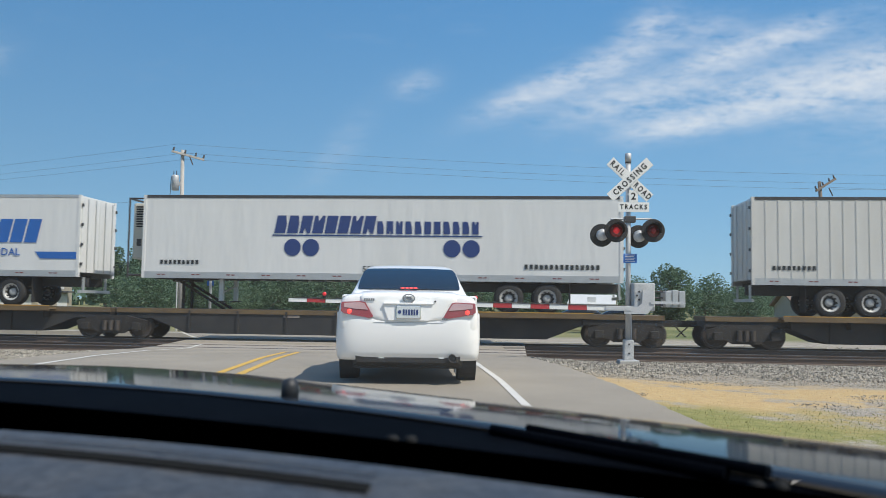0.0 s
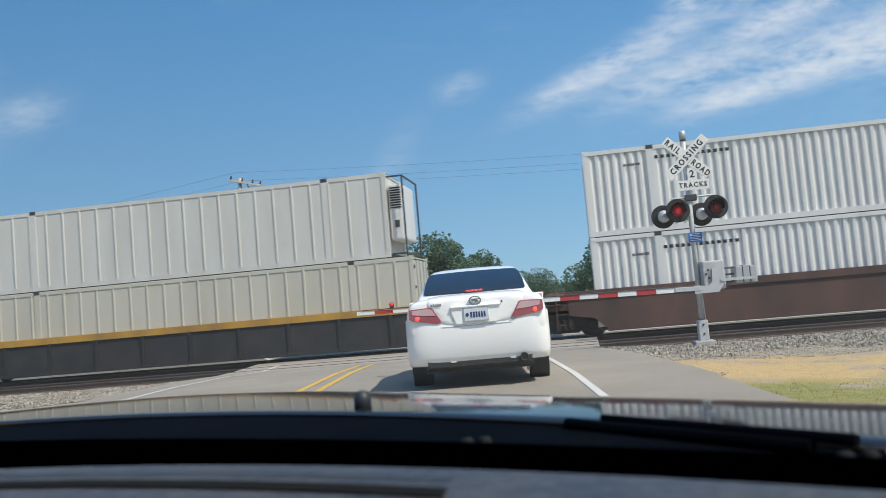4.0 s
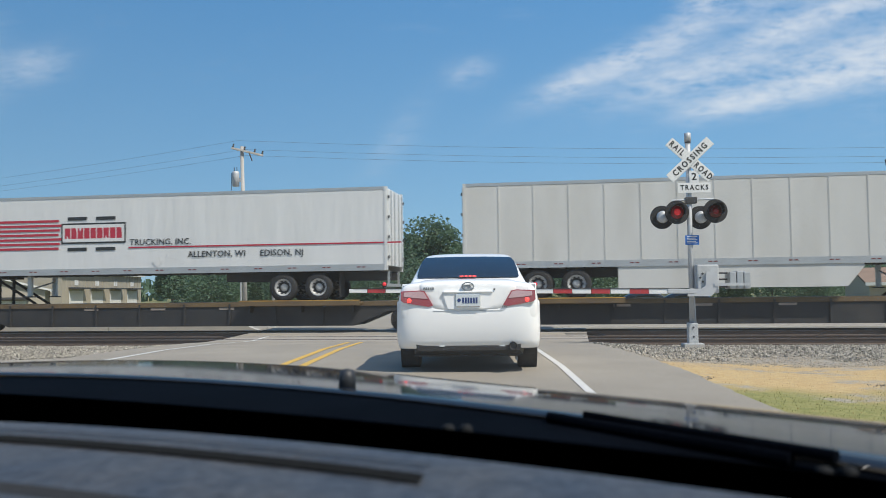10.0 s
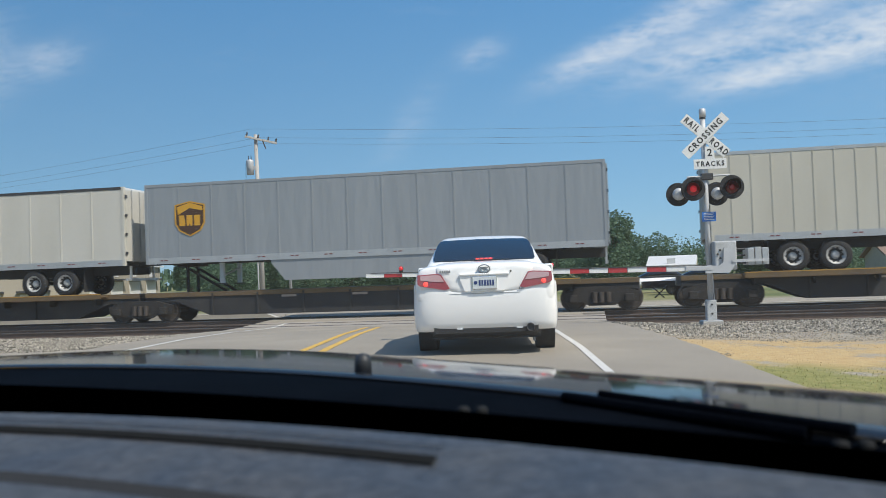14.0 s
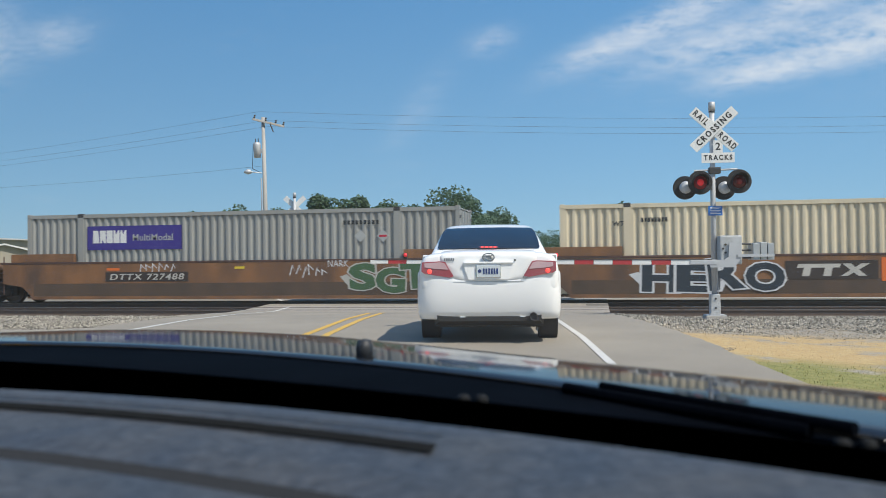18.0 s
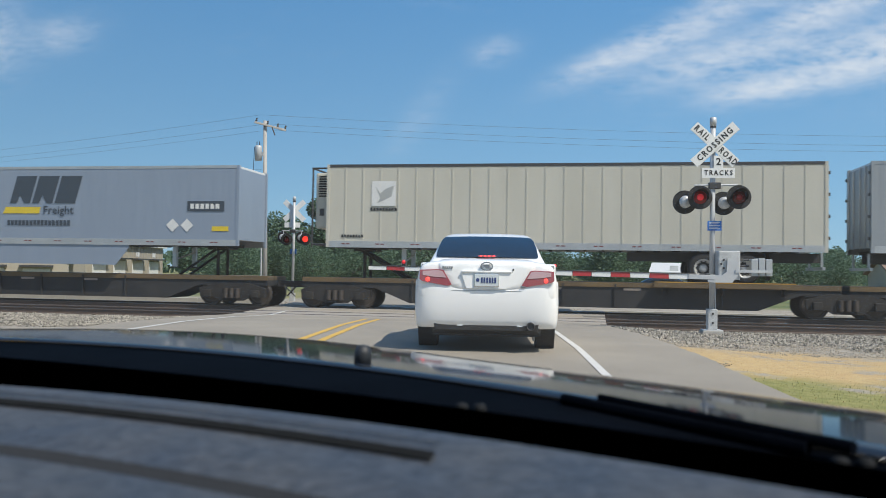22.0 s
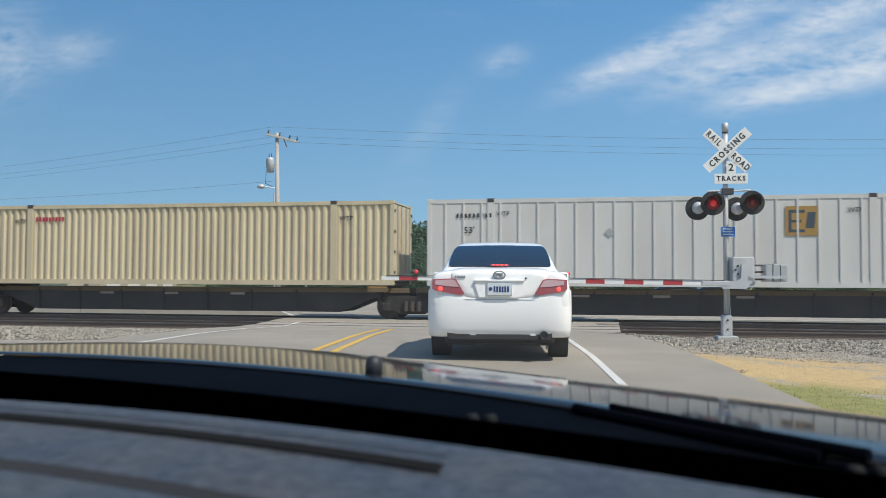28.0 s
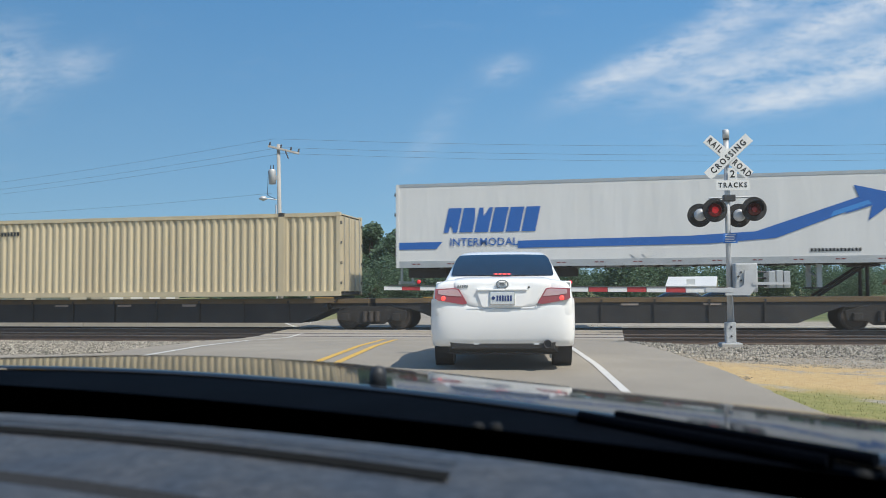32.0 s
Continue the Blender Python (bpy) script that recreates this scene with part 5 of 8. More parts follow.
# each car: left end and right end of its load, kind, deck places of the trailer wheels, hitch places
SPINE, WELL_Y, WELL_R, WELL_B, WELL_D, WELL_M = "spine", "well_yellow", "well_rust", "well_brown", "well_dark", "well_dull"
CARS = [(-31.28, L53, SPINE, "R"), (-12.78, L53, SPINE, "R"), (7.55, L53, SPINE, "L"), (26.81, L53, SPINE, "R"), (44.76, L53, SPINE, "L"), (62.08, L53, SPINE, "L"),
        (85.18, L53, WELL_D, ""), (107.25, L53, WELL_M, ""), (130.82, L53, WELL_D, ""), (150.35, L53, WELL_D, ""), (170.02, L53, WELL_D, ""), (192.03, L53, SPINE, "R"),
        (209.62, L53, SPINE, "R"), (227.23, L53, SPINE, "R"), (244.99, L53, SPINE, "R"), (263.83, L53, SPINE, "L"), (285.81, L53, WELL_Y, ""), (307.08, L53, SPINE, "R"),
        (324.43, L53, SPINE, "R"), (341.82, L53, SPINE, "R"), (358.88, L53, SPINE, "R"), (378.35, L53, SPINE, "L"), (398.43, L53, WELL_B, ""), (417.95, L53, WELL_B, ""),
        (437.34, L53, WELL_B, ""), (460.96, L53, WELL_R, ""), (480.43, L53, WELL_R, ""), (499.96, L53, WELL_R, ""), (521.34, 17.95, SPINE, "RL"), (539.75, 17.95, SPINE, "RL"),
        (560.15, L53, SPINE, "L"), (579.61, L53, SPINE, "R"), (597.10, L53, SPINE, "L"), (614.67, L53, SPINE, "L"), (632.14, L53, SPINE, ""), (649.18, L53, SPINE, "L"),
        (670.57, L53, WELL_R, ""), (692.9, L53, SPINE, "L"), (709.6, 15.6, SPINE, ""), (726.0, L53, SPINE, ""), (743.31, L53, SPINE, ""), (761.4, L53, SPINE, "L"),
        (780.67, L53, SPINE, "R"), (797.2, L53, SPINE, ""), (813.9, L53, SPINE, ""), (831.08, L53, SPINE, ""), (849.28, L53, SPINE, "L")]
COUPLED = {7.55, 358.88, 560.15, 761.4}
WELL_STYLE = {WELL_Y: (YELLOWCAR, YELLOWCAR, "yellow", TANGRIME), WELL_R: (RUSTCAR, BROWNCAR, "rust-brown", RUSTGRIME), WELL_B: (BROWNCAR, BROWNCAR, "dark brown", RUSTGRIME), WELL_M: (BROWNCAR, BROWNCAR, "dull brown", None), WELL_D: (BLACKCAR, YELLOWCAR, "dark, yellow-edged", None)}
BOGIE = {}


def make_cars():
    cars = []
    n = len(CARS)
    joints = []
    for i in range(n - 1):
        r = CARS[i][0] + CARS[i][1]
        gap = CARS[i + 1][0] - r
        joints.append((r + gap / 2, gap > 3.6 or CARS[i][0] in COUPLED))
    for i, (s, ln, kind, rear) in enumerate(CARS):
        x0, lc = (joints[i - 1] if i else (s - 1.2, True))
        x1, rc = (joints[i] if i < n - 1 else (s + ln + 1.2, True))
        a, b = x0 + (0.55 if lc else 0.02), x1 - (0.55 if rc else 0.02)
        W = b - a
        left, right = (1.35 if lc else 0.0), (W - 1.35 if rc else W)
        ends = (left, right)
        if kind == SPINE:
            decks, hitches = [], []
            o = s - a
            if rear == "R":
                decks, hitches = [(o + ln - 5.2, o + ln - 0.9)], [(o + 1.1, 1)]
            elif rear == "L":
                decks, hitches = [(o + 0.9, o + 5.2)], [(o + ln - 1.1, -1)]
            elif rear == "RL":
                decks, hitches = [(o + 5.4, o + 12.6)], [(o + 1.0, 1), (o + ln - 1.0, -1)]
            else:
                decks = [(o + 0.2, o + 0.9), (o + ln - 0.9, o + ln - 0.2)]
            c = spine_car("spine_car", "grimy black skeleton railway car with rusty deck edges", W, ends, hitches, decks, BLACKCAR)
            if rear == "":
                for x in (o + 0.5, o + ln - 0.5):
                    part("bolster_beam", B(x - 0.2, x + 0.2, 0.0, WIDE, 1.06, 1.15), BLACKCAR, c)
            for k in range(3):
                rect(c, "stencil", o + ln * (0.3 + 0.16 * k), 0.80, 0.55, 0.08, FADED).location.y = 0.41
        else:
            st, tr, word, grime = WELL_STYLE[kind]
            c = well_car("well_car", word + " deep well railway car, weathered and stained", W, ends, s - a, s - a + ln, st, tr, ribs=kind == WELL_D, raised=kind != WELL_D and s > 200, grime=grime)
        bogie(c, left, BOGIE)
        if rc:
            bogie(c, right, BOGIE)
            coupler(c, W, 1)
        if lc:
            coupler(c, 0.0, -1)
        MOVING.append((c, a))
        cars.append((s, c, s - a, kind))
    return cars


RAILCARS = make_cars()


# ---- paint on the cars: stencils and graffiti ----
def fat(t, name, text, u, z, w, h, fill, edge, label, y=-0.172, fatten=0.03, rim=0.035, lean=0.0):
    """Thick hand-drawn letters with an outline, fitted to a width and a height."""
    for k, (off, material) in enumerate(((fatten + rim, edge), (fatten, fill))):
        if material is None:
            continue
        cu = bpy.data.curves.new(name, "FONT")
        cu.body, cu.size, cu.extrude, cu.offset, cu.resolution_u = text, 1.0, 0.001, off, 3
        cu.shear = 0.16 if name == "stencil" else 0.0
        cu.space_character = 1.12
        tmp = bpy.data.objects.new("tmp", cu)
        scene.collection.objects.link(tmp)
        me = bpy.data.meshes.new_from_object(tmp)
        bpy.data.objects.remove(tmp)
        xs, ys = [v.co.x for v in me.vertices], [v.co.y for v in me.vertices]
        if k == 0 or edge is None:
            lo, ex = Vector((min(xs), min(ys))), (w / (max(xs) - min(xs)), h / (max(ys) - min(ys)))
        me.transform(Matrix.Diagonal((ex[0], ex[1], 1, 1)) @ Matrix.Translation((-lo.x, -lo.y, 0)))
        me.materials.clear()
        me.materials.append(material)
        ob = new(name if k == 0 else name + "_fill", me)
        ob.parent, ob.matrix_basis = t, facing(u, y - 0.003 * k, z) @ pose(0, 0, 0, 0, 0, lean)
        if k == 0:
            ob["label"] = label


def wild(t, text, u, z, w, h, fill, edge, seed, label, fatten=0.045, rim=0.04, y=-0.172):
    """Swollen letters that lean, jump and overlap one another, each with its outline, and spikes at the ends."""
    rnd = random.Random(seed)
    n = len(text)
    cell = w / n
    for i, ch in enumerate(text):
        k = rnd.uniform(0.86, 1.0) * h
        fat(t, "graffiti", ch, u + cell * i - 0.12 * cell, z + rnd.uniform(0, 1) * (h - k), cell * 1.24, k, fill, edge, label, y - 0.007 * i, fatten, rim, rnd.uniform(-9, 9))
    for x, lean in ((u - 0.1 * cell, -1), (u + w + 0.05 * cell, 1)):
        part("graffiti_spike", poly([(x, z + h * 0.25), (x + lean * cell * 0.32, z + h * 0.55), (x + lean * cell * 0.05, z + h * 0.62), (x - lean * cell * 0.2, z + h * 0.45)], y + 0.003), edge, t)


def bubbles(t, u, z, w, h, n, fill, edge, seed, label, stroke=None, y=-0.170):
    """Swollen graffiti shapes that overlap, outlined, with a few strokes inside."""
    rnd = random.Random(seed)
    rim, body, inner = bmesh.new(), bmesh.new(), bmesh.new()
    for i in range(n):
        c = u + w * (i + 0.5) / n
        rx, rz = w / n * rnd.uniform(0.52, 0.68), h * rnd.uniform(0.44, 0.52)
        cz, ph, lob = z + h * 0.5, rnd.uniform(0, 6.28), rnd.choice((3, 4, 5))
        for bm, grow, dy in ((rim, 0.045, 0.0), (body, 0.0, -0.012)):
            pts = []
            for k in range(22):
                a = 2 * math.pi * k / 22
                f = 1 + 0.16 * math.sin(lob * a + ph) + 0.07 * math.sin(2 * lob * a + 2 * ph)
                ca, sa = math.cos(a), math.sin(a)
                sx, sz = abs(ca) ** 0.7 * (1 if ca > 0 else -1), abs(sa) ** 0.7 * (1 if sa > 0 else -1)
                pts.append((c + (rx * f + grow) * sx, max(z - 0.02, cz + (rz * f + grow) * sz)))
            prism(bm, pts, y + dy - 0.0006 * i, y + dy + 0.003 - 0.0006 * i)
        for k in range(3):
            x0, z0 = c + rnd.uniform(-0.35, 0.3) * rx, cz + rnd.uniform(-0.6, 0.3) * rz
            lx, lz = rnd.uniform(-0.25, 0.25) * rx, rnd.uniform(0.25, 0.6) * rz
            prism(inner, [(x0, z0), (x0 + 0.04, z0), (x0 + lx + 0.05, z0 + lz), (x0 + lx + 0.01, z0 + lz)], y - 0.026, y - 0.023)
    g = part("graffiti", rim, edge, t, label)
    part("graffiti_fill", body, fill, g)
    part("graffiti_stroke", inner, stroke or edge, g)


def scrawl(t, u, z, w, h, n, material, seed, y=-0.170):
    """A thin hand-drawn tag, too loose to read."""
    rnd = random.Random(seed)
    bm = bmesh.new()
    for i in range(n):
        x0 = u + w * i / n
        a, b = rnd.uniform(0.0, 0.3) * h, rnd.uniform(0.6, 1.0) * h
        lean = rnd.uniform(-0.2, 0.6) * w / n
        prism(bm, [(x0, z + a), (x0 + 0.035, z + a), (x0 + lean + 0.035, z + b), (x0 + lean, z + b)], y, y + 0.003)
        prism(bm, [(x0 + lean, z + b), (x0 + lean, z + b - 0.035), (x0 + w / n * 0.8, z + (a + b) / 2 - 0.035), (x0 + w / n * 0.8, z + (a + b) / 2)], y - 0.001, y + 0.002)
    part("graffiti", bm, material, t, "thin pale scrawled tag")


def ttx_mark(t, u, z):
    rect(t, "mark_panel", u, z, 2.7, 0.58, PANELDARK, -0.170, "black panel with a pale slanted mark")
    for k in range(2):        # two crossbars on stems, then a cross
        x = u + 0.35 + 0.62 * k
        part("car_mark", poly([(x, z + 0.36), (x + 0.62, z + 0.36), (x + 0.66, z + 0.48), (x + 0.04, z + 0.48)], -0.174), STENCIL, t)
        part("car_mark", poly([(x + 0.14, z + 0.10), (x + 0.36, z + 0.10), (x + 0.42, z + 0.36), (x + 0.20, z + 0.36)], -0.174), STENCIL, t)
    x = u + 1.62
    part("car_mark", poly([(x, z + 0.10), (x + 0.2, z + 0.10), (x + 0.84, z + 0.48), (x + 0.6, z + 0.48)], -0.174), STENCIL, t)
    part("car_mark", poly([(x + 0.05, z + 0.48), (x + 0.3, z + 0.48), (x + 0.75, z + 0.10), (x + 0.5, z + 0.10)], -0.176), STENCIL, t)


PANELDARK = paint("panel_dark", (0.045, 0.034, 0.03), 0.7, 0.3)
STENCIL = paint("stencil_pale", (0.55, 0.53, 0.48), 0.7, 0.2)
MARKTAN = paint("mark_tan", (0.40, 0.31, 0.20), 0.7, 0.25)
SPRAYWHITE = paint("spray_white", (0.66, 0.67, 0.68), 0.6, 0.12)
SPRAYNAVY = paint("spray_navy", (0.022, 0.035, 0.05), 0.6, 0.2)
SPRAYGREEN = paint("spray_green", (0.055, 0.12, 0.055), 0.6, 0.2)
SPRAYRED = paint("spray_red", (0.21, 0.042, 0.042), 0.6, 0.2)
SPRAYPINK = paint("spray_pink", (0.36, 0.11, 0.11), 0.6, 0.25)
SPRAYDARKRED = paint("spray_dark_red", (0.13, 0.035, 0.035), 0.6, 0.3)
SPRAYCRIMSON = paint("spray_crimson", (0.20, 0.035, 0.07), 0.6, 0.3)
SPRAYBLUE = paint("spray_blue", (0.045, 0.055, 0.13), 0.6, 0.35)
SPRAYVIOLET = paint("spray_violet", (0.10, 0.06, 0.12), 0.6, 0.2)
SPRAYGREY = paint("spray_grey", (0.45, 0.44, 0.40), 0.6, 0.15)


def car_paint():
    for s, c, o, kind in RAILCARS:
        def at(u):
            return u + o
        if s == 460.96:
            rect(c, "stencil_panel", at(3.25), 0.80, 3.2, 0.34, PANELDARK, -0.170)
            fat(c, "stencil", "DTTX 727488", at(3.43), 0.86, 2.87, 0.22, STENCIL, None, "pale stencilled car number", -0.174, 0.012)
            scrawl(c, at(4.6), 1.12, 1.4, 0.36, 6, SPRAYWHITE, 3)
            rect(c, "stencil", at(3.3), 1.20, 0.5, 0.09, ORANGE, -0.170)
            scrawl(c, at(10.2), 0.88, 1.4, 0.5, 6, SPRAYWHITE, 5)
            fat(c, "graffiti", "NARK", at(11.6), 1.26, 0.72, 0.22, SPRAYWHITE, None, "thin pale graffiti letters", -0.172, 0.0)
            wild(c, "SGT", at(12.40), 0.34, 2.75, 1.06, SPRAYGREEN, SPRAYGREY, 12, "green swollen graffiti letters with pale outlines", 0.05, 0.035)
            rect(c, "stencil", at(8.2), 1.22, 0.36, 0.08, YELLOW, -0.170)
        elif s == 480.43:
            wild(c, "HERO", at(2.63), 0.31, 4.2, 1.10, SPRAYNAVY, SPRAYWHITE, 4, "black swollen graffiti letters with white outlines")
            ttx_mark(c, at(6.93), 0.72)
            rect(c, "stencil", at(9.72), 0.66, 0.5, 0.72, ORANGE, -0.170)
            wild(c, "SPACY", at(10.09), 0.31, 3.93, 1.10, SPRAYNAVY, SPRAYWHITE, 9, "dark swollen graffiti letters with white outlines")
            fat(c, "graffiti", "HOT", at(14.15), 0.74, 0.95, 0.40, SPRAYNAVY, SPRAYWHITE, "small outlined graffiti letters", -0.172, 0.0, 0.05)
        elif s == 499.96:
            part("graffiti_cloud", poly([(at(0.95), 0.9), (at(1.5), 0.42), (at(2.6), 0.36), (at(2.6), 1.42), (at(1.7), 1.36)], -0.1675), SPRAYBLUE, c)
            part("graffiti_cloud", poly([(at(7.0), 0.40), (at(7.7), 0.62), (at(8.25), 1.0), (at(7.7), 1.3), (at(7.0), 1.42)], -0.1675), SPRAYBLUE, c)
            fat(c, "graffiti", "UTKAS", at(2.25), 0.33, 4.9, 1.14, SPRAYCRIMSON, SPRAYWHITE, "red and violet graffiti letters with white outlines", -0.175, 0.03, 0.05)
            fat(c, "graffiti", "2018", at(1.62), 0.95, 0.5, 0.24, SPRAYWHITE, None, "small white graffiti year", -0.174, 0.0)
            scrawl(c, at(7.3), 0.80, 0.6, 0.16, 5, SPRAYWHITE, 7, -0.174)
            fat(c, "stencil", "DTTX 727488", at(10.08), 0.82, 2.80, 0.24, STENCIL, None, "pale stencilled car number", -0.170, 0.012)
            scrawl(c, at(12.75), 0.30, 0.7, 0.18, 5, SPRAYWHITE, 9)
            part("graffiti_cloud", poly([(at(13.2), 0.5), (at(13.9), 0.34), (at(16.6), 0.36), (at(16.9), 0.8), (at(16.6), 1.3), (at(15.2), 1.18), (at(14.0), 1.4), (at(13.1), 1.2)], -0.1675), SPRAYDARKRED, c)
            wild(c, "KREME", at(13.3), 0.33, 3.6, 1.0, SPRAYRED, SPRAYPINK, 5, "red swollen graffiti letters", 0.05, 0.02)
            scrawl(c, at(-0.6), 0.34, 1.6, 0.2, 9, STENCIL, 2)
        elif kind == WELL_B:
            bars(c, "car_mark", at(9.8), 0.80, 2.8, 0.27, 4, MARKTAN, 0.3, 3, 0.12, "faded pale slanted block lettering", -0.170)
            rect(c, "car_mark", at(9.75), 0.74, 2.2, 0.03, FADED, -0.170)
            for k in range(4):
                rect(c, "stencil", at(15.1), 0.80 + 0.08 * k, 0.8, 0.035, FADED, -0.170)
            fat(c, "stencil", "53", at(0.13), 0.56, 0.66, 0.34, STENCIL, None, "pale stencilled figures", -0.170, 0.01)
            bars(c, "stencil", at(4.06), 0.84, 2.2, 0.18, 10, FADED, 0.2, 5, 0.25, "", -0.170)
            fat(c, "stencil", "A" if s > 430 else "B", at(7.14), 0.84, 0.2, 0.18, FADED, None, "faded letter", -0.170, 0.0)
            rect(c, "stencil", at(-0.3), 1.0, 0.12, 0.16, YELLOW, -0.170)
        elif kind == WELL_Y:
            bubbles(c, at(9.42), 0.34, 4.1, 1.0, 4, SPRAYGREY, SPRAYVIOLET, 19, "pale bubble graffiti with dark outlines", SPRAYNAVY)
            part("graffiti_disc", disc(at(10.6), 1.12, 0.24, -0.19), ORANGE, c)
            bubbles(c, at(7.6), 0.72, 1.8, 0.5, 3, TANGRIME, SPRAYPINK, 27, "faded peach graffiti")
            fat(c, "stencil", "53", at(15.42), 0.76, 0.38, 0.30, INK, None, "black stencilled figures", -0.170, 0.01)
            rect(c, "stencil_frame", at(17.0), 0.98, 0.55, 0.36, CHARCOAL, -0.170)
        elif kind == WELL_R:
            bars(c, "stencil", at(10.2), 0.84, 2.6, 0.2, 10, FADED, 0.2, 5, 0.25, "", -0.170 if s > 200 else -0.168)
            rect(c, "stencil", at(3.0), 0.9, 0.6, 0.25, FADED, -0.170 if s > 200 else -0.168)


car_paint()


def end_marks(t, x, items):
    """Flat marks on a box's end: (y, z, width, height, paint)."""
    for y, z, w, h, material in items:
        part("end_mark", B(x, x + 0.006, y, y + w, z, z + h), material, t)


for s, t in BOXES:
    if "yellow company panel" in t["label"]:
        zc = 3.23 if "stacked" in t["label"] else 0.30
        end_marks(t, L53 + 0.085, [(0.35, zc + 2.2, 1.9, 0.42, YELLOW), (0.6, zc + 2.3, 1.4, 0.2, CHARCOAL)] + [(0.25, zc + 0.75 + 0.3 * k, 1.0, 0.035, INK) for k in range(5)] + [(1.4, zc + 0.75 + 0.3 * k, 0.9, 0.035, INK) for k in range(5)])
    elif "green" in t["label"] and "corrugated" in t["label"] and "tan" not in t["label"].split("stacked")[0]:
        end_marks(t, L53 + 0.085, [(0.35, 2.05, 0.72, 0.72, YELLOW), (0.45, 2.2, 0.3, 0.42, CHARCOAL), (0.78, 2.25, 0.22, 0.3, NAVY)] + [(1.5, 2.6 - 0.14 * k, 0.5, 0.06, PALE) for k in range(9)])
    elif "purple" in t["label"]:
        end_marks(t, L53 + 0.085, [(0.25, 1.2 if s < 800 else 2.1, 2.05, 0.66, PURPLE), (0.45, 1.4 if s < 800 else 2.3, 0.6, 0.3, PALE)])


def motions():
    for t, s in MOVING:
        x = s + (0.17 if s > 61 else 0.0)
        walk(t, [(0, pose(x, NEAR, 0)), (32, pose(x - SPEED * 32, NEAR, 0))])


# ---- crossing signals ----
LAMPGLOW = mat("lamp_glow", (0.8, 0.03, 0.04), 0.4, var=0.0, bump=0, emit=0.22)
LAMPBRIGHT = mat("lamp_bright", (1.0, 0.05, 0.03), 0.4, var=0.0, bump=0, emit=1.1)
LENSLIT = mat("lens_lit", (0.22, 0.010, 0.014), 0.3, var=0.1, bump=0, emit=0.04)
LAMPFAINT = mat("lamp_faint", (0.30, 0.012, 0.016), 0.3, var=0.0, bump=0)
LAMPDARK = mat("lamp_lens", (0.10, 0.008, 0.01), 0.15, var=0.1, bump=0)


GATEGREY = mat("gate_machine_grey", (0.56, 0.57, 0.57), 0.5, 0.2, var=0.2, scale=7, dirt=(0.3, 0.3, 0.29), bump=0.05)


def lamp_unit(sig, x, y, z, facing_y, lit):
    """A flashing light: round black background, hood, lens and housing."""
    m = pose(x, y, z) if facing_y < 0 else pose(x, y, z, 0, 0, 180)
    bg = part("background", lathe(bmesh.new(), [(0.14, 0.0), (0.255, -0.004), (0.262, 0.006), (0.255, 0.016), (0.14, 0.02)], 28, ring=True), MATTEBLACK, sig, "round black background", m)
    bm = bmesh.new()
    n = 20
    for i in range(n):           # the hood, open below
        a0, a1 = [radians(-20 + 220 * (i + k) / n) for k in (0, 1)]
        pts = []
        for a, yy in ((a0, 0.0), (a1, 0.0), (a1, -0.30), (a0, -0.30)):
            r = 0.165
            pts.append(bm.verts.new((r * math.cos(a), yy * (0.45 + 0.55 * max(0, math.sin(a))), r * math.sin(a))))
        bm.faces.new(pts)
    bmesh.ops.solidify(bm, geom=bm.faces[:], thickness=0.004)
    part("hood", bm, MATTEBLACK, bg)
    lens = part("lens", smooth_mesh(lathe(bmesh.new(), [(0.0, -0.035), (0.07, -0.03), (0.13, -0.012), (0.15, 0.0)], 24)), LENSLIT if lit else LAMPDARK, bg, "red lens")
    part("bulb", smooth_mesh(lathe(bmesh.new(), [(0.0, -0.05), (0.04, -0.046), (0.075 if lit != 2 else 0.13, -0.036)], 18)), LAMPBRIGHT if lit == 2 else LAMPGLOW if lit else LAMPFAINT, lens, "glowing red centre")
    part("housing", smooth_mesh(lathe(bmesh.new(), [(0.135, 0.02), (0.135, 0.14), (0.11, 0.19), (0.06, 0.205), (0.0, 0.21)], 20)), GALV, bg, "metal lamp housing")
    part("housing_band", lathe(bmesh.new(), [(0.137, 0.06), (0.148, 0.06), (0.148, 0.10), (0.137, 0.10)], 20, ring=True), MATTEBLACK, bg)
    return bg


def blade(sig, x, y, z, tilt, text, back=False):
    b = part("crossbuck_blade", B(-0.61, 0.61, -0.004, 0.004, -0.115, 0.115, 0.003), SIGNWHITE, sig, "white crossbuck blade", pose(x, y, z, 0, tilt, 0))
    part("blade_border", B(-0.60, 0.60, -0.0052, -0.0045, -0.108, -0.104), LIGHTGREY, b)
    for s, u, sq in text:
        words("lettering", s, 0.185, SIGNBLACK, b, facing(u, -0.007, 0), squeeze=sq, depth=0.001, bold=0.028, space=0.28)
    return b


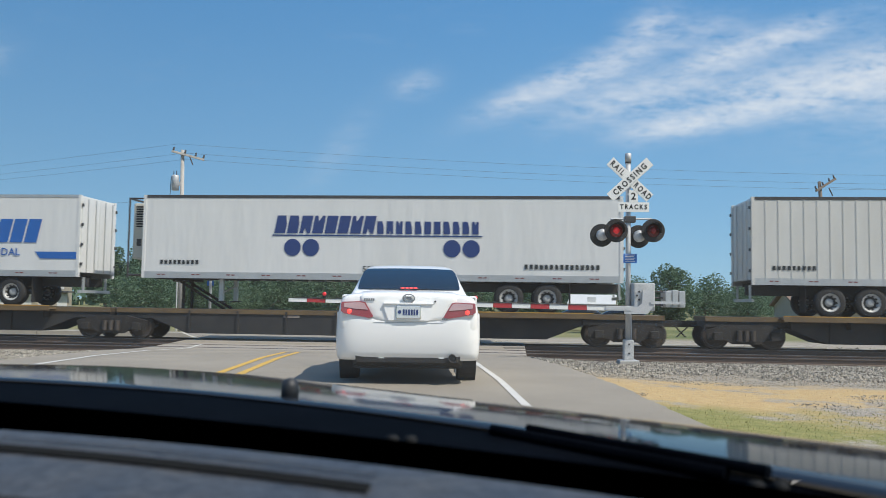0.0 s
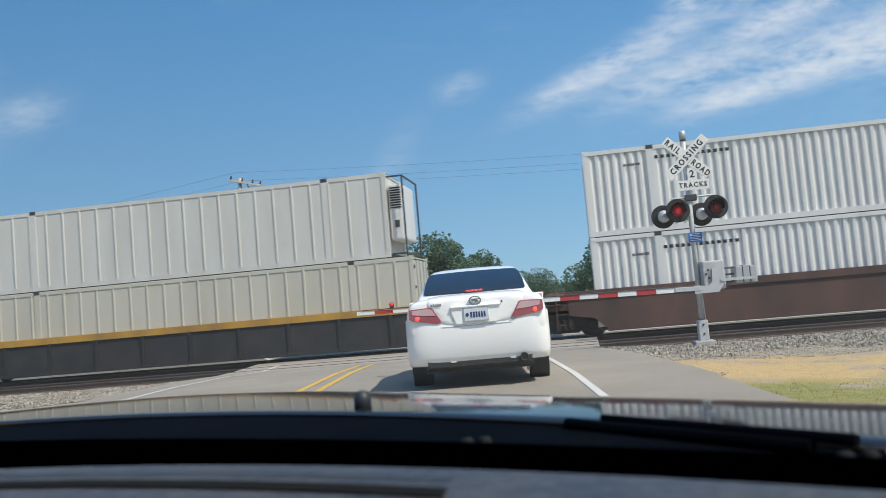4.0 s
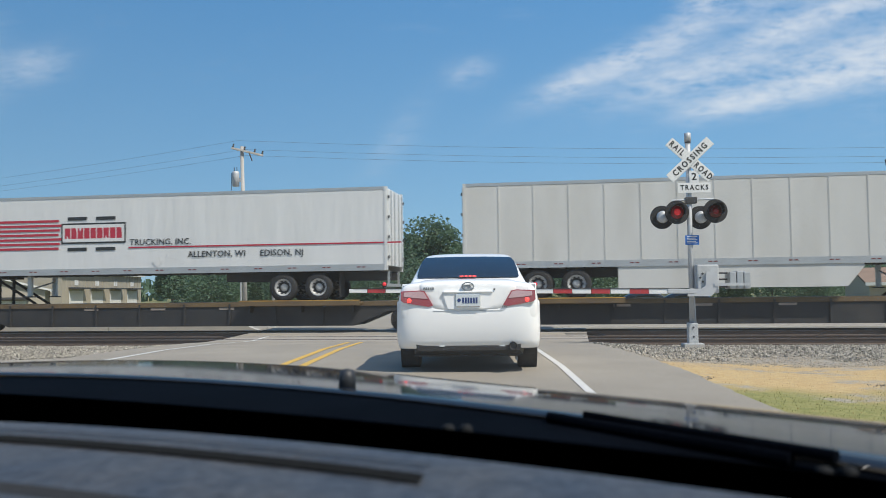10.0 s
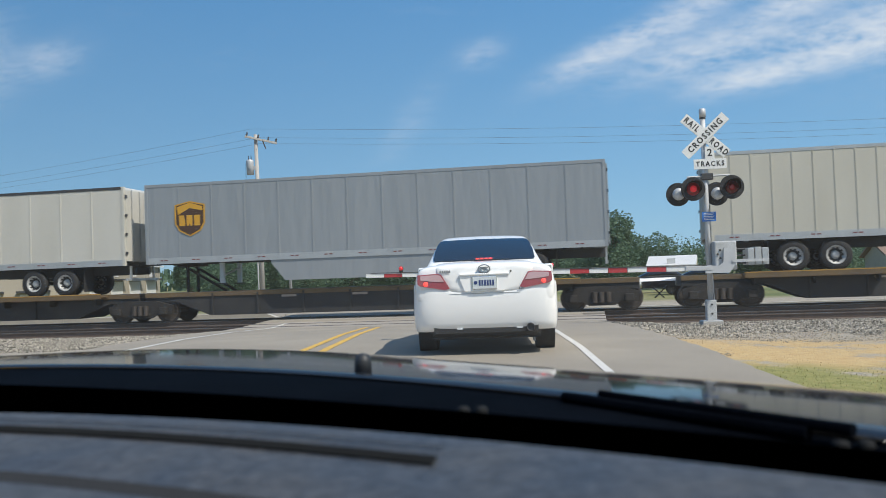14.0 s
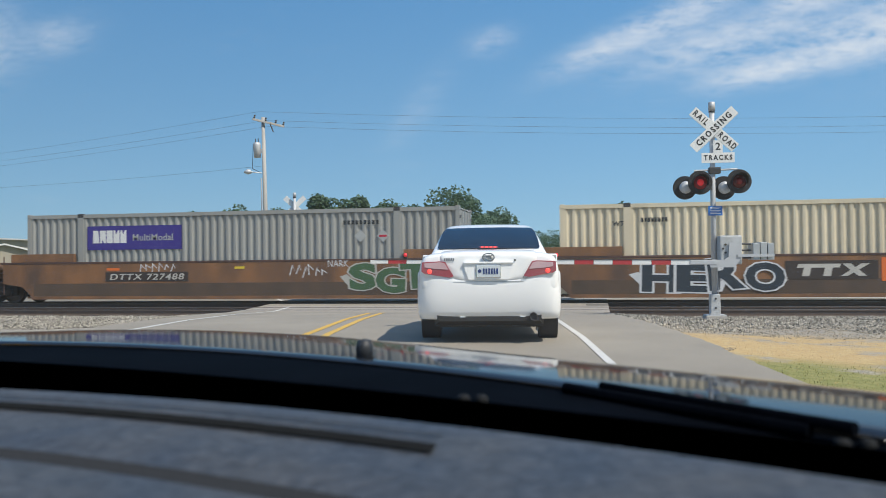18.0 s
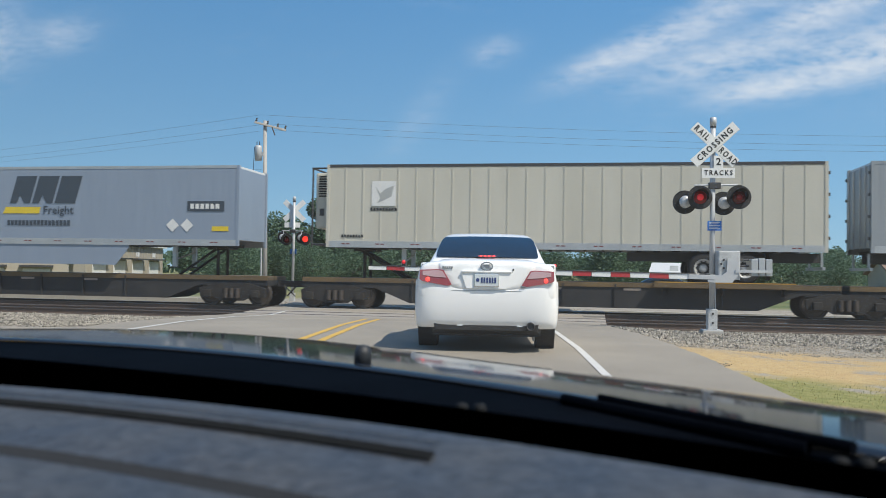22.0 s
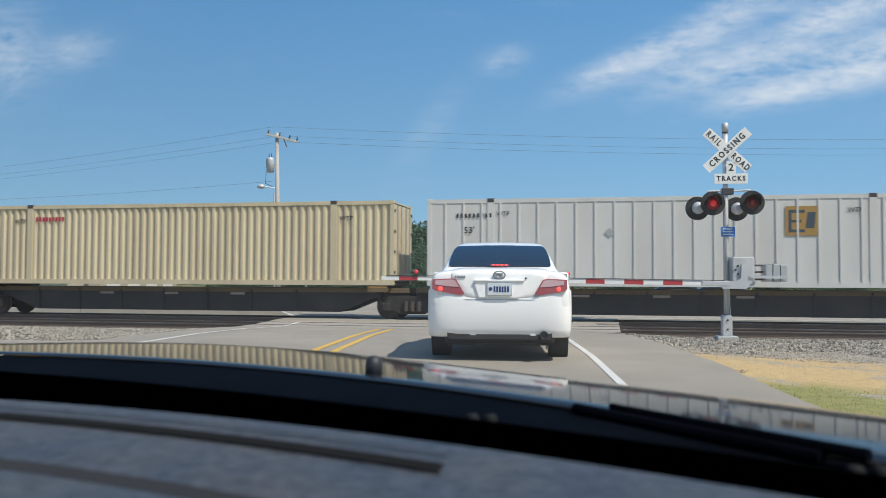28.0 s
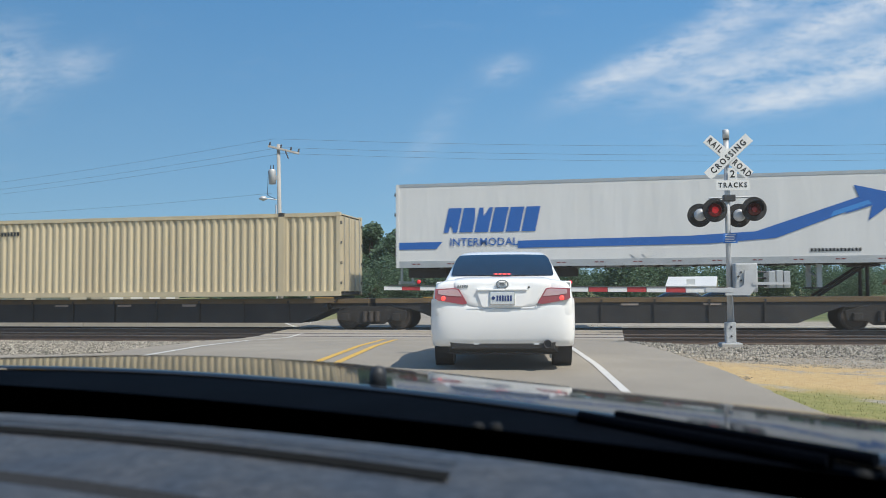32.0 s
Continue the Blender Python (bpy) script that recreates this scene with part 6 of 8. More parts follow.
def crossing_signal(x, y, z, turn, front_lit, rear_lit, arm):
    s = thing("crossing_signal", "silver railway crossing signal with crossbuck, red flashing lights and gate", "crossing signal", "crossing signals", pose(x, y, z, 0, 0, turn))
    part("footing", B(-0.22, 0.22, -0.22, 0.22, -0.25, -0.03, 0.01), CONCRETE, s)
    part("base_plate", B(-0.21, 0.21, -0.20, 0.20, -0.03, -0.008, 0.006), GALV, s)
    part("junction_base", B(-0.105, 0.105, -0.11, 0.11, -0.01, 0.44, 0.02), GATEGREY, s, "grey metal junction box at the foot")
    for k in (0.14, 0.34):
        part("bolt", lathe(bmesh.new(), [(0.0, -0.02), (0.022, -0.018), (0.022, 0.0)], 8, "y", (0, -0.111, k)), DARKTRIM, s)
    part("mast", smooth_mesh(T((0, 0, 0.4), (0, 0, 4.52), 0.057, 0.057, 18)), GALV, s)
    part("mast_cap", smooth_mesh(lathe(bmesh.new(), [(0.072, 4.44), (0.072, 4.62), (0.05, 4.635), (0.0, 4.64)], 18, "z")), GALV, s)
    part("mast_band", lathe(bmesh.new(), [(0.058, 4.40), (0.066, 4.40), (0.066, 4.435), (0.058, 4.435)], 18, "z", ring=True), DARKTRIM, s)
    part("cable", T((0.07, -0.05, 0.42), (0.05, -0.07, 1.0), 0.012, seg=6), GALV, s)
    blade(s, 0.02, -0.10, 4.02, 43, (("RAIL", -0.38, 0.80), ("ROAD", 0.38, 0.74)))
    blade(s, 0.02, -0.118, 4.02, -43, (("CROSSING", 0, 0.86),))
    plate = part("track_plate", B(-0.35, 0.35, -0.004, 0.004, -0.11, 0.11, 0.003), SIGNWHITE, s, "white plate with black lettering", pose(0.10, -0.10, 3.40))
    words("lettering", "TRACKS", 0.15, SIGNBLACK, plate, facing(0, -0.007, 0), depth=0.001, squeeze=0.86, bold=0.028, space=0.3)
    plate = part("number_plate", B(-0.10, 0.10, -0.004, 0.004, -0.14, 0.14, 0.003), SIGNWHITE, s, m=pose(0.10, -0.10, 3.64))
    words("lettering", "2", 0.22, SIGNBLACK, plate, facing(0, -0.007, 0), depth=0.001, bold=0.02)
    # cross arm and lamps
    part("cross_arm", T((-0.40, -0.04, 3.13), (0.52, -0.04, 3.15), 0.022, seg=8), GALV, s)
    part("arm_clamp", B(-0.09, 0.16, -0.09, 0.09, 3.06, 3.20, 0.015), DARKTRIM, s)
    for xx in (-0.32, 0.46):
        part("drop_pipe", T((xx, -0.04, 3.14), (xx, -0.04, 2.92), 0.02, seg=8), GALV, s)
    lamp_unit(s, -0.30, -0.18, 2.86, -1, front_lit[0])
    lamp_unit(s, 0.52, -0.18, 2.87, -1, front_lit[1])
    lamp_unit(s, -0.57, 0.16, 2.78, 1, rear_lit[0])
    lamp_unit(s, 0.26, 0.16, 2.76, 1, rear_lit[1])
    sign = part("notice", B(-0.15, 0.15, -0.004, 0.004, -0.105, 0.105, 0.003), SIGNBLUE, s, "small blue notice plate", pose(0.03, -0.075, 2.25))
    bm = bmesh.new()
    for k in range(5):
        box(bm, -0.11, 0.11 - 0.03 * (k % 2), -0.0065, -0.0045, 0.07 - k * 0.035, 0.083 - k * 0.035)
    part("notice_lines", bm, SIGNWHITE, sign)
    if arm:
        # gate machine, counterweight and arm
        g = part("gate_machine", B(0.06, 0.52, -0.36, 0.08, 1.08, 1.70, 0.03), GATEGREY, s, "grey metal gate machine cabinet")
        for k in range(6):
            a = k * math.pi / 3
            part("bolt", lathe(bmesh.new(), [(0.0, -0.02), (0.024, -0.018), (0.024, 0.0)], 8, "y", (0.22 + 0.1 * math.cos(a), -0.36, 1.42 + 0.1 * math.sin(a))), DARKTRIM, g)
        part("crank_arm", prism(bmesh.new(), [(-0.16, 1.02), (0.34, 1.02), (0.48, 1.2), (0.46, 1.5), (0.24, 1.55), (0.22, 1.25), (0.12, 1.17), (-0.16, 1.2)], -0.42, -0.38), GALV, s, "grey steel gate crank")
        for yy in (-0.44, 0.12):
            part("counterweight_arm", B(0.4, 1.16, yy, yy + 0.03, 1.24, 1.30), GALV, s)
        for zz in (1.22, 1.38, 1.52):
            part("weight_rod", T((0.48, -0.15, zz), (0.90, -0.15, zz), 0.02, seg=8), DARKTRIM, s)
        for k in range(3):
            part("counterweight", B(0.74 + 0.15 * k, 0.875 + 0.15 * k, -0.38, 0.09, 1.17, 1.53 + 0.02 * (k % 2), 0.015), RAILALU, s, "grey counterweight plate")
        a = thing("gate_arm", "lowered gate arm with red and white stripes", "crossing gate", "", pose(x, y, z, 0, 0, turn) @ pose(-0.12, -0.40, 1.13, 0, 0.7, 0))
        x0, n = -0.45, 17
        for k in range(n):
            part("stripe_panel", B(x0 - 0.405, x0 - 0.005, -0.012, 0.012, -0.055 + 0.0009 * k, 0.055 - 0.0009 * k, 0.004), REDPAINT if k % 2 == 1 else SIGNWHITE, a)
            x0 -= 0.41
        part("arm_adapter", B(-0.46, 0.1, -0.03, 0.03, -0.05, 0.05, 0.01), GALV, a)
        part("conduit", T((0, -0.02, 0.065), (-7.3, -0.02, 0.062), 0.010, seg=6), DARKTRIM, a)
        for xx in (-6.62, -3.30):
            l = part("arm_lamp", B(xx - 0.04, xx + 0.04, -0.05, 0.03, 0.06, 0.13, 0.012), MATTEBLACK, a)
            part("lens", smooth_mesh(lathe(bmesh.new(), [(0.0, -0.025), (0.035, -0.012), (0.045, 0.0)], 14, "y", (xx, -0.05, 0.15))), LAMPGLOW, l, "small glowing red lens")
            part("lens_body", lathe(bmesh.new(), [(0.05, 0.0), (0.05, 0.06), (0.03, 0.08)], 12, "y", (xx, -0.05, 0.15)), MATTEBLACK, l)
    return s


crossing_signal(2.46, 19.33, 0.17, 4, (True, False), (False, False), True)
crossing_signal(-13.0, 35.2, -0.16, 184, (False, False), (2, False), False)


# ---- line poles and wires ----
WIREGREY = mat("wire_grey", (0.10, 0.105, 0.11), 0.6, var=0.1, bump=0)


def wire(name, p, q, sag, r=0.0055):
    bm = bmesh.new()
    p, q = Vector(p), Vector(q)
    n, prev = 14, None
    for i in range(n + 1):
        f = i / n
        c = p.lerp(q, f) - Vector((0, 0, 4 * sag * f * (1 - f)))
        ring = [bm.verts.new(c + Vector((0, r * math.cos(k * 2.0944), r * math.sin(k * 2.0944)))) for k in range(3)]
        if prev:
            for k in range(3):
                bm.faces.new((prev[k], prev[(k + 1) % 3], ring[(k + 1) % 3], ring[k]))
        prev = ring
    ob = part(name, bm, WIREGREY, None)
    return tagged(ob, "thin dark overhead wire sagging between poles", "wire", "overhead wires")


WOODDARK = mat("dark_pole", (0.20, 0.165, 0.135), 0.85, var=0.2, scale=6, streak=0.9, bump=0.4)


def line_pole(x, y, h, lean, arm_turn, lamp, label, tilt=14, wood=WOOD):
    p = thing("utility_pole", label, "utility pole", "utility poles", pose(x, y, -0.25, 0, lean, 0))
    part("post", smooth_mesh(T((0, 0, -0.3), (0, 0, h), 0.125, 0.085, 14)), wood, p)
    part("cross_arm", B(-0.62, 0.95, -0.045, 0.045, -0.05, 0.05, 0.01), wood, p, m=pose(0.15, -0.12, h - 0.25, 0, tilt, arm_turn))
    for k in (-0.55, 0.0, 0.5, 0.88):
        part("insulator", lathe(bmesh.new(), [(0.03, 0.0), (0.055, 0.05), (0.03, 0.1), (0.05, 0.14), (0.0, 0.2)], 10, "z"), DARKTRIM, p,
             m=pose(0.15, -0.12, h - 0.25, 0, tilt, arm_turn) @ pose(k, 0, 0.05))
    part("transformer", smooth_mesh(lathe(bmesh.new(), [(0.0, h - 1.98), (0.17, h - 1.96), (0.18, h - 1.32), (0.16, h - 1.24), (0.0, h - 1.20)], 18, "z", (-0.33, -0.05, 0))), GALV, p, "grey round transformer can")
    for k in (-0.1, 0.1):
        part("bushing", T((-0.33 + 0.7 * k, -0.05, h - 1.22), (-0.33 + 0.7 * k, -0.05, h - 1.02), 0.025, 0.018, 8), DARKTRIM, p)
    part("fuse", T((0.55, -0.1, h - 0.75), (0.4, -0.1, h - 0.35), 0.03, seg=6), DARKTRIM, p)
    part("riser", T((-0.17, -0.1, 0.0), (-0.13, -0.1, h - 3.0), 0.035, seg=6), GALV, p)
    part("can_cable", T((-0.52, -0.08, h - 1.3), (-0.58, -0.08, h - 2.5), 0.014, seg=5), DARKTRIM, p)
    part("can_cable", T((-0.58, -0.08, h - 2.5), (-0.1, -0.08, h - 2.75), 0.014, seg=5), DARKTRIM, p)
    part("can_bracket", B(-0.2, -0.05, -0.08, 0.02, h - 1.75, h - 1.55), GALV, p)
    if lamp:
        l = part("lamp_arm", T((-0.1, -0.1, h - 2.75), (-0.60, -0.35, h - 2.68), 0.025, seg=6), GALV, p)
        part("lamp_head", smooth_mesh(lathe(bmesh.new(), [(0.0, 0.14), (0.1, 0.12), (0.22, 0.0), (0.18, -0.05), (0.0, -0.12)], 16, "z")), GALV, l, m=pose(-0.68, -0.4, h - 2.70))
    return p


line_pole(-16.0, 39.5, 8.85, -1.2, 20, True, "weathered grey wooden utility pole with transformer and lamp")
line_pole(15.4, 43.5, 7.95, -3.4, 30, False, "leaning dark wooden utility pole with a tilted cross arm and transformer", -24, WOODDARK)
for dz, dy in ((0.2, -0.5), (-0.1, 0.3), (-0.35, 0.6)):
    wire("wire", (-16.2, 39.5 + dy, 8.6 + dz), (56, 47 + dy, 9.0 + dz), 1.15)
    wire("wire", (-16.2, 39.5 + dy, 8.6 + dz), (-75, 62 + dy, 9.0 + dz), 0.6)
line_pole(-75, 62, 9.2, 0.5, 20, False, "weathered grey wooden utility pole with transformer")
line_pole(56, 47, 9.2, 0.5, 20, False, "weathered grey wooden utility pole with transformer")
wire("wire", (15.1, 43.4, 7.4), (56, 47, 8.2), 0.5)
wire("wire", (14.9, 43.4, 5.6), (56, 47, 6.4), 0.6)
wire("wire", (-16.3, 39.5, 6.2), (-60, 48, 6.6), 0.5)


# ---- the white sedan waiting ahead ----
CARWHITE = mat("white_car_paint", (0.92, 0.92, 0.91), 0.28, var=0.03, scale=2, bump=0, coat=0.6)
TINT = mat("tinted_glass", (0.012, 0.016, 0.022), 0.06, var=0.05, bump=0, coat=0.5)
TAILRED = mat("tail_lamp_red", (0.36, 0.085, 0.105), 0.12, var=0.08, bump=0, coat=0.8)
TAILCLEAR = mat("tail_lamp_clear", (0.60, 0.40, 0.42), 0.12, var=0.1, bump=0, coat=0.8)
BRAKE = mat("brake_glow", (1.0, 0.06, 0.05), 0.3, var=0.0, bump=0, emit=1.6)
BADGE = mat("badge_grey", (0.30, 0.31, 0.32), 0.3, 0.6, var=0.1, bump=0)
CHROME = mat("chrome", (0.75, 0.76, 0.77), 0.12, 0.95, var=0.05, bump=0)
PLATEBLUE = mat("plate_pale", (0.62, 0.66, 0.68), 0.4, var=0.08, bump=0)


def loft(bm, stations, half):
    """stations: (y, scale x, z low, z high); half: right half outline as (fraction of width, fraction of height)."""
    out = half + [(-a, b) for a, b in reversed(half) if a > 1e-6]
    rings = []
    for y, w, lo, hi in stations:
        rings.append([bm.verts.new((a * w, y, lo + (hi - lo) * b)) for a, b in out])
    n = len(out)
    for p, q in zip(rings, rings[1:]):
        for i in range(n):
            bm.faces.new((p[i], p[(i + 1) % n], q[(i + 1) % n], q[i]))
    bm.faces.new(rings[0][::-1])
    bm.faces.new(rings[-1])
    bmesh.ops.recalc_face_normals(bm, faces=bm.faces)
    return bm


def rounded(ob, levels=2):
    md = ob.modifiers.new("round", "SUBSURF")
    md.levels = md.render_levels = levels
    smooth(ob)
    return ob


def tail_outline(s):
    return [(s * x, z) for x, z in ((0.835, 0.985), (0.60, 0.995), (0.54, 0.985), (0.435, 0.815), (0.49, 0.80), (0.80, 0.85), (0.84, 0.875))]


def sedan(x, y, z, turn):
    c = thing("sedan", "clean white four-door sedan with its brake lights on", "car", "", pose(x, y, z, 0, 0, turn))
    half = [(0.0, 1.0), (0.60, 0.995), (0.86, 0.965), (0.955, 0.88), (0.99, 0.66), (1.0, 0.45), (0.985, 0.22), (0.94, 0.06), (0.80, 0.0), (0.0, 0.0)]
    bm = loft(bmesh.new(), [(0.02, 0.82, 0.66, 1.07), (0.04, 0.87, 0.62, 1.09), (0.20, 0.905, 0.36, 1.115), (0.5, 0.915, 0.28, 1.11), (1.1, 0.915, 0.26, 1.10), (2.2, 0.915, 0.22, 1.07),
                            (3.3, 0.915, 0.22, 1.00), (4.0, 0.90, 0.24, 0.93), (4.45, 0.84, 0.27, 0.82), (4.72, 0.70, 0.30, 0.66), (4.80, 0.5, 0.36, 0.56)], half)
    rounded(part("body", bm, CARWHITE, c))
    # the bumper wraps round the rear: its lower half leans in, its top tucks under the lid
    bm = bmesh.new()
    rows = []
    for zz, y0, wide in ((0.300, 0.13, 0.885), (0.325, 0.075, 0.900), (0.40, 0.045, 0.912), (0.52, 0.020, 0.918), (0.62, 0.008, 0.918), (0.70, 0.004, 0.915), (0.745, 0.006, 0.914), (0.775, 0.012, 0.912), (0.79, 0.022, 0.908)):
        row = []
        for i in range(49):
            th = math.pi * i / 48
            cx, sx = math.cos(th), math.sin(th)
            xx = wide * math.copysign(abs(cx) ** 0.26, cx)
            lift = 0.075 * (lambda q: q * q * (3 - 2 * q))(min(max((abs(xx) - 0.30) / 0.42, 0.0), 1.0)) if zz > 0.69 else 0.0
            row.append(bm.verts.new((xx, 0.66 - (0.66 - y0) * abs(sx) ** 0.26, zz + lift)))
        if rows:
            for i in range(48):
                bm.faces.new((rows[-1][i], rows[-1][i + 1], row[i + 1], row[i]))
        rows.append(row)
    bmesh.ops.recalc_face_normals(bm, faces=bm.faces)
    bump_ = smooth(part("rear_bumper", bm, CARWHITE, c))
    # black strip below the bumper: the shade there, put in as a shape
    part("under_shade", loft(bmesh.new(), [(0.07, 0.66, 0.28, 0.36), (0.3, 0.72, 0.22, 0.34), (0.5, 0.72, 0.22, 0.34)], [(0.0, 1.0), (1.0, 1.0), (0.96, 0.0), (0.0, 0.0)]), MATTEBLACK, bump_, "dark plastic lower edge")
    # two pale bars stand in for small glints under the bumper
    for xx in (-0.33, 0.42):
        part("painted_glint", B(xx - 0.035, xx + 0.035, 0.066, 0.09, 0.325, 0.338), PLATEBLUE, bump_)
    # cabin with its windows
    cab = [(0.0, 1.0), (0.70, 0.985), (0.86, 0.94), (0.935, 0.80), (0.975, 0.40), (1.0, 0.0), (0.0, 0.0)]
    bm = loft(bmesh.new(), [(0.50, 0.80, 1.03, 1.095), (0.64, 0.795, 1.03, 1.135), (1.00, 0.765, 1.03, 1.30), (1.36, 0.715, 1.03, 1.455), (1.75, 0.705, 1.0, 1.51), (2.3, 0.705, 1.0, 1.515), (2.75, 0.70, 1.0, 1.475), (3.45, 0.74, 0.98, 1.06), (3.6, 0.74, 0.96, 1.0)], cab)
    rounded(part("cabin", bm, CARWHITE, c))

    def glass(pts, name="rear_window"):
        bm = bmesh.new()
        rows = []
        for (ya, za, wa) in pts:
            rows.append([bm.verts.new((wa * k / 6, ya + 0.02 * (k / 6) ** 2, za + 0.010 - 0.008 * (k / 6) ** 2)) for k in range(-6, 7)])
        for p, q in zip(rows, rows[1:]):
            for i in range(12):
                bm.faces.new((p[i], p[i + 1], q[i + 1], q[i]))
        return smooth(part(name, bm, TINT, c, "dark tinted rear window"))
    g = glass([(0.63, 1.146, 0.655), (0.66, 1.163, 0.675), (0.90, 1.274, 0.665), (1.14, 1.377, 0.635), (1.25, 1.420, 0.60), (1.28, 1.430, 0.56)])
    bar = part("high_brake_lamp", B(-0.12, 0.12, 0.615, 0.65, 1.156, 1.179, 0.006), TAILRED, g)
    for k in (-0.085, -0.028, 0.028, 0.085):
        part("brake_diode", B(k - 0.013, k + 0.013, 0.605, 0.62, 1.161, 1.176), BRAKE, bar, "glowing brake light")
    for s in (-1, 1):
        part("side_window", prism(bmesh.new(), [(1.15, 1.10), (3.2, 1.06), (2.65, 1.40), (1.65, 1.42)], -0.01, 0.01), TINT, c, "dark side window", pose(s * 0.685, 0, 0, 0, -s * 12, 0) @ pose(0, 0, 0, 0, 0, 90) @ pose(0, 0, 0))
        lamp = part("tail_lamp", prism(bmesh.new(), tail_outline(s), -0.006, 0.24), TAILRED, c, "red tail lamp cluster")
        k = [(s * a, b) for a, b in ((0.80, 0.972), (0.60, 0.984), (0.55, 0.972), (0.500, 0.895), (0.66, 0.905), (0.80, 0.925))]
        part("clear_lens", prism(bmesh.new(), k, -0.012, 0.0), TAILCLEAR, lamp, "pinkish clear lens")
        part("bulb", smooth_mesh(lathe(bmesh.new(), [(0.0, -0.004), (0.022, -0.003), (0.032, 0.005)], 16, "y", (s * 0.735, -0.008, 0.875))), BRAKE, lamp, "glowing brake light")
        m = part("mirror", B(-0.10, 0.10, -0.05, 0.07, -0.07, 0.07, 0.035), CARWHITE, c, "white door mirror", pose(s * 0.985, 2.95, 1.03))
        part("mirror_glass", B(-0.075, 0.075, -0.054, -0.05, -0.045, 0.045), GREY, m)
        for yw in (1.02, 3.80):
            w = smooth(part("wheel", lathe(bmesh.new(), [(0.20, 0.01), (0.30, 0.0), (0.325, 0.03), (0.33, 0.06), (0.33, 0.17), (0.32, 0.20), (0.20, 0.21)], 28, "x", ring=True), RUBBER, c,
                            m=pose(s * 0.885, yw, 0.33, 0, 0, 180 if s > 0 else 0)))
            rim = lathe(bmesh.new(), [(0.0, 0.03), (0.05, 0.02), (0.10, 0.05), (0.19, 0.03), (0.21, 0.015)], 24, "x")
            bmesh.ops.delete(rim, geom=[f for f in rim.faces if len(f.verts) > 4], context="FACES")
            smooth(part("rim", rim, ALU, w))
            part("arch_liner", lathe(bmesh.new(), [(0.375, 0.0), (0.375, 0.24), (0.0, 0.24)], 28, "x"), MATTEBLACK, c, m=pose(s * 0.905, yw, 0.35, 0, 0, 180 if s > 0 else 0))
    # boot lid: edge, recess, plate, badge
    lid = part("boot_lid", loft(bmesh.new(), [(0.000, 0.60, 0.765, 1.065), (0.010, 0.63, 0.752, 1.09), (0.10, 0.66, 0.75, 1.118), (0.30, 0.66, 0.75, 1.135), (0.62, 0.66, 0.75, 1.14)],
                                [(0.0, 1.0), (0.8, 0.99), (1.0, 0.93), (0.93, 0.62), (0.74, 0.1), (0.66, 0.0), (0.0, 0.0)]), CARWHITE, c)
    rounded(lid, 1)
    part("lid_gap", B(-0.44, 0.44, 0.0, 0.05, 0.747, 0.751), GREY, lid)
    rec = part("plate_recess", prism(bmesh.new(), [(-0.32, 0.965), (0.32, 0.965), (0.25, 0.775), (-0.25, 0.775)], -0.018, 0.02), CARWHITE, lid)
    part("grip", B(-0.31, 0.31, -0.038, 0.02, 0.962, 0.985, 0.01), CARWHITE, lid, "white strip over the plate")
    fr = part("plate_frame", B(-0.155, 0.155, -0.036, 0.0, 0.795, 0.95, 0.008), CHROME, lid)
    pl = part("licence_plate", B(-0.147, 0.147, -0.040, -0.034, 0.802, 0.943, 0.003), PLATEBLUE, lid, "pale licence plate")
    part("plate_marks", letters(bmesh.new(), -0.07, 0.84, 0.20, 0.065, 6, 0, 5, 0.35, -0.044), NAVY, pl)
    part("plate_badge", disc(-0.11, 0.875, 0.022, -0.044, 10), NAVY, pl)
    ring = part("badge", lathe(bmesh.new(), [(0.062, -0.012), (0.066, -0.018), (0.076, -0.018), (0.080, -0.012), (0.076, 0.0), (0.062, 0.0)], 26, "y", ring=True), BADGE, lid, "oval chrome badge", pose(0, -0.012, 1.035))
    ring.scale = (1, 1, 0.68)
    part("badge_bar", lathe(bmesh.new(), [(0.024, -0.010), (0.034, -0.014), (0.034, 0.0)], 18, "y"), BADGE, ring)
    part("badge_bar", B(-0.05, 0.05, -0.014, 0.0, 0.018, 0.034), BADGE, ring)
    part("model_mark", letters(bmesh.new(), -0.56, 1.0, 0.14, 0.03, 5, 0.2, 2, 0.3, -0.008), BADGE, lid)
    part("model_mark", letters(bmesh.new(), 0.42, 0.785, 0.07, 0.022, 3, 0.1, 2, 0.3, -0.008), BADGE, lid)
    part("lock", lathe(bmesh.new(), [(0.0, -0.01), (0.012, -0.008), (0.012, 0.0)], 10, "y", (0.33, -0.006, 1.0)), DARKTRIM, lid)
    ex = part("exhaust", lathe(bmesh.new(), [(0.034, 0.0), (0.046, -0.03), (0.05, -0.02), (0.05, 0.3)], 16, "y", (0.555, 0.02, 0.335)), DARKTRIM, c, "dark exhaust tip")
    part("underbody", B(-0.70, 0.70, 0.35, 4.3, 0.19, 0.30), MATTEBLACK, c)
    part("mudguard", B(0.62, 0.64, 0.62, 0.9, 0.12, 0.3), GALV, c)
    return c


sedan(-1.285, 9.96, 0.372, 7).scale = (0.945, 1, 1)


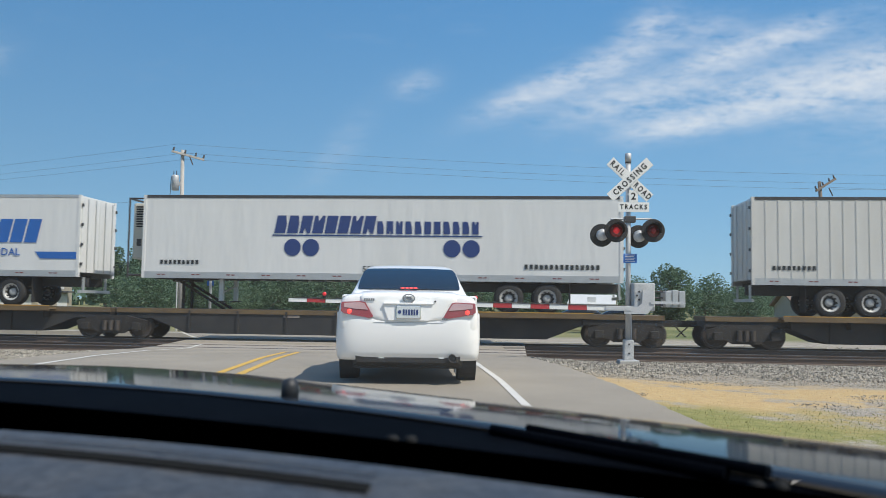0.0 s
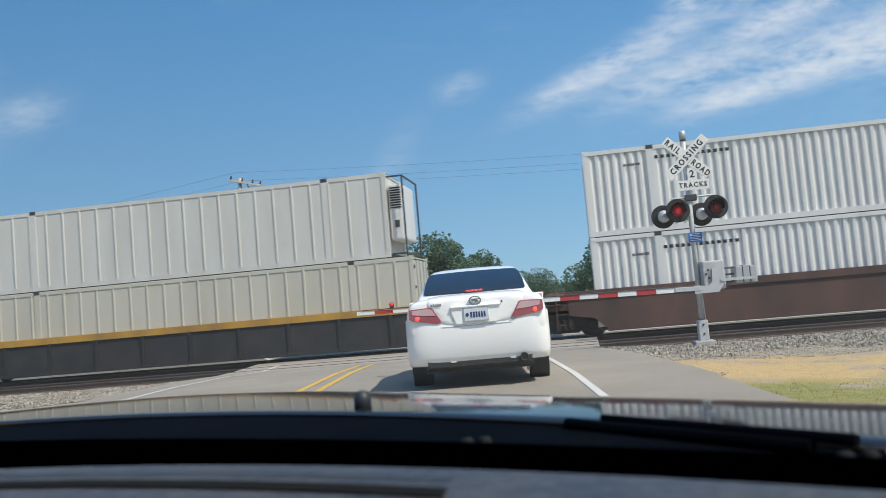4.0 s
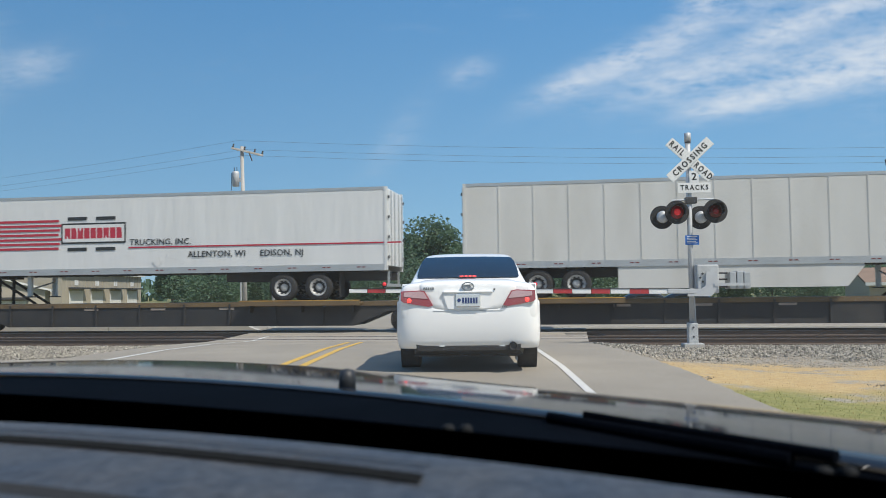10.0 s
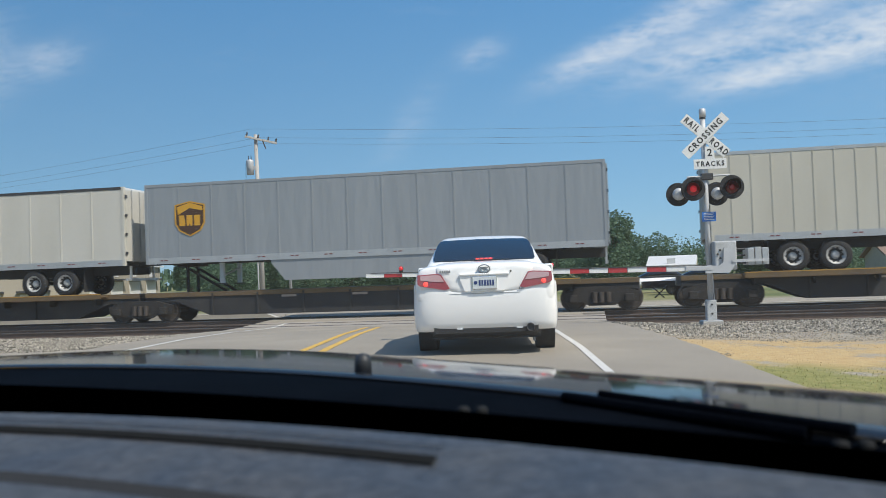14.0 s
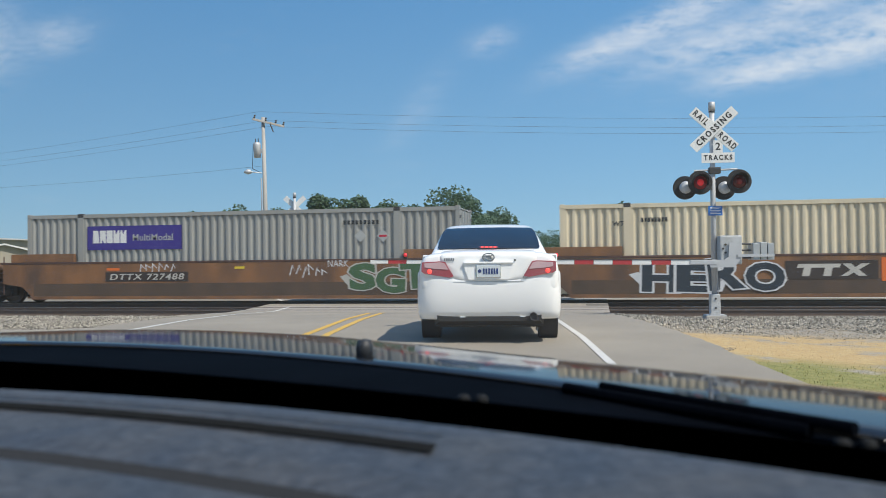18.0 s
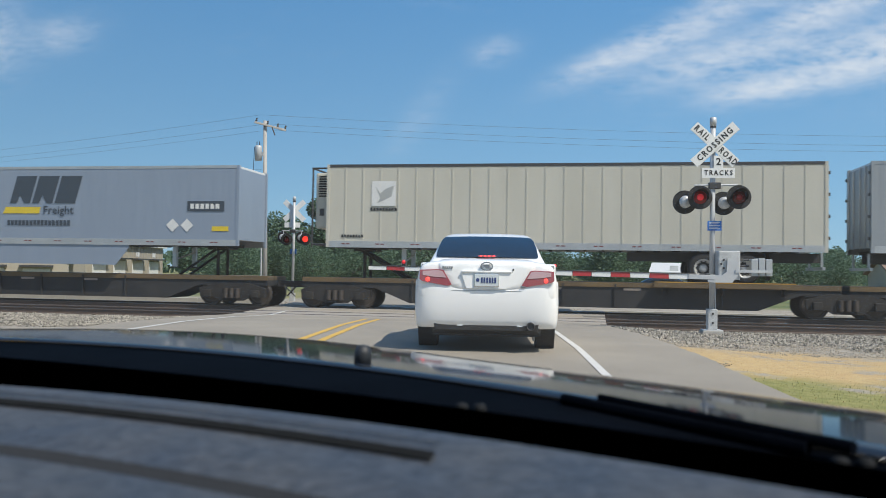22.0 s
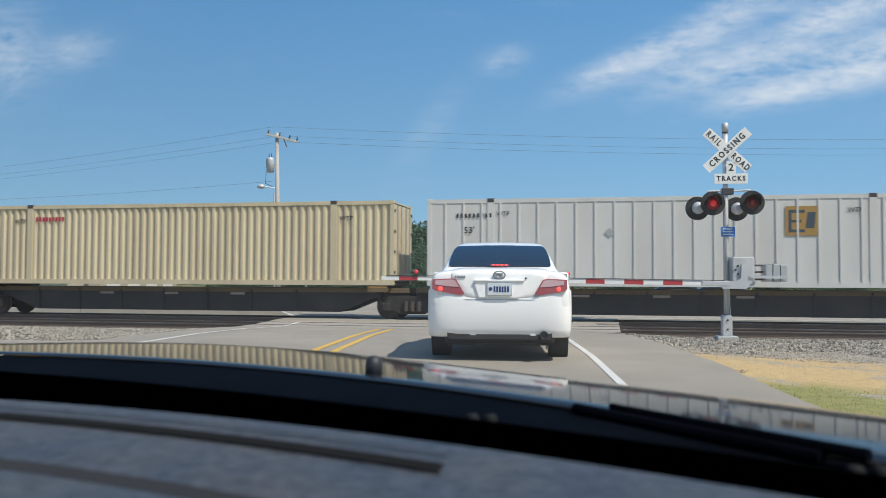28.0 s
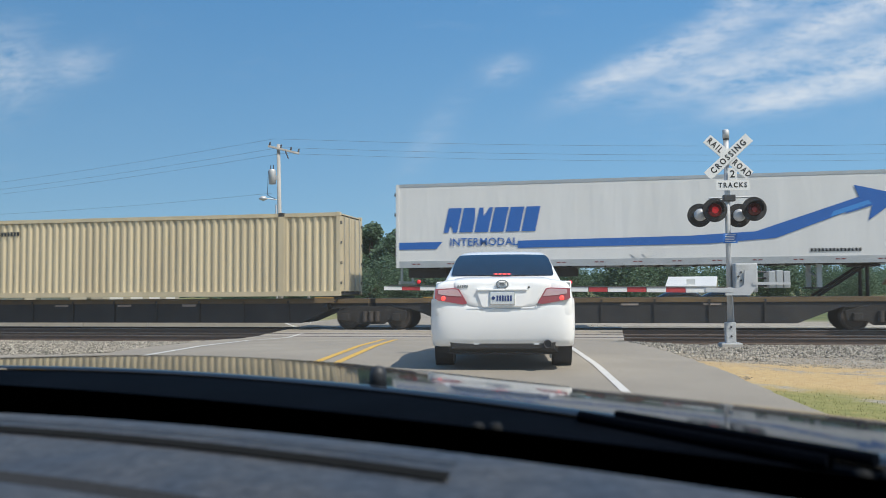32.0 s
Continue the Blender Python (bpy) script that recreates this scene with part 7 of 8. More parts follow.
# ---- the car the camera rides in ----
OWNPAINT = mat("dark_blue_black_paint", (0.018, 0.023, 0.032), 0.07, var=0.05, scale=2, bump=0, spec=0.05)
DASH = mat("dash_vinyl", (0.047, 0.055, 0.070), 0.55, var=0.36, scale=11, grain=90, bump=0.25, dirt=(0.082, 0.080, 0.078))
SLOTSHADE = mat("slot_shade", (0.016, 0.017, 0.018), 0.9, var=0.1, bump=0, spec=0.0)
DASHSTRIP = mat("dash_strip", (0.040, 0.043, 0.048), 0.9, var=0.15, grain=300, bump=0.1, spec=0.0)
DASHDARK = mat("vent_plastic", (0.022, 0.025, 0.03), 0.5, var=0.1, grain=300, bump=0.1)
FRIT = mat("black_frit", (0.0015, 0.0015, 0.0015), 0.9, var=0.0, bump=0, spec=0.0)
SPINDLE = mat("spindle_grey", (0.018, 0.02, 0.022), 0.7, var=0.3, scale=60, bump=0, spec=0.1)
COWLBLACK = mat("cowl_plastic", (0.0035, 0.0048, 0.0075), 0.7, var=0.3, scale=9, grain=200, bump=0.15, spec=0.01)
EYE = 1.345


def dash_line(u):
    return 0.607 - 0.50 * u - 0.30 * u * u


def glass_line(u):
    return 0.69 - 0.55 * u - 0.20 * u * u


def cowl_line(u):
    return glass_line(u) + 0.10


def hood_rear(u):
    return max(0.96 - 0.85 * u - 0.37 * u * u, glass_line(u) + 0.12) if u > -1.15 else 1.449


def hood_drop(u, w):
    """How far the hood lies under the eye: level at the cowl, falling to its front and its right fender."""
    c = cowl_line(max(min(u, 0.5), -1.2))
    rear = 0.137 + 0.012 * max(0.0, u)
    front = 0.155 + 0.07 * max(0.0, u + 1.1) ** 2.1 + 0.06 * max(0.0, -1.1 - u) ** 2
    h = rear + (front - rear) * (max(0.0, w - c) / (1.94 - c)) ** 2.2
    return h + 0.9 * max(0.0, w - 1.95) ** 1.6


def windscreen_glass():
    """Clear glass with a thin sunlit film of dust on it."""
    m = bpy.data.materials.new("dusty_glass")
    m.use_nodes = True
    nt = m.node_tree
    nt.nodes.clear()
    out, mx, mx2 = (nt.nodes.new(k) for k in ("ShaderNodeOutputMaterial", "ShaderNodeMixShader", "ShaderNodeMixShader"))
    clear, dust, dust2 = (nt.nodes.new(k) for k in ("ShaderNodeBsdfTransparent", "ShaderNodeBsdfTranslucent", "ShaderNodeBsdfDiffuse"))
    dust.inputs[0].default_value = dust2.inputs[0].default_value = (0.82, 0.82, 0.80, 1)
    mx2.inputs[0].default_value = 0.3
    tc, n = nt.nodes.new("ShaderNodeTexCoord"), nt.nodes.new("ShaderNodeTexNoise")
    n.inputs["Scale"].default_value, n.inputs["Detail"].default_value = 5.0, 6
    r = nt.nodes.new("ShaderNodeMapRange")
    r.inputs[1].default_value, r.inputs[2].default_value, r.inputs[3].default_value, r.inputs[4].default_value = 0.3, 0.7, DUST * 0.75, DUST * 1.25
    nt.links.new(tc.outputs["Object"], n.inputs[0]), nt.links.new(n.outputs[0], r.inputs[0])
    nt.links.new(dust.outputs[0], mx2.inputs[1]), nt.links.new(dust2.outputs[0], mx2.inputs[2])
    # film faded out at the foot, so that no glare veils the cowl
    sep, foot, k = nt.nodes.new("ShaderNodeSeparateXYZ"), nt.nodes.new("ShaderNodeMapRange"), nt.nodes.new("ShaderNodeMath")
    foot.inputs[1].default_value, foot.inputs[2].default_value = EYE - 0.085, EYE - 0.05
    k.operation = "MULTIPLY"
    nt.links.new(tc.outputs["Object"], sep.inputs[0]), nt.links.new(sep.outputs[2], foot.inputs[0])
    nt.links.new(r.outputs[0], k.inputs[0]), nt.links.new(foot.outputs[0], k.inputs[1])
    nt.links.new(k.outputs[0], mx.inputs[0]), nt.links.new(clear.outputs[0], mx.inputs[1]), nt.links.new(mx2.outputs[0], mx.inputs[2])
    nt.links.new(mx.outputs[0], out.inputs[0])
    return m


DUST = 0.026


def own_car():
    c = thing("own_car", "dark car seen from inside: glossy black hood over a grey dashboard", "car", "", pose(0, 0, 0))

    def patch(name, us, ws, f, material, label="", parent=None):
        """A skin over u and a (0..1 between two lines); f gives (u, w, drop)."""
        bm = bmesh.new()
        rows = []
        for a in ws:
            rows.append([bm.verts.new((p[0], p[1], EYE - p[2])) for p in (f(u, a) for u in us)])
        for p, q in zip(rows, rows[1:]):
            for i in range(len(us) - 1):
                bm.faces.new((p[i], p[i + 1], q[i + 1], q[i]))
        return smooth(part(name, bm, material, parent or c, label))

    def drop(a):          # the dashboard's top, from its front edge back
        return 0.1235 + 0.0022 * (1 - a) ** 14 + 0.04 * a + 0.006 * math.exp(-((a - 0.31) / 0.03) ** 2)

    us = [-1.62 + 2.22 * i / 52 for i in range(53)]
    gs = [-1.30 + 1.84 * i / 44 for i in range(45)]
    ws = [i / 30 for i in range(31)]

    def cw(u):
        return cowl_line(max(min(u, 0.5), -1.2))

    def on_hood(u, a):
        w = hood_rear(u) + a * (2.25 - hood_rear(u))
        return u, w, hood_drop(u, w) + 0.004 * (1 - min(a / 0.02, 1.0)) ** 2

    hood = patch("hood", us, [0, 0.006, 0.012, 0.02] + ws[1:], on_hood, OWNPAINT, "glossy black hood reflecting the scene")
    patch("fender", [0.60 + 0.06 * i for i in range(6)], ws, lambda u, a: (u - 0.02, 0.4 + a * 1.85, hood_drop(0.6, 0.4 + a * 1.85) + 0.01 + 1.8 * (u - 0.58) ** 1.4), OWNPAINT)
    patch("cowl", gs, [0, 0.5, 1], lambda u, a: (u, glass_line(u) + 0.06 + a * (hood_rear(u) + 0.01 - glass_line(u) - 0.06), hood_drop(u, cw(u)) + 0.009 + 0.03 * (1 - a) ** 2), COWLBLACK, "black plastic cowl under the windscreen")
    cowl_z = EYE - 0.142
    wiper = part("wiper_blade", T((-0.04, 0.985, cowl_z), (0.175, 0.775, cowl_z - 0.003), 0.0065, 0.0065, 8), COWLBLACK, c, "black rubber wiper blade")
    part("wiper_arm", T((0.0, 0.955, cowl_z + 0.008), (0.205, 0.752, cowl_z + 0.004), 0.004, 0.006, 8), COWLBLACK, wiper)
    dash = patch("dashboard", gs, [0, 0.01, 0.02, 0.035, 0.05, 0.07] + [0.1 + 0.9 * i / 18 for i in range(19)], lambda u, a: (u, dash_line(u) - a * 0.62, drop(a)), DASH, "grey grained dashboard")
    patch("dash_lip", gs, [0, 1], lambda u, a: (u, dash_line(u) + 0.003, 0.140 + 0.12 * a), FRIT, parent=dash)
    # a long air slot, its inner shade a flat black strip, ending beside the middle
    vu = [-1.3 + 1.185 * i / 20 for i in range(21)]
    slot = patch("defroster_slot", vu, [0, 0.5, 1], lambda u, a: (u, dash_line(u) - 0.064 - 0.022 * a, drop(0.103 + 0.036 * a) - 0.002), SLOTSHADE, "defroster slot, its inner shade painted as a black strip", dash)
    patch("slot_lip", vu, [0, 1], lambda u, a: (u, dash_line(u) - 0.040 - 0.004 * a, drop(0.065 + 0.006 * a) - 0.0025), DASHSTRIP, parent=slot)
    # darker strip over the shallow dip: the groove's shade put into the colour
    vg = [-1.3 + 1.80 * i / 16 for i in range(17)]
    patch("groove", vg, [0, 0.5, 1], lambda u, a: (u, dash_line(u) - 0.180 - 0.022 * a, drop(0.29 + 0.036 * a) - 0.0015), DASHSTRIP, "dashboard groove with its shade painted as a dark strip", dash)
    # windscreen: black border along its foot, clear glass above
    patch("glass_border", gs, [0, 0.5, 1], lambda u, a: (u, glass_line(u) + 0.085 * a, 0.12 + 0.075 * a), FRIT, "black border along the windscreen's foot")
    pane = patch("windscreen", gs, [i / 8 for i in range(9)], lambda u, a: (u * (1 - 0.18 * a), glass_line(u) - 0.50 * a, 0.12 - 0.46 * a), windscreen_glass(), "clear slightly dusty windscreen")
    pane.visible_shadow = False
    # washer jet on the hood and wiper spindles at its rear edge
    u, w = -0.36, 1.28
    part("washer_jet", smooth_mesh(lathe(bmesh.new(), [(0.014, -0.01), (0.0135, 0.016), (0.010, 0.025), (0.0, 0.028)], 12, "z")), DASHDARK, hood, m=pose(u, w, EYE - hood_drop(u, w)))
    for u, w in ((-0.14, 0.93), (0.203, 0.75)):
        for k in (-0.009, 0.011):
            part("wiper_spindle", smooth_mesh(lathe(bmesh.new(), [(0.0075, -0.02), (0.0075, 0.000), (0.005, 0.003), (0.0, 0.004)], 14, "z")), SPINDLE, hood, "dull grey wiper spindle", m=pose(u + k, w, EYE - hood_drop(u, w) - 0.009))
    # shell round the camera
    part("roof", B(-1.10, 0.46, -2.0, 0.14, EYE + 0.34, EYE + 0.38, 0.01), DASHDARK, c)
    part("back_wall", B(-1.10, 0.46, -2.05, -2.0, 0.55, EYE + 0.34), DASHDARK, c)
    for u, s in ((-1.30, -1), (0.56, 1)):
        part("door", B(u - 0.03, u + 0.03, -1.9, 0.42, 0.55, EYE - 0.16, 0.01), DASHDARK, c)
        part("pillar", T((u, 0.55 if s > 0 else 0.9, EYE - 0.16), (u - s * 0.12, 0.10, EYE + 0.36), 0.035, seg=8), DASHDARK, c)
        part("pillar", T((u, -0.7, EYE - 0.16), (u - s * 0.10, -0.7, EYE + 0.36), 0.06, seg=8), DASHDARK, c)
    part("floor", B(-1.28, 0.54, -1.9, 0.5, 0.50, 0.56), DASHDARK, c)
    for u in (-1.10, 0.36):
        for yy in (1.25, -1.5):
            part("wheel", lathe(bmesh.new(), [(0.0, -0.02), (0.2, -0.1), (0.32, -0.09), (0.325, 0.0), (0.32, 0.09), (0.2, 0.1), (0.0, 0.02)], 20, "x"), RUBBER, c, m=pose(u, yy, road_top(u, yy) + 0.325))
    part("chassis", B(-0.95, 0.32, -1.7, 1.5, 0.45, 0.52), MATTEBLACK, c)
    for u in (-0.80, 0.0):
        st = part("seat", B(u - 0.25, u + 0.25, -0.85, -0.30, 0.56, 0.86, 0.06), DASHDARK, c)
        part("seat_back", B(u - 0.25, u + 0.25, -1.0, -0.82, 0.8, 1.45, 0.05), DASHDARK, st)
    return c


own_car()


# ---- trees ----
def leaf_material():
    """Leaves that let some of the sun through."""
    m = mat("leaves", (0.115, 0.190, 0.115), 0.6, var=0.15, scale=0.5, grain=5, bump=0, dirt=(0.092, 0.155, 0.092), island=0.2)
    nt = m.node_tree
    bs, out = nt.nodes["Principled BSDF"], nt.nodes["Material Output"]
    tr, mx = nt.nodes.new("ShaderNodeBsdfTranslucent"), nt.nodes.new("ShaderNodeMixShader")
    nt.links.new(bs.inputs["Base Color"].links[0].from_socket, tr.inputs[0])
    mx.inputs[0].default_value = 0.40
    nt.links.new(bs.outputs[0], mx.inputs[1]), nt.links.new(tr.outputs[0], mx.inputs[2]), nt.links.new(mx.outputs[0], out.inputs[0])
    return m


LEAF = leaf_material()
BARK = mat("bark", (0.14, 0.11, 0.085), 0.9, var=0.25, scale=5, bump=0.5)


def tree_mesh(seed, h, w, base):
    """Trunk with limbs, and a crown of small leaf sprays set in uneven clumps."""
    rnd = random.Random(seed)
    trunk = bmesh.new()
    tube(trunk, (0, 0, -0.4), (0.1, 0, h * 0.45), 0.028 * h, 0.016 * h, 9)
    clumps = []
    for k in range(24):
        a, f = rnd.uniform(0, 6.28), rnd.uniform(0.0, 1.0)
        z = h * (base + (0.93 - base) * f)
        r = w * 0.5 * (1 - abs(f - 0.42) * 1.05) * rnd.uniform(0.35, 1.0)
        c = Vector((r * math.cos(a), r * math.sin(a), z))
        clumps.append((c, w * rnd.uniform(0.18, 0.30) * (1.15 - 0.5 * f)))
        tube(trunk, (0.05, 0, h * rnd.uniform(0.22, 0.45)), c, 0.010 * h, 0.004 * h, 5)
    crown = bmesh.new()
    for c, r in clumps:
        for i in range(int(330 * (r / (w * 0.22)) ** 1.6)):
            d = Vector((rnd.gauss(0, 1), rnd.gauss(0, 1), rnd.gauss(0, 0.85)))
            d = d.normalized() * r * rnd.uniform(0.55, 1.08) ** 0.6
            p = c + d
            s = rnd.uniform(0.11, 0.25) * (h / 9)
            n = Vector((rnd.gauss(0, 0.7), rnd.gauss(0, 0.7), rnd.gauss(0.5, 0.6))).normalized()
            q = n.to_track_quat("Z", "Y").to_matrix()
            pts = [p + q @ Vector((s * x, s * y, s * z)) for x, y, z in ((-1, -0.35, 0), (0, -0.6, 0.15), (1, 0.0, -0.1), (0.1, 0.7, 0.12), (-0.8, 0.4, -0.05))]
            crown.faces.new([crown.verts.new(v) for v in pts])
    return trunk, crown


def tree(name, label, seed, h, w, base):
    t = thing(name, label, "tree", "trees beyond the tracks")
    tr, cr = tree_mesh(seed, h, w, base)
    part("trunk", tr, BARK, t)
    part("crown", cr, LEAF, t)
    return t


KINDS = [tree("tree", "full green broadleaf tree with a rounded uneven crown", 3, 9.0, 9.5, 0.22), tree("tree", "tall green broadleaf tree with open gaps in its crown", 8, 10.0, 6.5, 0.30),
         tree("tree", "dark green dense tree in a row", 15, 8.0, 7.0, 0.15), tree("tree", "low bushy green tree", 21, 5.0, 7.5, 0.05)]
SPOTS = [(0, -15.0, 86, 0.98), (1, -29.5, 88, 0.95), (1, -26.3, 90, 1.0), (2, -33, 85, 1.0), (2, -37, 84, 0.98), (2, -22.5, 88, 1.02), (2, -19, 90, 1.0), (1, -40, 90, 0.75), (0, -31, 100, 0.95),
         (0, -24, 102, 0.95), (2, -11.5, 96, 0.95), (3, -36, 78, 1.0), (3, -29, 80, 1.0), (3, -23, 82, 1.0), (3, -17, 80, 1.0), (3, -11, 84, 1.1), (0, 1.5, 76, 0.66), (3, 6.4, 78, 0.86), (3, 10.5, 82, 0.8),
         (2, 13.8, 78, 0.60), (3, -3.4, 80, 0.75), (3, 18, 84, 0.85), (2, 24, 92, 0.56), (3, 30, 95, 0.95), (3, 37, 100, 1.0), (3, -5.5, 90, 0.8), (0, 44, 105, 0.62), (2, -46, 110, 0.75), (2, -56, 120, 0.62), (2, -75, 130, 0.8),
         (3, 2.5, 84, 0.9), (3, 21, 80, 0.7), (3, 27, 86, 0.75), (3, -26, 76, 0.8), (3, -33, 74, 0.9), (2, -34.5, 79, 0.85), (2, -21, 94, 0.98), (1, -18.2, 95, 0.92), (2, -16.8, 92, 0.95), (0, -27.8, 97, 0.9), (2, -24.6, 96, 1.0), (2, -12.8, 93, 0.9), (0, -20, 99, 0.9), (1, -42.0, 84, 0.76), (2, -39.5, 86, 0.72)]
used = set()
for i, (k, x, y, s) in enumerate(SPOTS):
    src = KINDS[k]
    o = src if k not in used else copy_thing(src, pose(x, y, -0.1))
    used.add(k)
    o.matrix_basis = pose(x, y, -0.1, 0, 0, (i * 137) % 360)
    if -45 < x < -8:
        s *= 0.90
    o.scale = (s * (1 + 0.06 * math.sin(i * 3)), s, s * (1 + 0.05 * math.cos(i * 5)))

# a far hedge of woods along the horizon
bm = bmesh.new()
rnd = random.Random(4)
for i in range(9000):
    x = rnd.uniform(-260, 320)
    hh = 4.2 + 2.0 * noise.noise(Vector((x * 0.05, 0, 3))) + 1.2 * noise.noise(Vector((x * 0.21, 2, 0)))
    p = Vector((x, 190 + rnd.uniform(-8, 8), rnd.uniform(0, 1) ** 0.6 * hh))
    s = rnd.uniform(0.5, 1.0)
    q = Euler((rnd.uniform(0, 6), rnd.uniform(0, 6), rnd.uniform(0, 6))).to_matrix()
    bm.faces.new([bm.verts.new(p + q @ Vector((s * a, s * b, 0))) for a, b in ((-1, -0.6), (1, -0.5), (0.8, 0.7), (-0.7, 0.6))])
tagged(part("woods", bm, LEAF, None), "dark green line of distant woods on the horizon", "woods", kind="stuff")


# ---- buildings beyond the tracks ----
METALWALL = mat("ribbed_metal_wall", (0.40, 0.36, 0.29), 0.55, var=0.10, scale=0.6, streak=0.7, bump=0.05)
ROOFWHITE = mat("pale_roof_metal", (0.66, 0.66, 0.64), 0.45, var=0.08, scale=0.5, bump=0.03)
ROOFBROWN = mat("brown_shingle", (0.26, 0.18, 0.13), 0.9, var=0.2, scale=2, grain=30, bump=0.3)
SIDING = mat("pale_siding", (0.56, 0.54, 0.50), 0.7, var=0.1, scale=1, bump=0.1)
SIDINGTAN = mat("tan_siding", (0.46, 0.39, 0.30), 0.7, var=0.1, scale=1, bump=0.1)
GARAGE = mat("white_door", (0.70, 0.70, 0.69), 0.5, var=0.06, bump=0.02)


def shed(name, label, x, y, turn, L, D, eave, ridge, wall, roof, doors=(), windows=(), ribs=0.0):
    """A gabled building: walls with thickness, roof with overhang, doors and windows with frames."""
    b = thing(name, label, "building", "", pose(x, y, -0.3, 0, 0, turn))
    part("wall", B(0, L, 0, 0.2, 0, eave), wall, b)
    part("wall", B(0, L, D - 0.2, D, 0, eave), wall, b)
    for xx in (0.0, L - 0.2):
        g = prism(bmesh.new(), [(0.2, 0), (D - 0.2, 0), (D - 0.2, eave), (D / 2, ridge - 0.02), (0.2, eave)], 0.0, 0.2)
        part("gable", g, wall, b, m=pose(xx + 0.2, 0, 0, 0, 0, 90))
    for s in (0, 1):
        o = [(-0.35, eave - 0.08), (D / 2, ridge), (D / 2, ridge + 0.12), (-0.35, eave + 0.06)] if s == 0 else [(D + 0.35, eave - 0.08), (D / 2, ridge), (D / 2, ridge + 0.12), (D + 0.35, eave + 0.06)]
        r = prism(bmesh.new(), o, -L - 0.3, 0.3)
        part("roof", r, roof, b, m=pose(0, 0, 0, 0, 0, 90))
    part("fascia", B(-0.3, L + 0.3, -0.40, -0.34, eave - 0.16, eave + 0.04), ROOFWHITE, b)
    if ribs:
        first, k = None, ribs
        while k < L:
            if first is None:
                first = part("rib", B(-0.03, 0.03, -0.03, 0.0, 0, eave), wall, b, m=pose(k, 0, 0))
            else:
                again(first, pose(k, 0, 0))
            k += ribs
    for u, w, h in doors:
        d = part("door", B(u, u + w, -0.04, 0.05, 0.25, 0.25 + h), GARAGE, b, "white roller door")
        part("door_canopy", B(u - 0.2, u + w + 0.2, -0.7, 0.0, 0.4 + h, 0.55 + h), DARKTRIM, d)
        part("door_sign", B(u + w * 0.35, u + w * 0.65, -0.03, 0.0, 0.75 + h, 1.25 + h), GARAGE, d)
    for u, z, w, h in windows:
        f = part("window_frame", B(u - 0.06, u + w + 0.06, -0.04, 0.03, z - 0.06, z + h + 0.06), GARAGE, b)
        part("pane", B(u, u + w, -0.05, -0.03, z, z + h), TINT, f)
    return b


shed("warehouse", "long beige ribbed metal warehouse with white roof edge, loading doors", -46, 70.6, 100.7, 22, 25, 3.9, 4.45, METALWALL, ROOFWHITE, [(1.6 + k * 5.2, 3.2, 1.9) for k in range(4)], (), 0.9)
b = shed("loading_shed", "low beige metal shed with a gabled roof and white doors", -37.8, 56, 122, 10, 8.6, 2.1, 3.25, METALWALL, ROOFWHITE, (), (), 0.9)
for y in (1.2, 4.2, 7.2):
    d = part("door", B(-0.05, 0.0, y, y + 1.8, 0.2, 1.35), GARAGE, b, "white roller door")
    part("door_canopy", B(-0.6, 0.0, y - 0.2, y + 2.0, 1.45, 1.6), DARKTRIM, d)
shed("white_garage", "small white gabled garage with a wide door", 3.8, 60, -8, 2.7, 4.5, 1.75, 2.35, GARAGE, ROOFWHITE, [(0.4, 1.9, 1.0)], ())
shed("bungalow", "low tan house with a brown shingle roof", 18.4, 58, -6, 11, 8, 1.9, 2.85, SIDINGTAN, ROOFBROWN, (), [(1.5, 0.9, 1.2, 0.9), (5, 0.9, 1.2, 0.9), (8.5, 0.9, 1.2, 0.9)])
shed("outbuilding", "long pale low outbuilding with a flat bright roof", 24.5, 66, -5, 16, 8, 2.5, 2.9, SIDING, ROOFWHITE, [(2, 2.4, 1.6)], [(7, 1.0, 1.4, 0.9)])

# a low concrete kerb wall along the far side of the tracks, sloping down at the road
k = thing("kerb_wall", "low pale concrete kerb wall along the far track", "wall", "", pose(0, 33.2, 0))
k["kind"] = "structure"
for i in range(9):
    x1 = -13.4 - i * 3.05
    pts = [(x1 - 3.03, -0.35), (x1 + (0.9 if i == 0 else 0), -0.35), (x1 + (0.9 if i == 0 else 0), -0.28), (x1, 0.05), (x1 - 3.03, 0.05)]
    part("block", prism(bmesh.new(), pts, 0.0, 0.3), CONCRETE, k)
for i in range(4):
    x1 = -0.6 + i * 3.05
    part("block", prism(bmesh.new(), [(x1, -0.35), (x1 + 3.03, -0.35), (x1 + 3.03, -0.08), (x1, -0.08)], 0.0, 0.3), CONCRETE, k)

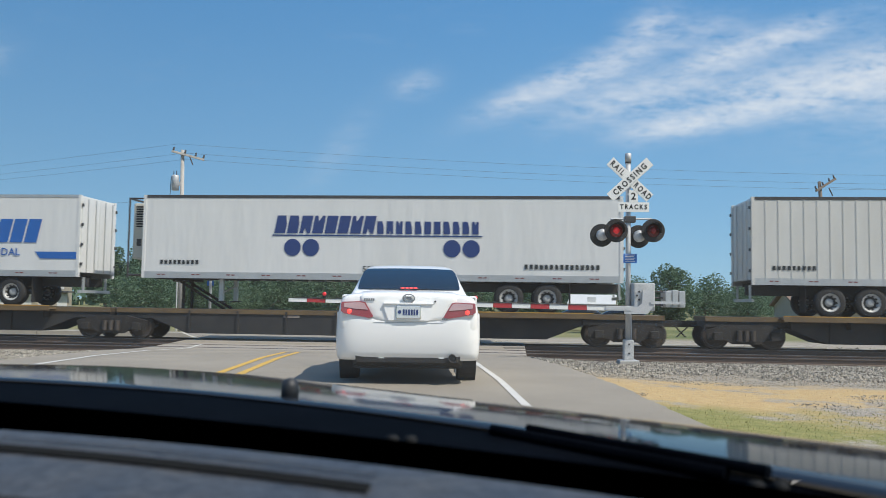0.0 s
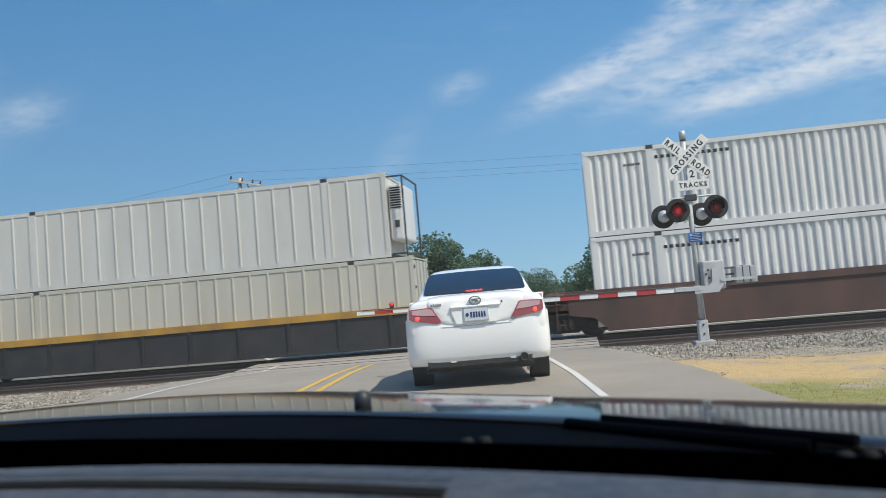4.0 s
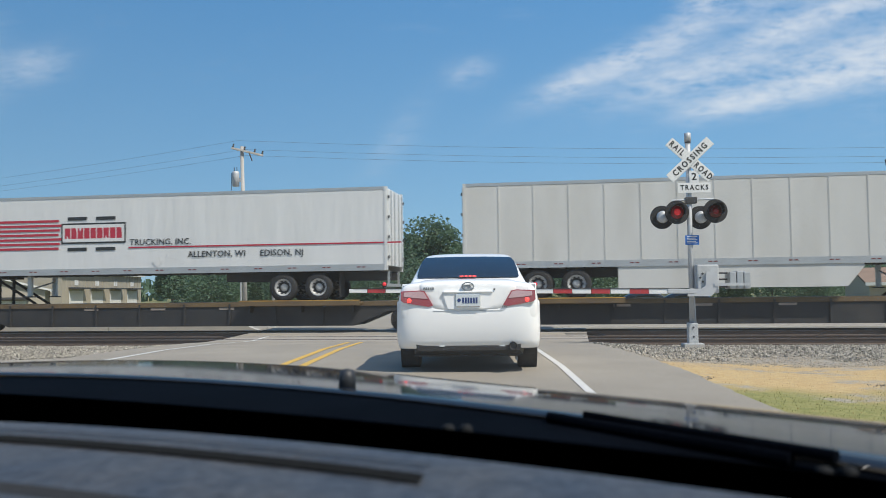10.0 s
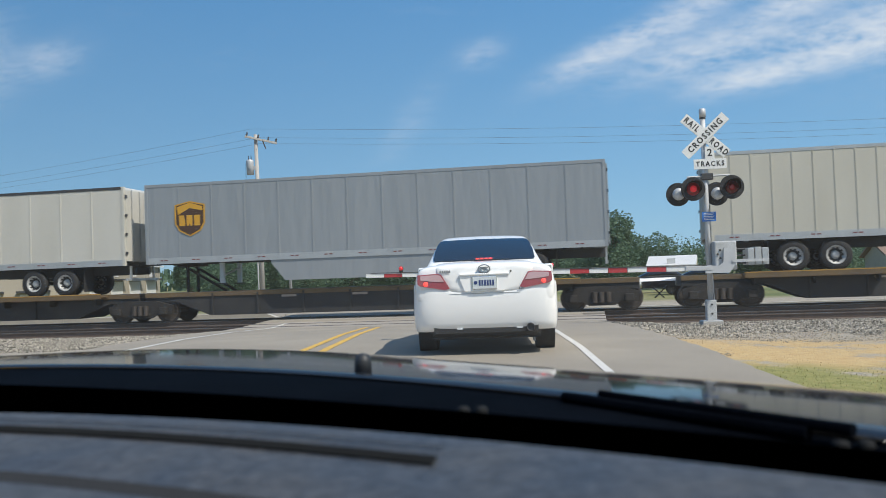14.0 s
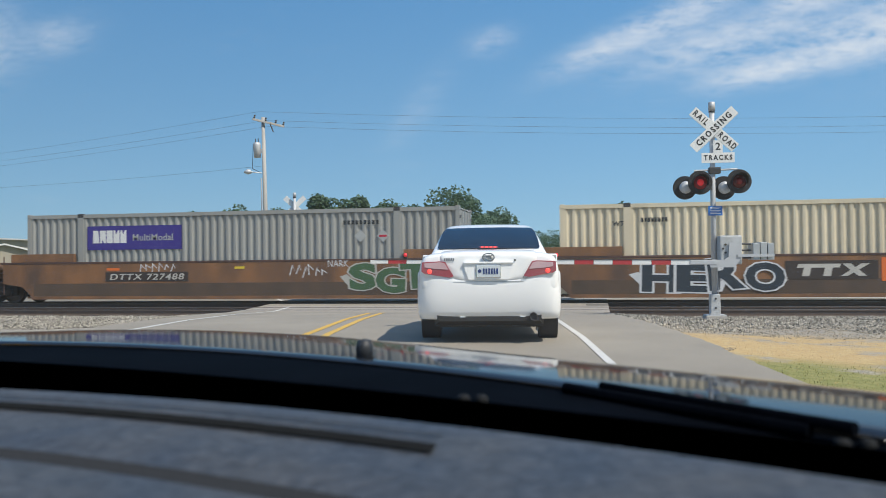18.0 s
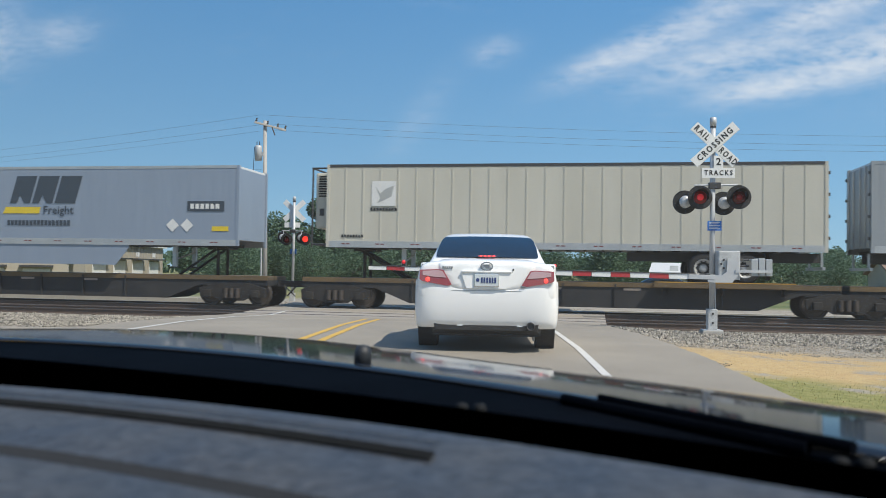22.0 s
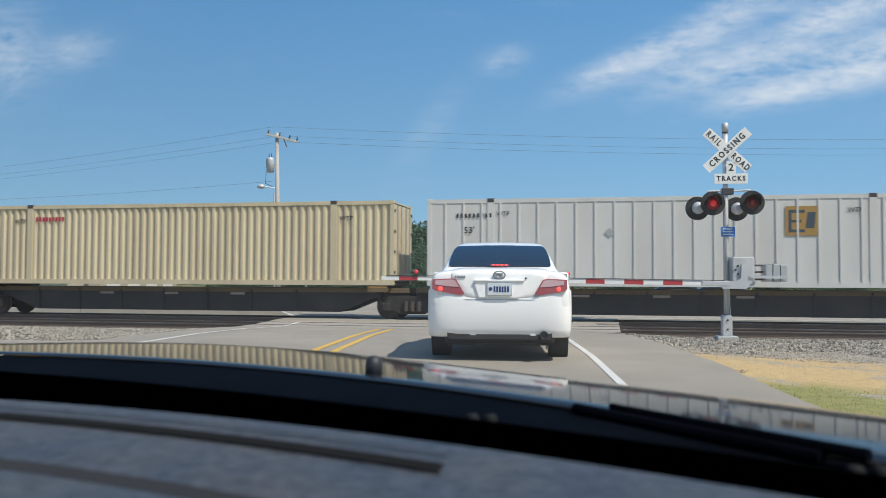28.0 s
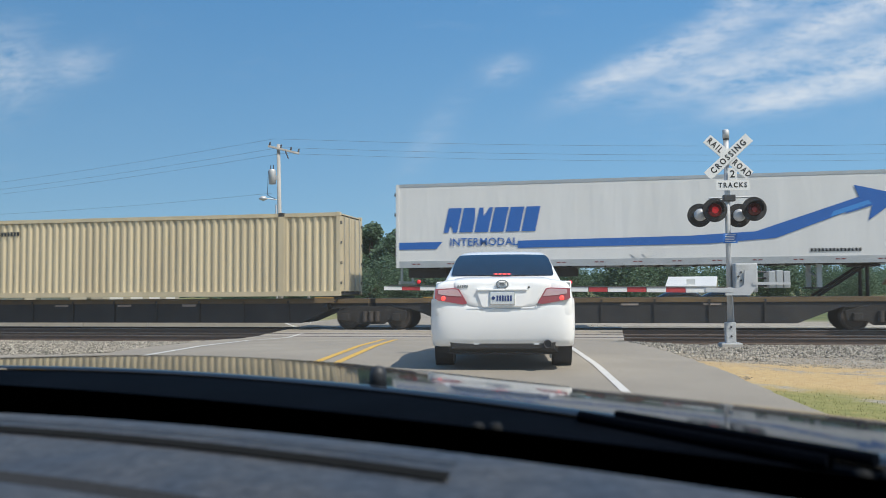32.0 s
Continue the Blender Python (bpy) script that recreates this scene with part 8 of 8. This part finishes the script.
# a parked car far behind the crossing
def parked(x, y, turn, paintmat, label):
    c = thing("parked_car", label, "car", "parked cars", pose(x, y, -0.12, 0, 0, turn))
    half = [(0.0, 1.0), (0.7, 0.98), (0.95, 0.8), (1.0, 0.5), (0.95, 0.05), (0.0, 0.0)]
    rounded(part("body", loft(bmesh.new(), [(0, 0.7, 0.35, 0.8), (0.2, 0.85, 0.28, 0.9), (1.5, 0.9, 0.25, 0.95), (3.4, 0.9, 0.25, 0.92), (4.3, 0.8, 0.3, 0.75), (4.5, 0.6, 0.35, 0.65)], half), paintmat, c), 1)
    rounded(part("cabin", loft(bmesh.new(), [(0.5, 0.7, 0.85, 0.95), (1.1, 0.72, 0.85, 1.4), (2.3, 0.72, 0.85, 1.45), (3.2, 0.74, 0.85, 0.95)], half), TINT, c), 1)
    for s in (-1, 1):
        for yy in (0.85, 3.5):
            part("wheel", lathe(bmesh.new(), [(0.0, 0.02), (0.2, 0.0), (0.32, 0.02), (0.32, 0.2), (0.0, 0.2)], 18, "x"), RUBBER, c, m=pose(s * 0.86, yy, 0.32, 0, 0, 180 if s > 0 else 0))
    return c


parked(7.6, 47, 80, GREY, "silver parked car beyond the tracks")
parked(5.6, 52, 95, CARWHITE, "white parked car beyond the tracks")


# ---- loose stone, grass ----
def stones(name, n, xr, yr, seed, size, label, material, keep):
    rnd = random.Random(seed)
    verts, faces = [], []
    for i in range(n):
        x, y = rnd.uniform(*xr), rnd.uniform(*yr)
        if not keep(x, y):
            continue
        z, r = ground_z(x, y), rnd.uniform(*size)
        b = len(verts)
        for dx, dy, dz in ((1, 0, 0), (0, 1, 0), (-1, 0, 0), (0, -1, 0), (0, 0, 0.9), (0.1, 0.1, -0.6)):
            verts.append((x + r * (dx + rnd.uniform(-0.35, 0.35)), y + r * (dy + rnd.uniform(-0.35, 0.35)), z + 0.012 + r * (dz + rnd.uniform(-0.2, 0.2))))
        faces += [(b, b + 1, b + 4), (b + 1, b + 2, b + 4), (b + 2, b + 3, b + 4), (b + 3, b, b + 4), (b + 1, b, b + 5), (b + 2, b + 1, b + 5), (b + 3, b + 2, b + 5), (b, b + 3, b + 5)]
    me = bpy.data.meshes.new(name)
    me.from_pydata(verts, [], faces)
    me.materials.append(material)
    return tagged(new(name, me), label, "gravel", kind="stuff")


STONE = mat("ballast_stone", (0.30, 0.275, 0.23), 0.9, var=0.25, scale=6, grain=60, bump=0.3, island=0.7)
stones("ballast", 70000, (-33, 16), (13.6, 23.6), 2, (0.012, 0.036), "grey crushed stone ballast beside the rails", STONE,
       lambda x, y: (x > right_edge(y) + 0.05 or x < left_edge(y) - 0.1) and noise.noise(Vector((x * 0.5, y * 0.5, 1))) + (y - 14.1) * 0.4 > -0.2 and noise.noise(Vector((x * 1.6, y * 1.6, 5))) > -0.28)
stones("ballast", 9000, (-33, 16), (26.0, 34), 3, (0.02, 0.05), "grey crushed stone ballast between the tracks", STONE,
       lambda x, y: x > right_edge(y) + 0.3 or x < left_edge(y) - 0.5)
DIRTSTONE = mat("dusty_gravel", (0.40, 0.345, 0.265), 0.9, var=0.2, scale=6, grain=60, bump=0.2, island=0.45)
stones("gravel", 26000, (0.6, 14), (8.5, 16.0), 5, (0.005, 0.015), "dusty gravel scattered in the dry grass", DIRTSTONE,
       lambda x, y: x > right_edge(y) and noise.noise(Vector((x * 0.55, y * 0.55, 0))) + 0.12 * (y - 12.0) > 0.02)


def blades(name, n, xr, yr, seed, h, label, material, keep):
    rnd = random.Random(seed)
    verts, faces = [], []
    for i in range(n):
        x, y = rnd.uniform(*xr), rnd.uniform(*yr)
        if not keep(x, y):
            continue
        z, a, hh = ground_z(x, y), rnd.uniform(0, 6.28), rnd.uniform(*h)
        dx, dy, w = math.cos(a), math.sin(a), 0.006
        lx, ly = rnd.uniform(-0.6, 0.6) * hh, rnd.uniform(-0.6, 0.6) * hh
        b = len(verts)
        verts += [(x - dx * w, y - dy * w, z - 0.01), (x + dx * w, y + dy * w, z - 0.01), (x + lx, y + ly, z + hh)]
        faces.append((b, b + 1, b + 2))
    me = bpy.data.meshes.new(name)
    me.from_pydata(verts, [], faces)
    me.materials.append(material)
    return tagged(new(name, me), label, "grass", kind="stuff")


DRYBLADE = mat("dry_grass", (0.48, 0.34, 0.15), 0.8, var=0.12, bump=0, island=0.2)
GREENBLADE = mat("green_grass", (0.235, 0.24, 0.073), 0.8, var=0.12, bump=0, island=0.25)
blades("dry_grass", 7000, (0.9, 14), (6.5, 14.8), 6, (0.006, 0.018), "short dry yellow grass", DRYBLADE, lambda x, y: x > right_edge(y) + 0.02 and noise.noise(Vector((x * 0.55, y * 0.55, 0))) < 0.2)
blades("green_grass", 13000, (1.2, 12), (4.5, 10.6), 7, (0.008, 0.022), "short green and yellow turf", GREENBLADE, lambda x, y: x > right_edge(y) + 0.02 and y < 9.3 + 1.6 * noise.noise(Vector((x * 0.8, y * 0.8, 4))))


motions()
